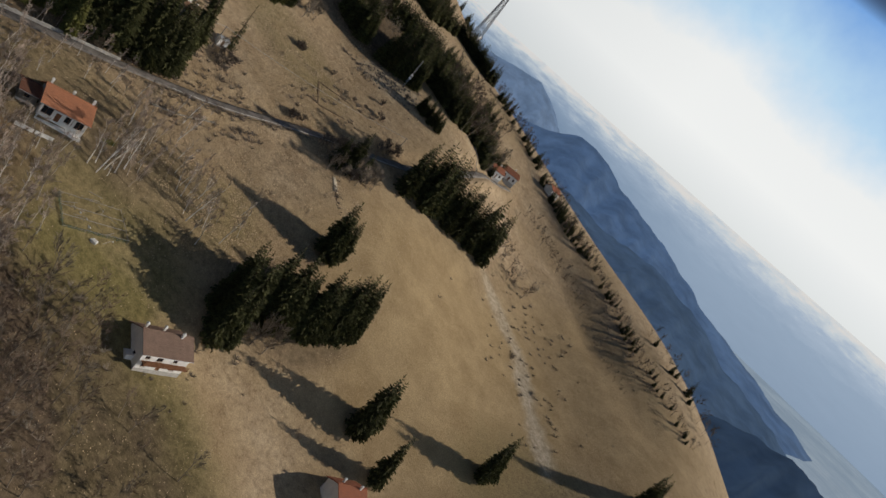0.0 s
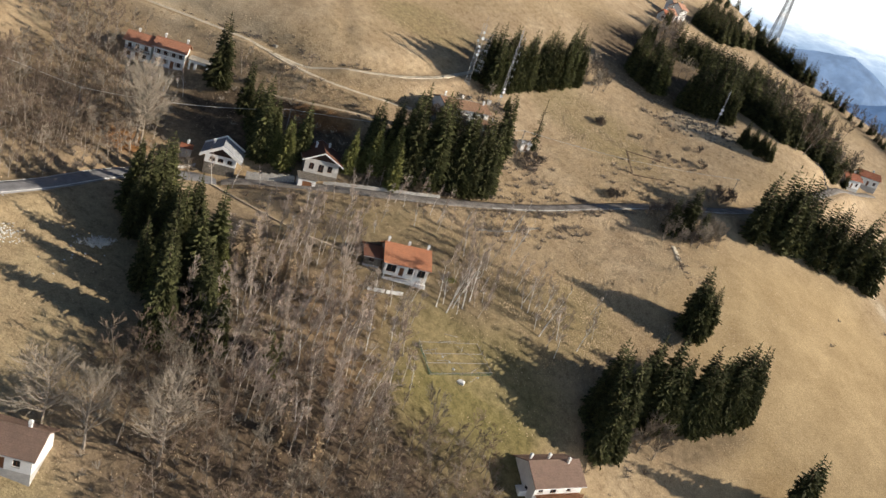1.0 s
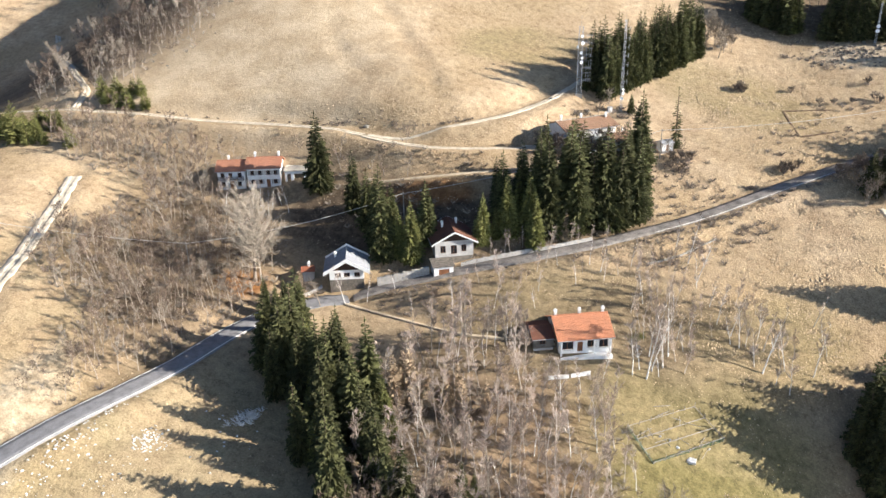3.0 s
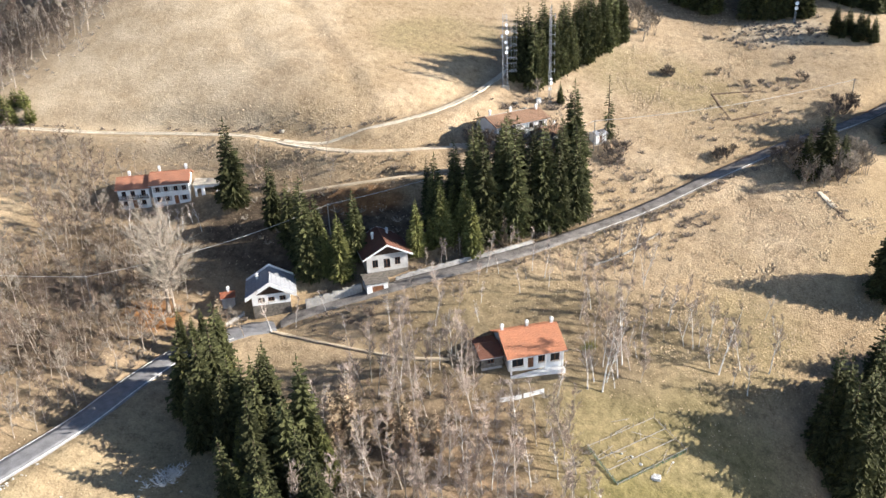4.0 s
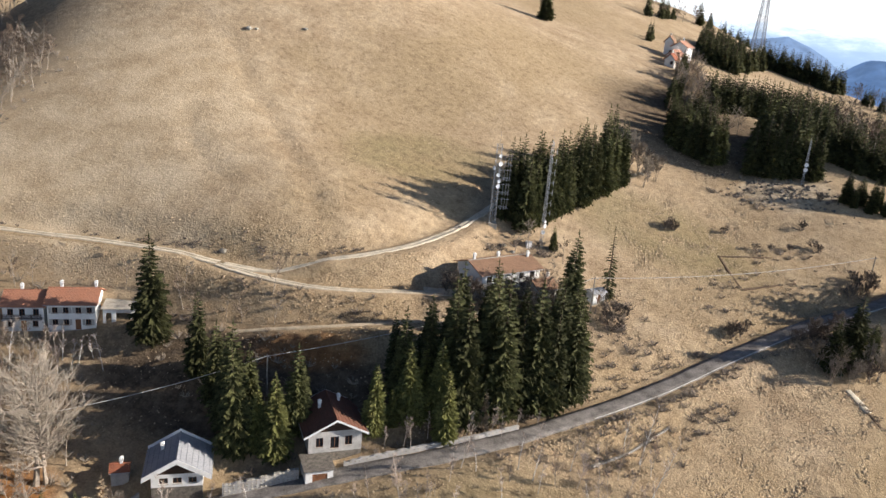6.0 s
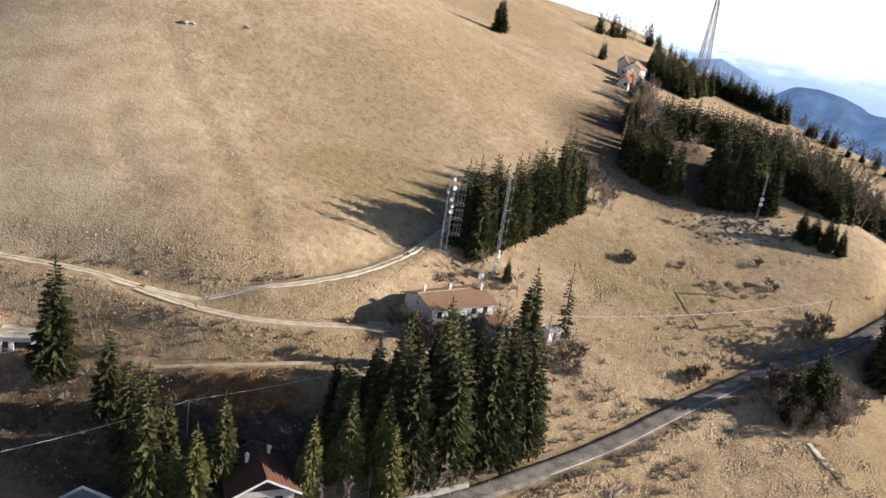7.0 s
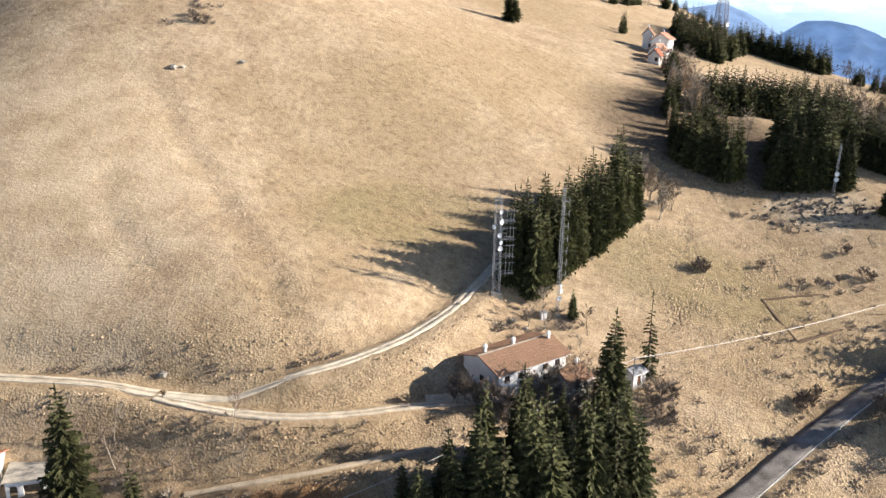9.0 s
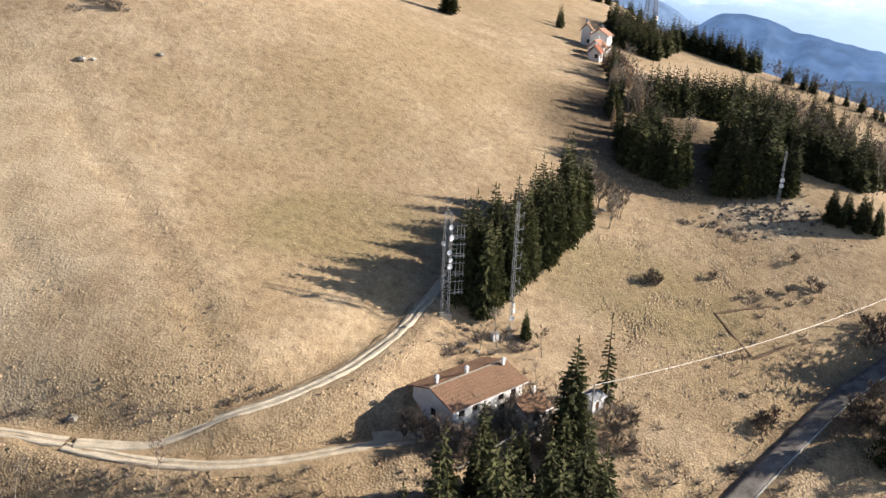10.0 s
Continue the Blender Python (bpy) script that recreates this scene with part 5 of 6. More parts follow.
def window(parent, m, x, z, w, h, thick, shutters=None, frame_mat=None):
    """A window in its opening: frame, pane, sill, and shutters if it has them."""
    f = Geo()
    b = 0.07
    for x0, z0, x1, z1 in ((x, z, x + b, z + h), (x + w - b, z, x + w, z + h), (x + b, z, x + w - b, z + b), (x + b, z + h - b, x + w - b, z + h), (x + w / 2 - b / 2, z + b, x + w / 2 + b / 2, z + h - b)):
        f.box(x0, 0.12, z0, x1, 0.20, z1)
    win = part("window", turned(f, m), frame_mat or BROWNWOOD, parent)
    p = Geo()
    p.box(x + b, 0.15, z + b, x + w - b, 0.17, z + h - b)
    part("pane", turned(p, m), DARK, win)
    s = Geo()
    s.box(x - 0.08, -0.10, z - 0.08, x + w + 0.08, 0.12, z - 0.003)
    part("sill", turned(s, m), STONE, win)
    if shutters:
        for x0 in (x - w / 2 - 0.03, x + w + 0.03):
            s = Geo()
            s.box(x0, -0.05, z, x0 + w / 2, -0.004, z + h)
            part("shutter", turned(s, m), shutters, win)


def door(parent, m, x, z, w, h, material):
    g = Geo()
    g.box(x, 0.10, z, x + w, 0.17, z + h)
    for k in range(1, 4):
        g.box(x + w * k / 4 - 0.02, 0.075, z + 0.05, x + w * k / 4 + 0.02, 0.10, z + h - 0.05)
    d = part("door", turned(g, m), material, parent)
    k = Geo()
    k.tube((x + w - 0.12, 0.02, z + h * 0.48), (x + w - 0.12, 0.10, z + h * 0.48), 0.035, 0.035, 6, True)
    part("handle", turned(k, m), METAL, d)


def chimney(parent, x, y, z, tall, wide=0.45, material=None):
    g = Geo()
    g.box(x - wide / 2, y - wide / 2, z - 0.8, x + wide / 2, y + wide / 2, z + tall)
    c = part("chimney", g, material or WHITE, parent)
    g = Geo()
    g.box(x - wide * 0.7, y - wide * 0.7, z + tall + 0.003, x + wide * 0.7, y + wide * 0.7, z + tall + 0.12)
    for dx in (-1, 1):
        for dy in (-1, 1):
            g.box(x + dx * wide * 0.45 - 0.06, y + dy * wide * 0.45 - 0.06, z + tall + 0.12, x + dx * wide * 0.45 + 0.06, y + dy * wide * 0.45 + 0.06, z + tall + 0.40)
    g.hull([(x - wide * 0.75, y - wide * 0.75, z + tall + 0.40), (x + wide * 0.75, y - wide * 0.75, z + tall + 0.40), (x + wide * 0.75, y + wide * 0.75, z + tall + 0.40), (x - wide * 0.75, y + wide * 0.75, z + tall + 0.40)],
           [(x - 0.1, y - 0.1, z + tall + 0.66), (x + 0.1, y - 0.1, z + tall + 0.66), (x + 0.1, y + 0.1, z + tall + 0.66), (x - 0.1, y + 0.1, z + tall + 0.66)])
    part("cap", g, material or WHITE, c)


def house(name, x, y, z, turn, length, width, tall, rise, wall_mat, roof_mat, label, category="house", over=0.6, front=(), back=(), left=(), right=(), doors=(), chimneys=(), shutters=None, fascia=None, upper=None, board=0.26, verge=None, ridge=None, base=None):
    """A gabled house: ridge along its own x, front towards its own -y. Openings are (x, z, width, height) along each wall; doors lie in the front."""
    ob = thing(name, pose(x, y, z, 0, 0, turn), label, category)
    th, hl, hw = 0.30, length / 2, width / 2
    frames = {"front": (pose(-hl, -hw, 0), length, 0), "back": (pose(hl, hw, 0, 0, 0, 180), length, 0),
              "left": (pose(-hl, hw - th, 0, 0, 0, -90), width - 2 * th, rise), "right": (pose(hl, -hw + th, 0, 0, 0, 90), width - 2 * th, rise)}
    for side, holes in (("front", front), ("back", back), ("left", left), ("right", right)):
        m, ln, gab = frames[side]
        g = Geo()
        wall_panel(g, ln, tall, th, [*holes, *(doors if side == "front" else ())], gab * (ln / width) if gab else 0)
        w = part("wall", turned(g, m), wall_mat, ob)
        for h in holes:
            window(w, m, *h, th, shutters)
        if side == "front":
            for h in doors:
                door(w, m, *h, BROWNWOOD)
        if gab and upper:
            g = Geo()
            g.hull([(0.05, -0.04, tall + 0.1), (ln - 0.05, -0.04, tall + 0.1), (ln / 2, -0.04, tall + gab - 0.05)][::-1], [(0.05, -0.004, tall + 0.1), (ln - 0.05, -0.004, tall + 0.1), (ln / 2, -0.004, tall + gab - 0.05)][::-1])
            part("gable_cladding", turned(g, m), upper, ob)
    g = Geo()
    g.box(-hl + 0.03, -hw + 0.03, -3.0, hl - 0.03, hw - 0.03, -0.004)
    part("foundation", g, base or GREYWALL, ob)
    slope, vg = rise / hw, over if verge is None else verge
    for sgn in (-1, 1):
        g = Geo()
        ye, ze = sgn * (hw + over), tall - slope * over
        lo = [(-hl - vg, 0, tall + rise + 0.02), (hl + vg, 0, tall + rise + 0.02), (hl + vg, ye, ze + 0.02), (-hl - vg, ye, ze + 0.02)]
        if sgn < 0:
            lo = lo[::-1]
        g.hull(lo[::-1], [(a, b, c + 0.20) for a, b, c in lo][::-1])
        r = part("roof", g, roof_mat, ob)
        e = Geo()
        e.tube((-hl - vg, ye + sgn * 0.06, ze + 0.05), (hl + vg, ye + sgn * 0.06, ze + 0.05), 0.07, 0.07, 6, True)
        part("gutter", e, METAL, r)
        # courses of tiles standing a little proud
        e = Geo()
        n = max(4, int(hw / 0.55))
        for k in range(n):
            s0 = (k + 0.5) / n
            yy, zz = ye * (1 - s0), ze + (tall + rise - ze) * s0 + 0.222
            e.box(-hl - vg, min(yy, yy + sgn * 0.10), zz - 0.03, hl + vg, max(yy, yy + sgn * 0.10), zz + 0.006)
        part("tile_course", e, roof_mat, r)
        if fascia:
            for xe in (-hl - vg - 0.04, hl + vg):
                e = Geo()
                e.hull([(xe, 0, tall + rise - 0.12), (xe + 0.04, 0, tall + rise - 0.12), (xe + 0.04, ye, ze - 0.12), (xe, ye, ze - 0.12)], [(xe, 0, tall + rise + board), (xe + 0.04, 0, tall + rise + board), (xe + 0.04, ye, ze + board), (xe, ye, ze + board)])
                part("bargeboard", e, fascia, r)
    g = Geo()
    g.tube((-hl - vg, 0, tall + rise + 0.20), (hl + vg, 0, tall + rise + 0.20), 0.13, 0.13, 8, True)
    part("ridge_cap", g, ridge or roof_mat, ob)
    for cx, cy, ct in chimneys:
        chimney(ob, cx, cy, tall + rise - slope * abs(cy) + 0.1, ct)
    return ob


def balcony(parent, x0, x1, y, z, depth, material, rail_mat):
    """A balcony along the front: deck, posts, rail and boards."""
    g = Geo()
    g.box(x0, y - depth, z - 0.15, x1, y - 0.003, z)
    b = part("balcony", g, material, parent)
    for zz in (0.35, 0.65, 0.95):
        g = Geo()
        g.box(x0, y - depth, z + zz - 0.06, x1, y - depth + 0.06, z + zz + 0.06)
        part("rail", g, rail_mat, b)
    n = max(2, int((x1 - x0) / 1.6))
    for k in range(n + 1):
        xx = x0 + 0.05 + (x1 - x0 - 0.1) * k / n
        g = Geo()
        g.box(xx - 0.05, y - depth + 0.06, z, xx + 0.05, y - depth + 0.16, z + 1.05)
        part("post", g, rail_mat, b)


# orange-roofed house with its porch, shed and white barrier
Z1 = -12.3
h = house("house", -47.9, 176.9, Z1 + 0.4, 30, 10.4, 9.0, 4.3, 2.3, WHITE, ORANGE, "white two-storey house with an orange clay-tiled roof", front=[(0.5, 1.5, 2.4, 1.9), (5.7, 1.7, 1.8, 1.6), (8.1, 1.5, 1.8, 1.9)],
          right=[(2.0, 1.0, 1.0, 1.2), (5.5, 1.0, 1.0, 1.2)], left=[(3.5, 1.0, 1.0, 1.2)], doors=[(3.7, 0.9, 1.1, 2.1)], over=0.95, verge=0.6, chimneys=[(-4.9, 0.3, 1.0), (4.8, 0.3, 0.9), (0.6, 2.2, 0.9)])
g = Geo()
g.box(-5.2, -6.0, -2.2, 5.3, -4.52, 0.35)
part("porch_base", g, WHITE, h, "white porch base of rough plaster")
for px in (-4.9, 1.8, 5.0):
    g = Geo()
    g.box(px - 0.16, -5.25, 0.353, px + 0.16, -4.93, 3.9)
    part("porch_pillar", g, WHITE, h)
# Dark walls and roof imitate the house's shadow on the shed.
house("shed", -54.9, 173.0, at(-57, 173.6) - 1.2, 30, 4.0, 7.0, 2.1, 0.9, DARKSTONE, DARKTILE, "low stone shed against the house, coloured dark for shade", "shed", 0.35, front=[(1.2, 0.8, 1.2, 1.0)])
for px, py, turn in ((-48.5, 164.6, 30), (-44.9, 167.2, 37)):
    ob = thing("barrier", pose(px, py, at(px, py) - 0.05, 0, 0, turn), "white panel barrier on posts below the house", "barrier", "white barriers below the house")
    for k in range(3):
        g = Geo()
        g.box(-2.0 + k * 1.34, -0.05, 0.25, -0.70 + k * 1.34, 0.05, 1.15)
        part("panel", g, WHITE, ob)
    for k in range(4):
        g = Geo()
        g.box(-2.05 + k * 1.34, 0.053, -0.3, -1.95 + k * 1.34, 0.16, 1.2)
        part("post", g, GREYWOOD, ob)

# brown-roofed house on the lower slope
Z2 = -36.2
h = house("house", 2.2, 159.6, Z2, 44, 12.2, 9.2, 4.6, 2.6, WHITE, BROWNTILE, "white house with a brown tiled roof and wooden balcony", front=[(1.0, 2.8, 1.2, 1.2), (4.0, 2.5, 1.6, 1.6), (8.2, 2.8, 1.2, 1.2), (1.2, 0.5, 1.2, 1.3), (8.4, 0.5, 1.6, 1.3)],
          left=[(2.0, 1.0, 1.0, 1.2), (5.6, 1.0, 1.0, 1.2)], doors=[(5.2, 0.0, 1.1, 2.1)], chimneys=[(-5.0, 1.6, 1.0), (-0.6, 1.2, 1.0), (3.4, -0.6, 0.9)])
balcony(h, -5.6, 5.8, -4.603, 2.35, 1.6, BROWNWOOD, BROWNWOOD)
g = Geo()
g.box(-8.0, -2.6, -1.5, -6.13, -0.6, 1.5)
part("outbuilding", g, WHITE, h, "small white lean-to")

# red-roofed house at the foot of the slope
house("house", 61.5, 171.5, at(61, 173) + 0.2, 35, 9, 8, 4.4, 2.2, WHITE, OLDRED, "white house with an old red tiled roof", front=[(1.0, 1.2, 1.1, 1.3), (6.0, 1.2, 1.1, 1.3)], doors=[(4.0, 0, 1.0, 2.1)], chimneys=[(-2.0, 1.6, 1.1), (2.5, -0.5, 0.9)])
house("house", -72.5, 90.5, at(-72, 91) + 0.3, 20, 9, 7, 3.2, 2.0, WHITE, BROWNTILE, "low white house under large bare trees", front=[(1.2, 0.9, 1.1, 1.2), (6.2, 0.9, 1.1, 1.2)], doors=[(4.0, 0, 1.0, 2.1)], chimneys=[(2.0, 0.4, 0.9)])

# row house of two parts with its garage
Z4 = 4.6
house("house", -138.9, 202.7, Z4, 26, 8.4, 7.4, 5.2, 1.7, WHITE, ROSETILE, "white two-storey row house with a bleached red tiled roof", over=0.5, front=[(0.8, 3.3, 1.0, 1.2), (2.7, 3.3, 1.0, 1.2), (4.9, 3.3, 1.0, 1.2), (6.8, 3.3, 1.0, 1.2), (0.8, 0.9, 1.0, 1.2), (2.7, 0.9, 1.0, 1.2), (6.6, 0.9, 1.0, 1.2)], doors=[(4.8, 0, 1.0, 2.1)], chimneys=[(-2.4, 0.4, 1.0), (3.7, 0.4, 1.0)], shutters=GREYWALL)
h = house("house", -146.6, 199.2, Z4 - 0.4, 26, 7.0, 7.0, 5.0, 1.7, WHITE, ROSETILE, "white house with a faded red tiled roof and balcony", over=0.5, front=[(0.8, 3.1, 1.0, 1.3), (2.8, 3.1, 1.0, 1.3), (5.2, 3.1, 1.0, 1.3), (0.8, 0.8, 1.0, 1.2), (5.0, 0.8, 1.0, 1.2)], doors=[(3.0, 0, 1.0, 2.1)], chimneys=[(-1.0, 0.5, 0.9)])
balcony(h, -3.4, 3.4, -3.503, 2.7, 1.3, GREYWALL, DARKWOOD)
ob = thing("garage", pose(-131.0, 206.0, 5.6, 0, 0, 26), "white flat-roofed garage with open dark bays", "garage")
g = Geo()
wall_panel(g, 6.4, 2.9, 0.25, [(0.5, 0, 1.0, 2.1), (2.3, 0.2, 2.6, 1.9)])
part("wall", turned(g, pose(-3.2, -2.5, 0)), WHITE, ob)
g = Geo()
g.box(-3.2, 2.25, -2, 3.2, 2.5, 2.9)
part("wall", g, WHITE, ob)
for sx in (-3.2, 2.95):
    g = Geo()
    g.box(sx, -2.247, -2, sx + 0.25, 2.247, 2.9)
    part("wall", g, WHITE, ob)
g = Geo()
g.box(-3.5, -2.9, 2.903, 3.5, 2.8, 3.12)
part("roof", g, STONE, ob)

# chalet with a white gable, and a smaller dark one
# Dark base stands in for the shaded scrub below the wall.
h = house("chalet", -102.2, 179.3, -5.6, 118, 8.0, 7.6, 2.2, 2.2, WHITE, GREYTILE, "chalet with a white gable and a broad grey roof", over=1.3, verge=0.6, left=[(0.9, 0.6, 1.3, 1.0), (2.9, 0.6, 1.3, 1.0), (5.2, 0.6, 1.2, 1.0)], front=[(3.0, 0.7, 1.1, 1.1)], chimneys=[(2.0, 2.6, 0.8)], fascia=WHITE, upper=DARKWOOD, board=0.75, base=DARKSTONE)
house("shed", -110.6, 176.2, at(-110, 176) + 0.1, 30, 2.6, 2.4, 2.1, 0.6, GREYWALL, OLDRED, "small shed with a red roof and white chimney", "shed", 0.25, chimneys=[(0.2, 0.1, 0.7)])
# Greyed walls, dark roof and dark base imitate the tree shade here.
h = house("chalet", -82.5, 193.5, -2.6, 123, 9.0, 8.8, 3.7, 2.3, GREYWALL, DARKTILE, "chalet with dark gable, its walls and roof toned for shade", over=0.9, left=[(0.9, 1.0, 1.2, 1.7), (3.3, 0.6, 1.4, 2.1), (5.7, 1.0, 1.2, 1.7)], front=[(3.0, 1.0, 1.0, 1.2)], chimneys=[(3.0, -1.8, 0.8), (1.0, 1.8, 1.0)], upper=DARKWOOD, fascia=WHITE, base=DARKSTONE)

# roadside garage and stone retaining walls
ob = thing("garage", pose(-81.2, 185.4, -5.7, 0, 0, 33), "small white roadside garage with a brown door", "garage")
g = Geo()
wall_panel(g, 4.4, 2.8, 0.3, [(1.1, 0, 2.4, 2.2)])
front = part("wall", turned(g, pose(-2.2, -1.6, 0)), WHITE, ob)
door(front, pose(-2.2, -1.6, 0), 1.1, 0, 2.4, 2.2, BROWNWOOD)
for sx in (-2.2, 1.9):
    g = Geo()
    g.box(sx, -1.297, -1, sx + 0.3, 3.2, 2.8)
    part("wall", g, WHITE, ob)
g = Geo()
g.box(-2.5, -1.9, 2.803, 2.5, 3.3, 3.0)
part("roof", g, DARKSTONE, ob)


def stone_wall(line, tall, thick, label, size=0.5):
    """A retaining wall: a core with stones laid against its face and along its top."""
    q = dense(line, size * 1.15)
    ob = thing("stone_wall", pose(0, 0, 0), label, "stone wall")
    core = Geo()
    for a, b in zip(q, q[1:]):
        d = (b - a) / np.hypot(*(b - a))
        n = np.array((-d[1], d[0])) * thick * 0.4
        za, zb = at(*a), at(*b)
        core.hull([(a[0] - n[0], a[1] - n[1], za - 0.6), (b[0] - n[0], b[1] - n[1], zb - 0.6), (b[0] + n[0], b[1] + n[1], zb - 0.6), (a[0] + n[0], a[1] + n[1], za - 0.6)],
                  [(a[0] - n[0], a[1] - n[1], za + tall - 0.1), (b[0] - n[0], b[1] - n[1], zb + tall - 0.1), (b[0] + n[0], b[1] + n[1], zb + tall - 0.1), (a[0] + n[0], a[1] + n[1], za + tall - 0.1)])
    part("core", core, GREYWALL, ob)
    rng = random.Random(7)
    shapes = []
    for k in range(6):
        s = Geo()
        s.lump((0, 0, 0), size * 0.62, thick * 0.55, size * 0.42, rng, 0.16)
        shapes.append(s.mesh("stone", STONE))
    courses = max(1, int(tall / (size * 0.75)))
    count = 0
    for i, (a, b) in enumerate(zip(q, q[1:])):
        ang = math.degrees(math.atan2(b[1] - a[1], b[0] - a[0]))
        for c in range(courses):
            if count >= 290:
                break
            s = new("stone", shapes[rng.randrange(6)])
            s.parent = ob
            mx, my = (a + b) / 2
            s.matrix_basis = pose(mx, my, at(mx, my) + (c + 0.5) * tall / courses, rng.uniform(-8, 8), rng.uniform(-8, 8), ang + rng.choice((0, 180)))
            count += 1
    return ob


stone_wall([(-94, 178.2), (-89.6, 180.6), (-83.4, 184.6)], 2.0, 0.7, "rough limestone retaining wall above the road", 0.6)
stone_wall([(-78, 188.6), (-70, 193.6), (-60, 200.2), (-52, 207)], 0.8, 0.6, "low pale dry-stone wall along the old road", 0.62)
stone_wall([(-110, 166.5), (-108.2, 171), (-106, 174.8)], 0.8, 0.5, "low dry-stone wall at the chalet", 0.55)
stone_wall([(-39, 204), (-33, 210.4), (-26, 220.5)], 0.35, 0.5, "low crumbling pale wall below the old road", 0.55)

# upper house below the masts, half hidden by trees
house("house", -64.3, 241.7, 12.8, 46, 15.0, 9.4, 4.2, 1.5, WHITE, TANTILE, "white house with a wide tan-brown tiled roof", over=0.7, ridge=STONE, front=[(1.2, 2.3, 1.2, 1.3), (4.0, 2.3, 1.2, 1.3), (9.6, 2.3, 1.2, 1.3), (12.4, 2.3, 1.2, 1.3), (1.2, 0.3, 1.2, 1.2), (9.8, 0.3, 1.6, 1.2)], right=[(2.0, 1.0, 1.2, 1.3), (6.0, 1.0, 1.2, 1.3)], left=[(4.0, 1.0, 1.2, 1.3)], doors=[(6.8, 0, 1.1, 2.1)], chimneys=[(-6.0, 0.9, 1.0), (-0.2, 0.4, 0.8), (6.8, -0.8, 0.8)])
house("house", -54.8, 241.4, 11.4, 46, 5.0, 5.0, 2.6, 1.3, WHITE, TANTILE, "low white annexe with a tan-brown roof", over=0.4, front=[(1.0, 0.9, 1.1, 1.2), (3.2, 0.9, 1.1, 1.2)], chimneys=[(1.8, 0.4, 0.8)])
house("shed", -43.5, 250.2, at(-43.5, 250) - 0.1, 46, 3.4, 2.6, 2.3, 0.5, WHITE, GREYTILE, "small white shed on the open slope", "shed", 0.25, right=[(0.6, 0.8, 0.8, 0.8)], doors=[(1.2, 0, 0.9, 2.0)])

# hamlet on the shoulder of the hill
for x, y, turn, ln, wd, tl, rf, lab in ((-27, 436, 70, 7.5, 6.5, 6.0, PINKTILE, "tall white house of the hamlet with a faded red roof"), (-32, 440, 75, 4, 3.6, 6.0, TANTILE, "narrow tower-like white house of the hamlet"), (-29.5, 422, 65, 6, 5, 3.6, PINKTILE, "low white house of the hamlet beside the wood"), (-31, 413, 70, 4.5, 4, 3.0, OLDRED, "small white outbuilding of the hamlet")):
    house("house", x, y, at(x, y) - 0.1, turn, ln, wd, tl, 2.0, WHITE, rf, lab, front=[(1.0, 1.0, 1.1, 1.3), (ln - 2.2, 1.0, 1.1, 1.3), (1.0, tl - 1.6, 1.1, 1.1), (ln - 2.2, tl - 1.6, 1.1, 1.1)], left=[(2.0, 1.0, 1.1, 1.3)], doors=[(ln / 2 - 0.5, 0, 1.0, 2.1)], chimneys=[(ln / 4, 0.4, 1.0)])
for x, y, turn, ln, lab in ((70, 380, 30, 8, "white house half hidden in the far wood"), (80, 398, 10, 9, "pale house at the bend of the far road"), (112, 436, 40, 8, "pale house among trees on the crest")):
    house("house", x, y, at(x, y), turn, ln, 6.5, 3.6, 1.9, WHITE, OLDRED, lab, front=[(1.0, 1.0, 1.1, 1.3), (ln - 2.2, 1.0, 1.1, 1.3)], doors=[(ln / 2 - 0.5, 0, 1.0, 2.1)], chimneys=[(1.5, 0.4, 0.9)])

# ---- lattice masts ----


def dish(parent, p, size, turn, name="dish_antenna"):
    g = Geo()
    n, rings = 10, 3
    m = pose(*p, 90, 0, turn)
    for i in range(rings + 1):
        r = size * i / rings
        g.v += [tuple(m @ Vector((r * math.cos(math.tau * k / n), r * math.sin(math.tau * k / n), 0.35 * size * (i / rings) ** 2))) for k in range(n)]
    g.f = [(i * n + k, i * n + (k + 1) % n, (i + 1) * n + (k + 1) % n, (i + 1) * n + k) for i in range(rings) for k in range(n)]
    b = len(g.v)
    g.v += [tuple(m @ Vector((size * math.cos(math.tau * k / n), size * math.sin(math.tau * k / n), 0.30 * size - 0.25))) for k in range(n)]
    g.f += [(rings * n + k, b + k, b + (k + 1) % n, rings * n + (k + 1) % n) for k in range(n)]
    part(name, g, WHITEMETAL, parent, "white antenna dish")


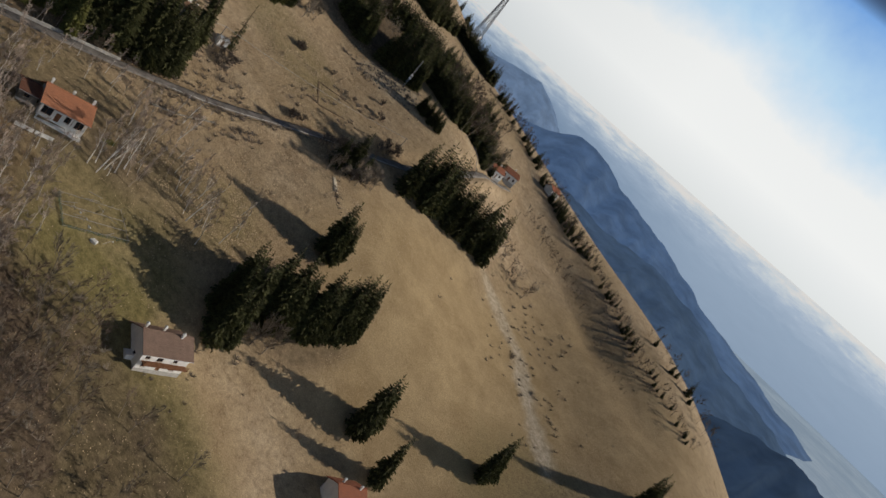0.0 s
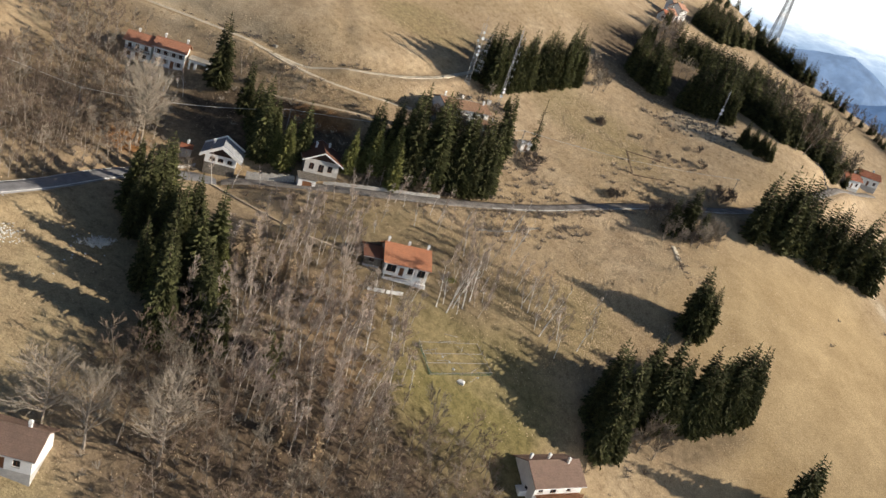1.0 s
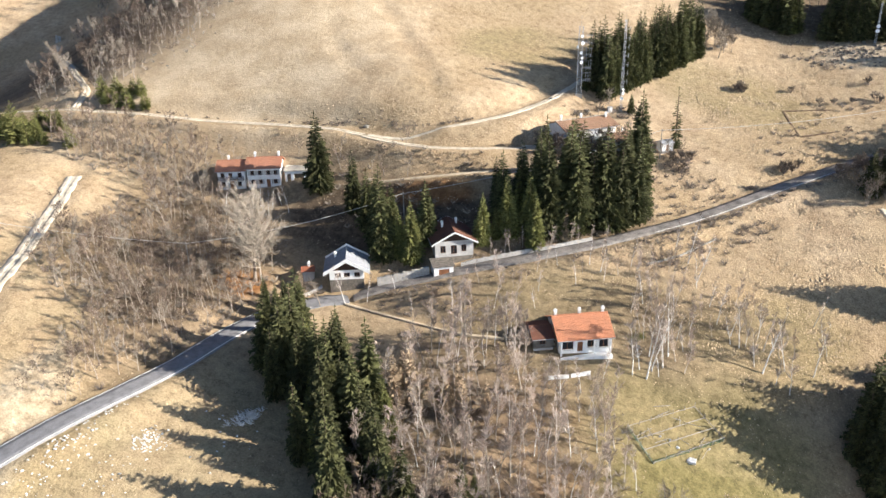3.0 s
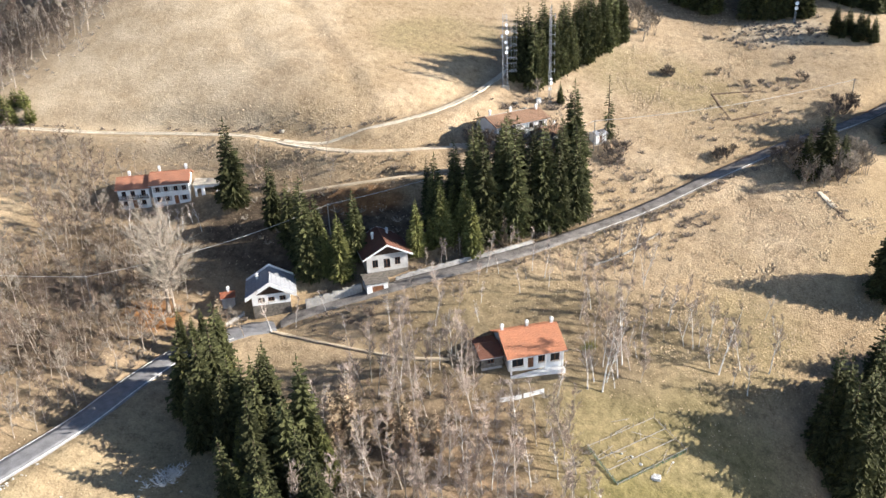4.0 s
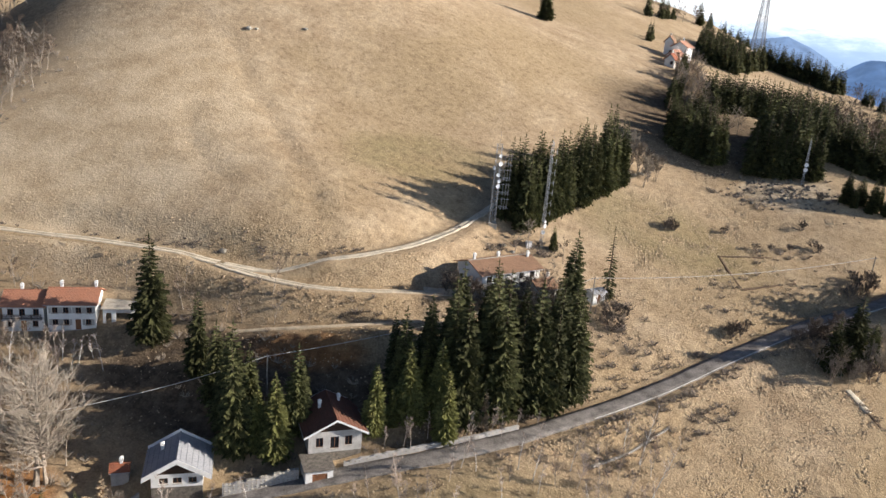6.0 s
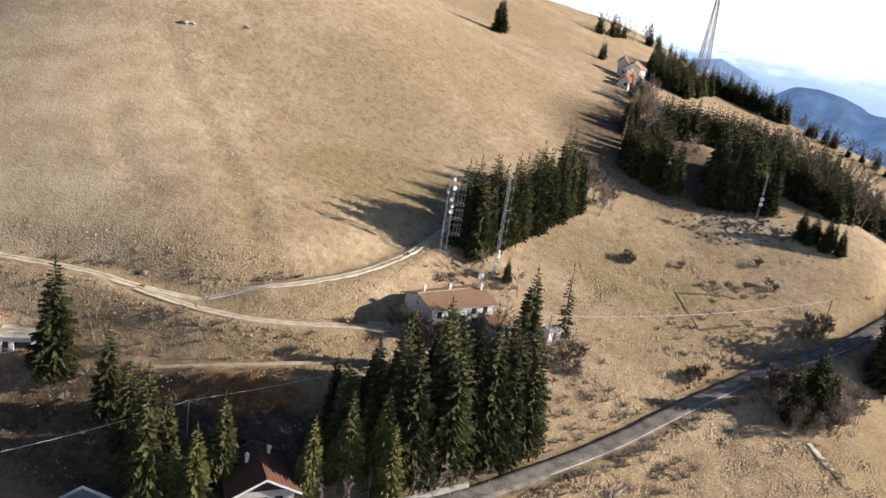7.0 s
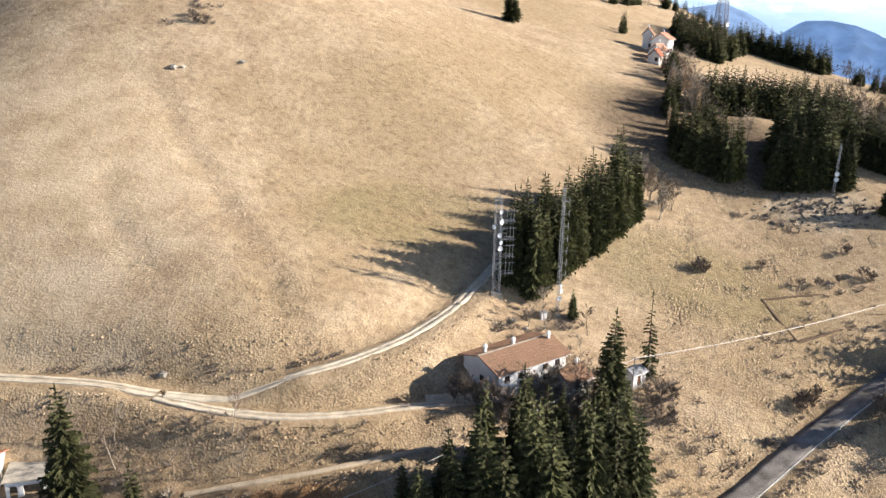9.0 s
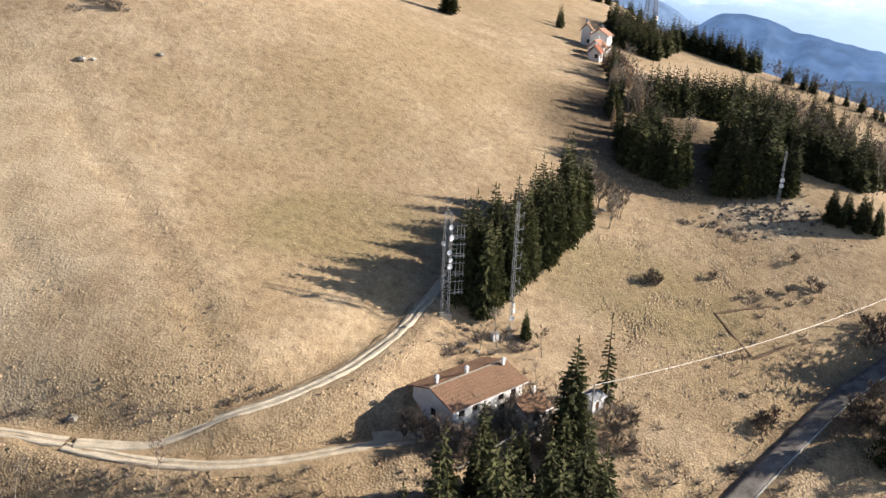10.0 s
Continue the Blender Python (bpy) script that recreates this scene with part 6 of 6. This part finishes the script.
def mast(name, x, y, z, turn, tall, base, top, bays, bar, label, antennas=(), whip=3.0, steel=None):
    """A square lattice mast: four legs, rings and crossed braces, with a whip on top and antennas up its side."""
    steel = steel or METAL
    ob = thing(name, pose(x, y, z, 0, 0, turn), label, "lattice mast")

    def corner(k, s):
        w = base + (top - base) * s
        return Vector(((w / 2) * (1 if k in (0, 3) else -1), (w / 2) * (1 if k in (0, 1) else -1), tall * s))

    for k in range(4):
        g = Geo()
        g.tube(corner(k, 0) - Vector((0, 0, 1.2)), corner(k, 1), bar * 1.3, bar, 5, True)
        part("leg", g, steel, ob)
    for b in range(bays):
        s0, s1 = b / bays, (b + 1) / bays
        for k in range(4):
            for p, q in ((corner(k, s0), corner((k + 1) % 4, s1)), (corner((k + 1) % 4, s0), corner(k, s1)), (corner(k, s1), corner((k + 1) % 4, s1))):
                g = Geo()
                g.tube(p, q, bar * 0.6, bar * 0.6, 4)
                part("brace", g, steel, ob)
    g = Geo()
    g.tube((0, 0, tall - 0.5), (0, 0, tall + whip), bar * 0.8, bar * 0.4, 5, True)
    part("whip_antenna", g, METAL, ob)
    for s, a, size in antennas:
        r = base + (top - base) * s
        dish(ob, (r * 0.75 * math.cos(radians(a)), r * 0.75 * math.sin(radians(a)), tall * s), size, a + 90)
    g = Geo()
    g.box(-base * 0.8, -base * 0.8, -1.5, base * 0.8, base * 0.8, 0.05)
    part("footing", g, STONE, ob)
    return ob


m1 = mast("radio_mast", -69.7, 258.8, at(-69.7, 258.8), 20, 18.6, 1.3, 1.1, 12, 0.03, "slim grey lattice radio mast with white dishes", [(0.76, -60, 0.55), (0.62, -80, 0.45), (0.70, 200, 0.45), (0.48, -70, 0.5), (0.54, -60, 0.4), (0.86, -70, 0.4)])
for k in range(4):
    zz = k * 3.4
    bars = [((1.0, sgn * 0.5, 4 + zz), (3.0, sgn * 0.5, 4 + zz)) for sgn in (-1, 1)] + [((3.0, -0.5, 4 + zz), (3.0, 0.5, 4 + zz))]
    bars += [((xx, 0, 3.2 + zz), (xx, 0, 6.2 + zz)) for xx in (1.7, 2.4, 3.0)] + [((0.6, 0, h0 + zz), (3.4, 0, h0 + zz)) for h0 in (3.6, 5.8)]
    for a, b in bars:
        g = Geo()
        g.tube(a, b, 0.035, 0.035, 4)
        part("antenna_bar", g, METAL, m1)
m2 = mast("radio_mast", -57.9, 260.8, at(-57.9, 260.8), 35, 25.0, 0.6, 0.45, 9, 0.018, "tall slender lattice radio mast with dipole antennas", [(0.20, -60, 0.5), (0.14, -100, 0.45), (0.24, -60, 0.35)], 4.0)
for k in range(7):
    zz = 8.0 + k * 2.4
    g = Geo()
    g.tube((0.3, 0, zz), (1.3, 0, zz), 0.04, 0.04, 4)
    part("boom", g, METAL, m2)
    g = Geo()
    g.tube((1.3, 0, zz - 0.7), (1.3, 0, zz + 0.7), 0.04, 0.04, 4)
    part("dipole_antenna", g, METAL, m2)
mast("radio_mast", 9, 328.6, at(9, 328.6), 10, 13.0, 0.5, 0.35, 8, 0.022, "thin lattice mast with two dishes beside a wood", [(0.33, -90, 0.6), (0.44, -90, 0.6)], 1.5)
t = mast("lattice_tower", 33, 690, at(33, 690) - 1.0, 12, 60.0, 8.0, 2.0, 16, 0.26, "tall grey lattice broadcasting tower on the crest", [(0.12, -90, 1.8), (0.16, -60, 1.6), (0.10, -120, 1.6)], 4.0, STEEL)
ob = thing("equipment_hut", pose(-60.5, 258.6, at(-60.5, 258.6), 0, 0, 30), "small white equipment cabin at the mast's foot", "cabin")
g = Geo()
g.box(-0.6, -0.5, -0.5, 0.6, 0.5, 1.2)
part("body", g, WHITE, ob)
g = Geo()
g.box(-0.7, -0.6, 1.203, 0.7, 0.6, 1.3)
part("roof", g, METAL, ob)

# ---- fenced plot, poles, cables ----
ob = thing("netted_plot", pose(-27, 163, 0, 0, 0, 0), "collapsed green-netted vegetable plot with wooden rails", "vegetable plot")
corners = [(-34.5, 161.5), (-29.0, 157.6), (-18.0, 169.5), (-24.0, 173.0)]
for k, (a, b) in enumerate(zip(corners, corners[1:] + corners[:1])):
    n = 6
    for i in range(n):
        s = i / n
        px, py = a[0] + (b[0] - a[0]) * s, a[1] + (b[1] - a[1]) * s
        g = Geo()
        g.tube((px + 27, py - 163, at(px, py) - 0.3), (px + 27 + 0.1, py - 163, at(px, py) + 1.1), 0.05, 0.05, 5, True)
        part("post", g, GREYWOOD, ob)
    g = Geo()
    g.tube((a[0] + 27, a[1] - 163, at(*a) + (0.9, 0.3, 0.7, 0.2)[k]), (b[0] + 27, b[1] - 163, at(*b) + (0.4, 0.9, 0.2, 0.6)[k]), 0.06, 0.06, 5, True)
    part("rail", g, GREYWOOD, ob)
    if k < 2:
        g = Geo()
        for i in range(8):
            s0, s1 = i / 8, (i + 1) / 8
            p0, p1 = Vector((a[0] + (b[0] - a[0]) * s0, a[1] + (b[1] - a[1]) * s0, 0)), Vector((a[0] + (b[0] - a[0]) * s1, a[1] + (b[1] - a[1]) * s1, 0))
            for v in range(4):
                z0, z1 = at(p0.x, p0.y) + 0.08 + 0.2 * v, at(p1.x, p1.y) + 0.08 + 0.2 * v
                g.tube((p0.x + 27, p0.y - 163, z0), (p1.x + 27, p1.y - 163, z1), 0.035, 0.035, 3)
        part("netting", g, NET, ob)
for s in (0.35, 0.65):
    ax, ay, bx, by = -34.5 + 5.5 * s, 161.5 - 3.9 * s, -24 + 6 * s, 173 - 3.5 * s
    g = Geo()
    g.tube((ax + 27, ay - 163, at(ax, ay) + 0.35), (bx + 27, by - 163, at(bx, by) + 0.3), 0.08, 0.08, 5, True)
    part("bed_edge", g, GREYWOOD, ob)
rng = random.Random(31)
for k in range(16):
    px, py, a = rng.uniform(-32, -20), rng.uniform(161, 170), rng.uniform(0, math.tau)
    ln = rng.uniform(0.8, 2.2)
    g = Geo()
    g.tube((px + 27 - ln * math.cos(a), py - 163 - ln * math.sin(a), at(px, py) + rng.uniform(0.1, 0.5)), (px + 27 + ln * math.cos(a), py - 163 + ln * math.sin(a), at(px, py) + rng.uniform(0.2, 1.0)), 0.06, 0.05, 5, True)
    part("fallen_pole", g, GREYWOOD, ob)
for k in range(5):
    px, py, sz = rng.uniform(-30, -20), rng.uniform(160, 168), rng.uniform(0.2, 0.45)
    g = Geo()
    g.lump((px + 27, py - 163, at(px, py) + 0.1), sz, sz * 0.7, 0.22, rng, 0.3)
    part("plastic_scrap", g, WHITE, ob, "torn white plastic scrap")
ob = thing("tarpaulin", pose(-22.8, 162.2, at(-22.8, 162.2)), "crumpled white sheet lying on the grass", "sheet")
g = Geo()
rng = random.Random(3)
for a in range(4):
    for b in range(3):
        zz = [[0.25 + 0.25 * rng.random() for _ in range(2)] for _ in range(2)]
        x0, y0 = -0.8 + a * 0.4, -0.6 + b * 0.4
        g.hull([(x0, y0, -0.2), (x0 + 0.38, y0, -0.2), (x0 + 0.38, y0 + 0.38, -0.2), (x0, y0 + 0.38, -0.2)], [(x0, y0, zz[0][0]), (x0 + 0.38, y0, zz[0][1]), (x0 + 0.38, y0 + 0.38, zz[1][1]), (x0, y0 + 0.38, zz[1][0])])
part("sheet", g, WHITE, ob)


ob = thing("log", pose(-37.8, 180.5, at(-37.8, 180.5) + 0.12, 0, 0, -40), "pale peeled log lying on the grass by the house", "log")
g = Geo()
g.tube((-2.6, 0, 0.05), (2.6, 0, -0.12), 0.16, 0.11, 8, True)
part("trunk", g, GREYWOOD, ob)


def pole(x, y, tall, label):
    ob = thing("utility_pole", pose(x, y, at(x, y)), label, "utility pole", "poles of the power line")
    g = Geo()
    g.tube((0, 0, -1), (0, 0, tall), 0.16, 0.11, 7, True)
    part("post", g, GREYWOOD, ob)
    g = Geo()
    g.box(-0.7, -0.06, tall - 0.5, 0.7, 0.06, tall - 0.38)
    part("crossarm", g, GREYWOOD, ob)
    return Vector((x, y, at(x, y) + tall - 0.3))


def cable(a, b, sag, r=0.05):
    g, n = Geo(), 16
    side = (b - a).cross(Vector((0, 0, 1))).normalized()
    for k in range(n + 1):
        p = a.lerp(b, k / n) - Vector((0, 0, sag * 4 * (k / n) * (1 - k / n)))
        g.v += [tuple(p + r * side), tuple(p + Vector((0, 0, r))), tuple(p - r * side), tuple(p - Vector((0, 0, r)))]
    g.f = [(4 * k + c, 4 * k + (c + 1) % 4, 4 * k + 4 + (c + 1) % 4, 4 * k + 4 + c) for k in range(n) for c in range(4)]
    ob = new("cable", g.mesh("cable", PALEWIRE))
    tagged(ob, "thin pale overhead cable between wooden poles", "cable", "cables of the power line")


PALEWIRE = plain("weathered_aluminium_wire", (0.6, 0.58, 0.54), 0.5, 0.2, vary=0.1, relief=0)
heads = [pole(x, y, 8.0, "weathered wooden pole of the power line") for x, y in ((-196, 138), (-133, 163), (-96, 197), (-44, 246), (22, 291))]
for a, b in zip(heads, heads[1:]):
    cable(a, b, 1.6)

def guard_rail(line):
    """A steel guard rail: posts with a beam of two ribs."""
    q = dense(line, 2.0)
    ob = thing("guard_rail", pose(0, 0, 0), "grey steel guard rail on the outside of the road bend", "guard rail")
    z = height(q[:, 0], q[:, 1], False)
    for (x, y), h in zip(q, z):
        g = Geo()
        g.box(x - 0.06, y - 0.06, h - 0.4, x + 0.06, y + 0.06, h + 0.75)
        part("post", g, STEEL, ob)
    for (a, ha), (b, hb) in zip(zip(q, z), zip(q[1:], z[1:])):
        g = Geo()
        for up in (0.5, 0.68):
            g.tube((a[0] - 0.12, a[1], ha + up), (b[0] - 0.12, b[1], hb + up), 0.08, 0.08, 5)
        part("beam", g, STEEL, ob)


guard_rail([(52, 358), (55.5, 356), (57.5, 352), (58, 345), (57, 337)])

DITCH = plain("dark_turned_earth", (0.14, 0.095, 0.06), 0.95, vary=0.4, scale=0.8, relief=0.05)
for line in ([(-15.4, 284), (-13, 278.5), (-10.2, 272.8)], [(-10.2, 272.8), (-3, 278), (4, 283)], [(-15.4, 284), (-8, 288), (-1, 291)]):
    strip("ditch", line, 0.35, DITCH, 0.1, "narrow dug ditch round a plot on the slope", category="ditch")

strip("culvert", [(9.8, 246.2), (11.6, 243.4), (13.4, 240.4)], 0.7, GRAVEL, 0.08, "short strip of pale bare gravel in the meadow", category="water channel")
strip("ditch", [(12.6, 241.6), (14.4, 239), (16, 236.5)], 0.3, DITCH, 0.02, "dark damp ditch running down the meadow", category="ditch")
strip("yard", [(-78, 231.5), (-70, 234.5), (-63, 238), (-57, 241)], 1.7, GRAVEL, 0.04, "pale gravel yard before the upper house", category="yard")

# ---- loose stones, bushes and grass ----
rng = random.Random(11)
ob = thing("rubble", pose(4, 322, 0), "heap of grey rubble on the knoll", "rubble heap", kind="stuff")
g = Geo()
for k in range(170):
    x, y = rng.gauss(4, 8), rng.gauss(322, 4)
    s = rng.uniform(0.2, 0.7)
    g.lump((x - 4, y - 322, at(x, y) + 0.1 * s), s, s * rng.uniform(0.6, 1), s * 0.7, rng)
part("stones", g, DARKSTONE, ob)
for x, y, s in ((-154, 299, 1.1), (-152, 300, 0.7), (-140, 308, 0.8), (-119.5, 223.6, 0.9), (-37, 309, 0.9), (-39, 307, 0.7), (-66, 254.5, 0.8), (-63.5, 254, 0.6), (-35, 312, 0.6), (-76, 253, 0.5)):
    ob = thing("boulder", pose(x, y, at(x, y)), "pale limestone boulder in the dry grass", "boulder", "boulders on the pasture")
    g = Geo()
    g.lump((0, 0, 0.2 * s), s, s * 0.8, s * 0.6, rng)
    part("rock", g, STONE, ob)
ob = thing("bushes", pose(0, 0, 0), "scattered leafless bushes on the pasture", "bushes", kind="stuff")
g = Geo()
spots = [(rng.gauss(112, 17), rng.gauss(272, 20), rng.uniform(0.8, 1.5)) for _ in range(80)]
spots += [(-28, 288.5, 2.0), (-27, 288, 1.8), (-28.5, 289.5, 1.6), (-30, 287, 1.4), (-14, 295, 1.3), (10, 298, 1.6), (7, 306, 1.4), (13, 321, 1.6), (15, 320, 1.4), (17, 322, 1.2), (-156, 317, 1.8), (-154, 317, 1.6), (-158, 318, 1.5), (-152, 318, 1.3), (-33, 317, 1.0), (-35, 313, 0.7), (130, 252, 1.6), (7, 320, 1.6)]
for a, b, n, w in (((-200, 208.5), (-131, 222), 120, 0.8), ((-131, 222.5), (-101, 227.5), 64, 0.7), ((-101, 228), (-90, 234), 26, 0.8), ((-107, 171.5), (-95, 178), 46, 0.9), ((-100, 174.2), (-94, 178), 16, 0.5), ((-86, 188), (-76, 194), 24, 0.8), ((-50, 236), (-36, 252), 40, 2.5), ((-68, 250), (-52, 262), 50, 2.2), ((-90, 176), (-62, 176), 60, 3.0), ((150, 372), (176, 318), 120, 6.0), ((-41, 209), (-20, 232), 60, 1.6), ((-38, 204), (-16, 228), 60, 1.8), ((-20, 236), (-2, 256), 50, 1.8), ((-42, 221), (-14, 250), 40, 1.3), ((-38, 248), (-37, 240), 26, 1.6), ((-66, 236), (-52, 250), 50, 2.2), ((10, 246), (18, 234), 24, 0.9), ((-112, 158), (-104, 170), 40, 1.8), ((-95, 186), (-84, 196), 40, 3.0), ((-16, 322), (18, 326), 24, 4.0), ((-20, 315), (-2, 313), 24, 1.2), ((-8, 289), (12, 296), 14, 1.4), ((-118, 209), (-85, 217), 40, 3.0), ((-85, 180), (-20, 236), 120, 3.5), ((-124, 112), (-118, 160), 60, 3.0), ((-40, 243), (-36, 228), 20, 4.0), ((-20, 265), (6, 285), 30, 4), ((-50, 215), (-28, 246), 24, 4), ((60, 330), (130, 300), 60, 12), ((-165, 320), (-150, 330), 16, 4), ((10, 150), (30, 215), 40, 6)):
    for k in range(n):
        s = rng.random()
        spots.append((a[0] + (b[0] - a[0]) * s + rng.gauss(0, w), a[1] + (b[1] - a[1]) * s + rng.gauss(0, w), rng.uniform(0.5, 1.0) if w < 1.0 else rng.uniform(0.6, 1.7)))
zs = height([p[0] for p in spots], [p[1] for p in spots], False)
for (x, y, s), z in zip(spots, zs):
    if not any(np.hypot(q[:, 0] - x, q[:, 1] - y).min() < half + 0.8 for half, q, _ in BEDS):
        shrub_geo(g, (x, y, z - 0.1), s, rng)
part("twigs", g, DARKTWIG, ob)
ob = thing("dry_scrub", pose(0, 0, 0), "clumps of tall dry straw-coloured grass on the banks", "tall grass", kind="stuff")
g = Geo()
spots = []
for cx, cy, rx, ry, turn, n, s0, s1 in ((-101, 215, 20, 3.6, 14, 300, 0.45, 0.95), (-165, 207, 32, 4, 12, 160, 0.4, 0.9), (-85, 226, 16, 4, 35, 120, 0.35, 0.7), (-22, 250, 26, 34, 0, 420, 0.3, 0.6), (-10, 215, 26, 18, 40, 260, 0.3, 0.6), (-32, 214, 16, 3, 48, 110, 0.4, 0.8)):
    c, q = math.cos(radians(turn)), math.sin(radians(turn))
    while n:
        u, v = rng.uniform(-1, 1), rng.uniform(-1, 1)
        if u * u + v * v < 1:
            spots.append((cx + c * u * rx - q * v * ry, cy + q * u * rx + c * v * ry, rng.uniform(s0, s1)))
            n -= 1
zs = height([p[0] for p in spots], [p[1] for p in spots], False)
for (x, y, s), z in zip(spots, zs):
    if not any(np.hypot(q[:, 0] - x, q[:, 1] - y).min() < half + 0.9 for half, q, _ in BEDS):
        shrub_geo(g, (x, y, z - 0.1), s, rng, 13)
part("blades", g, TUFT, ob)
ob = thing("meadow_stones", pose(0, 0, 0), "small pale limestones strewn on the lower meadow", "stones", kind="stuff")
g = Geo()
for cx, cy, rx, ry, n in ((-117, 112, 1.6, 9, 230), (-107.5, 119.5, 1.2, 1.4, 110), (-106, 98, 2.2, 1.8, 70), (-108, 110, 3, 5, 40), (-98, 100, 2.5, 3, 40), (-96, 128, 3, 4, 16)):
    for k in range(n):
        x, y = rng.gauss(cx, rx), rng.gauss(cy, ry)
        s = rng.uniform(0.10, 0.30)
        if any(np.hypot(q[:, 0] - x, q[:, 1] - y).min() < half + 0.8 for half, q, _ in BEDS):
            continue
        g.lump((x, y, at(x, y) + 0.04), s, s * rng.uniform(0.5, 1), s * 0.4, rng, 0.4)
part("stones", g, KERBSTONE, ob)
ob = thing("bush", pose(-96.7, 132.6, at(-96.7, 132.6)), "pale grey leafless bush in the shade of the spruces", "bush")
g = Geo()
for k in range(14):
    shrub_geo(g, (rng.gauss(0, 1.5), rng.gauss(0, 1.5), -0.2), rng.uniform(1.0, 2.0), rng, 20)
part("twig_crown", g, BIRCHBARK, ob)
ob = thing("bush", pose(-37, 181.8, at(-37, 181.8)), "small yellow-green bush beside the house", "bush")
g = Geo()
for k in range(10):
    shrub_geo(g, (rng.gauss(0, 0.7), rng.gauss(0, 0.7), -0.1), rng.uniform(0.8, 1.3), rng, 22)
part("twig_crown", g, OLIVE, ob)
ob = thing("undergrowth", pose(0, 0, 0), "tangled leafless undergrowth in the bare woods", "undergrowth", kind="stuff")
g = Geo()
spots = []
for cx, cy, rx, ry, n in ((-52, 146, 22, 27, 260), (-38, 112, 40, 28, 330), (-140, 166, 25, 29, 400), (-172, 196, 32, 13, 160), (-215, 245, 30, 40, 220), (-100, 200, 20, 8, 60), (-14, 138, 14, 16, 60)):
    while n:
        u, v = rng.uniform(-1, 1), rng.uniform(-1, 1)
        if u * u + v * v < 1:
            spots.append((cx + u * rx, cy + v * ry, rng.uniform(0.6, 2.0)))
            n -= 1
zs = height([p[0] for p in spots], [p[1] for p in spots], False)
for (x, y, s), z in zip(spots, zs):
    if not any(np.hypot(q[:, 0] - x, q[:, 1] - y).min() < half + 1.0 for half, q, _ in BEDS):
        shrub_geo(g, (x, y, z - 0.1), s, rng, 16)
part("twigs", g, PALETWIG, ob)


def build_grass():
    """Tussocks of dry grass: low ragged mounds with a leaning tip, thickest where the pasture is coarse."""
    rng = np.random.default_rng(5)
    n0, n1 = 42000, 60000
    x = np.r_[rng.uniform(-205, 60, n0), rng.uniform(-70, 45, n1)]
    y = np.r_[rng.uniform(88, 345, n0), rng.uniform(185, 335, n1)]
    n = n0 + n1
    wild = tussocky(x, y)
    keep = (np.arange(n) < n0) | (rng.uniform(0, 1, n) < 0.15 + 0.85 * wild)
    keep &= np.array([noise.noise(Vector((a * 0.05, b * 0.05, 7.0))) > -0.3 for a, b in zip(x, y)])
    for half, q, _ in BEDS:
        for lot in np.array_split(np.arange(n), 24):
            keep[lot] &= ((x[lot, None] - q[None, :, 0]) ** 2 + (y[lot, None] - q[None, :, 1]) ** 2).min(1) > (half + 1.0) ** 2
    for cx, cy, r in HOMES:
        keep &= (x - cx) ** 2 + (y - cy) ** 2 > (r * 0.6) ** 2
    x, y, wild = x[keep], y[keep], wild[keep]
    z = height(x, y, False)
    n = len(x)
    s = rng.uniform(0.09, 0.22, n) * (1 + 0.5 * wild)
    turn = rng.uniform(0, math.tau, n)
    rim = []
    for k in range(4):
        a = turn + k * math.tau / 4 + rng.uniform(-0.3, 0.3, n)
        r = s * rng.uniform(0.7, 1.3, n)
        rim.append(np.stack([x + r * np.cos(a), y + r * np.sin(a), z - 0.08 - 0.08 * wild], -1))
    tip = np.stack([x + rng.normal(0, 0.3, n) * s, y + rng.normal(0, 0.3, n) * s, z + s * rng.uniform(0.4, 0.7, n)], -1)
    co = np.concatenate([*rim, tip]).astype(np.float32)
    i = np.arange(n)
    idx = np.concatenate([np.stack([i + k * n, i + ((k + 1) % 4) * n, i + 4 * n], -1) for k in range(4)])
    me = bpy.data.meshes.new("tussocks")
    me.vertices.add(len(co))
    me.vertices.foreach_set("co", co.ravel())
    me.loops.add(idx.size)
    me.loops.foreach_set("vertex_index", idx.ravel().astype(np.int32))
    me.polygons.add(len(idx))
    me.polygons.foreach_set("loop_start", (np.arange(len(idx)) * 3).astype(np.int32))
    me.update(calc_edges=True)
    me.materials.append(TUFT)
    tagged(new("grass_tussocks", me), "dry straw-coloured grass tussocks", "grass", kind="stuff")


build_grass()
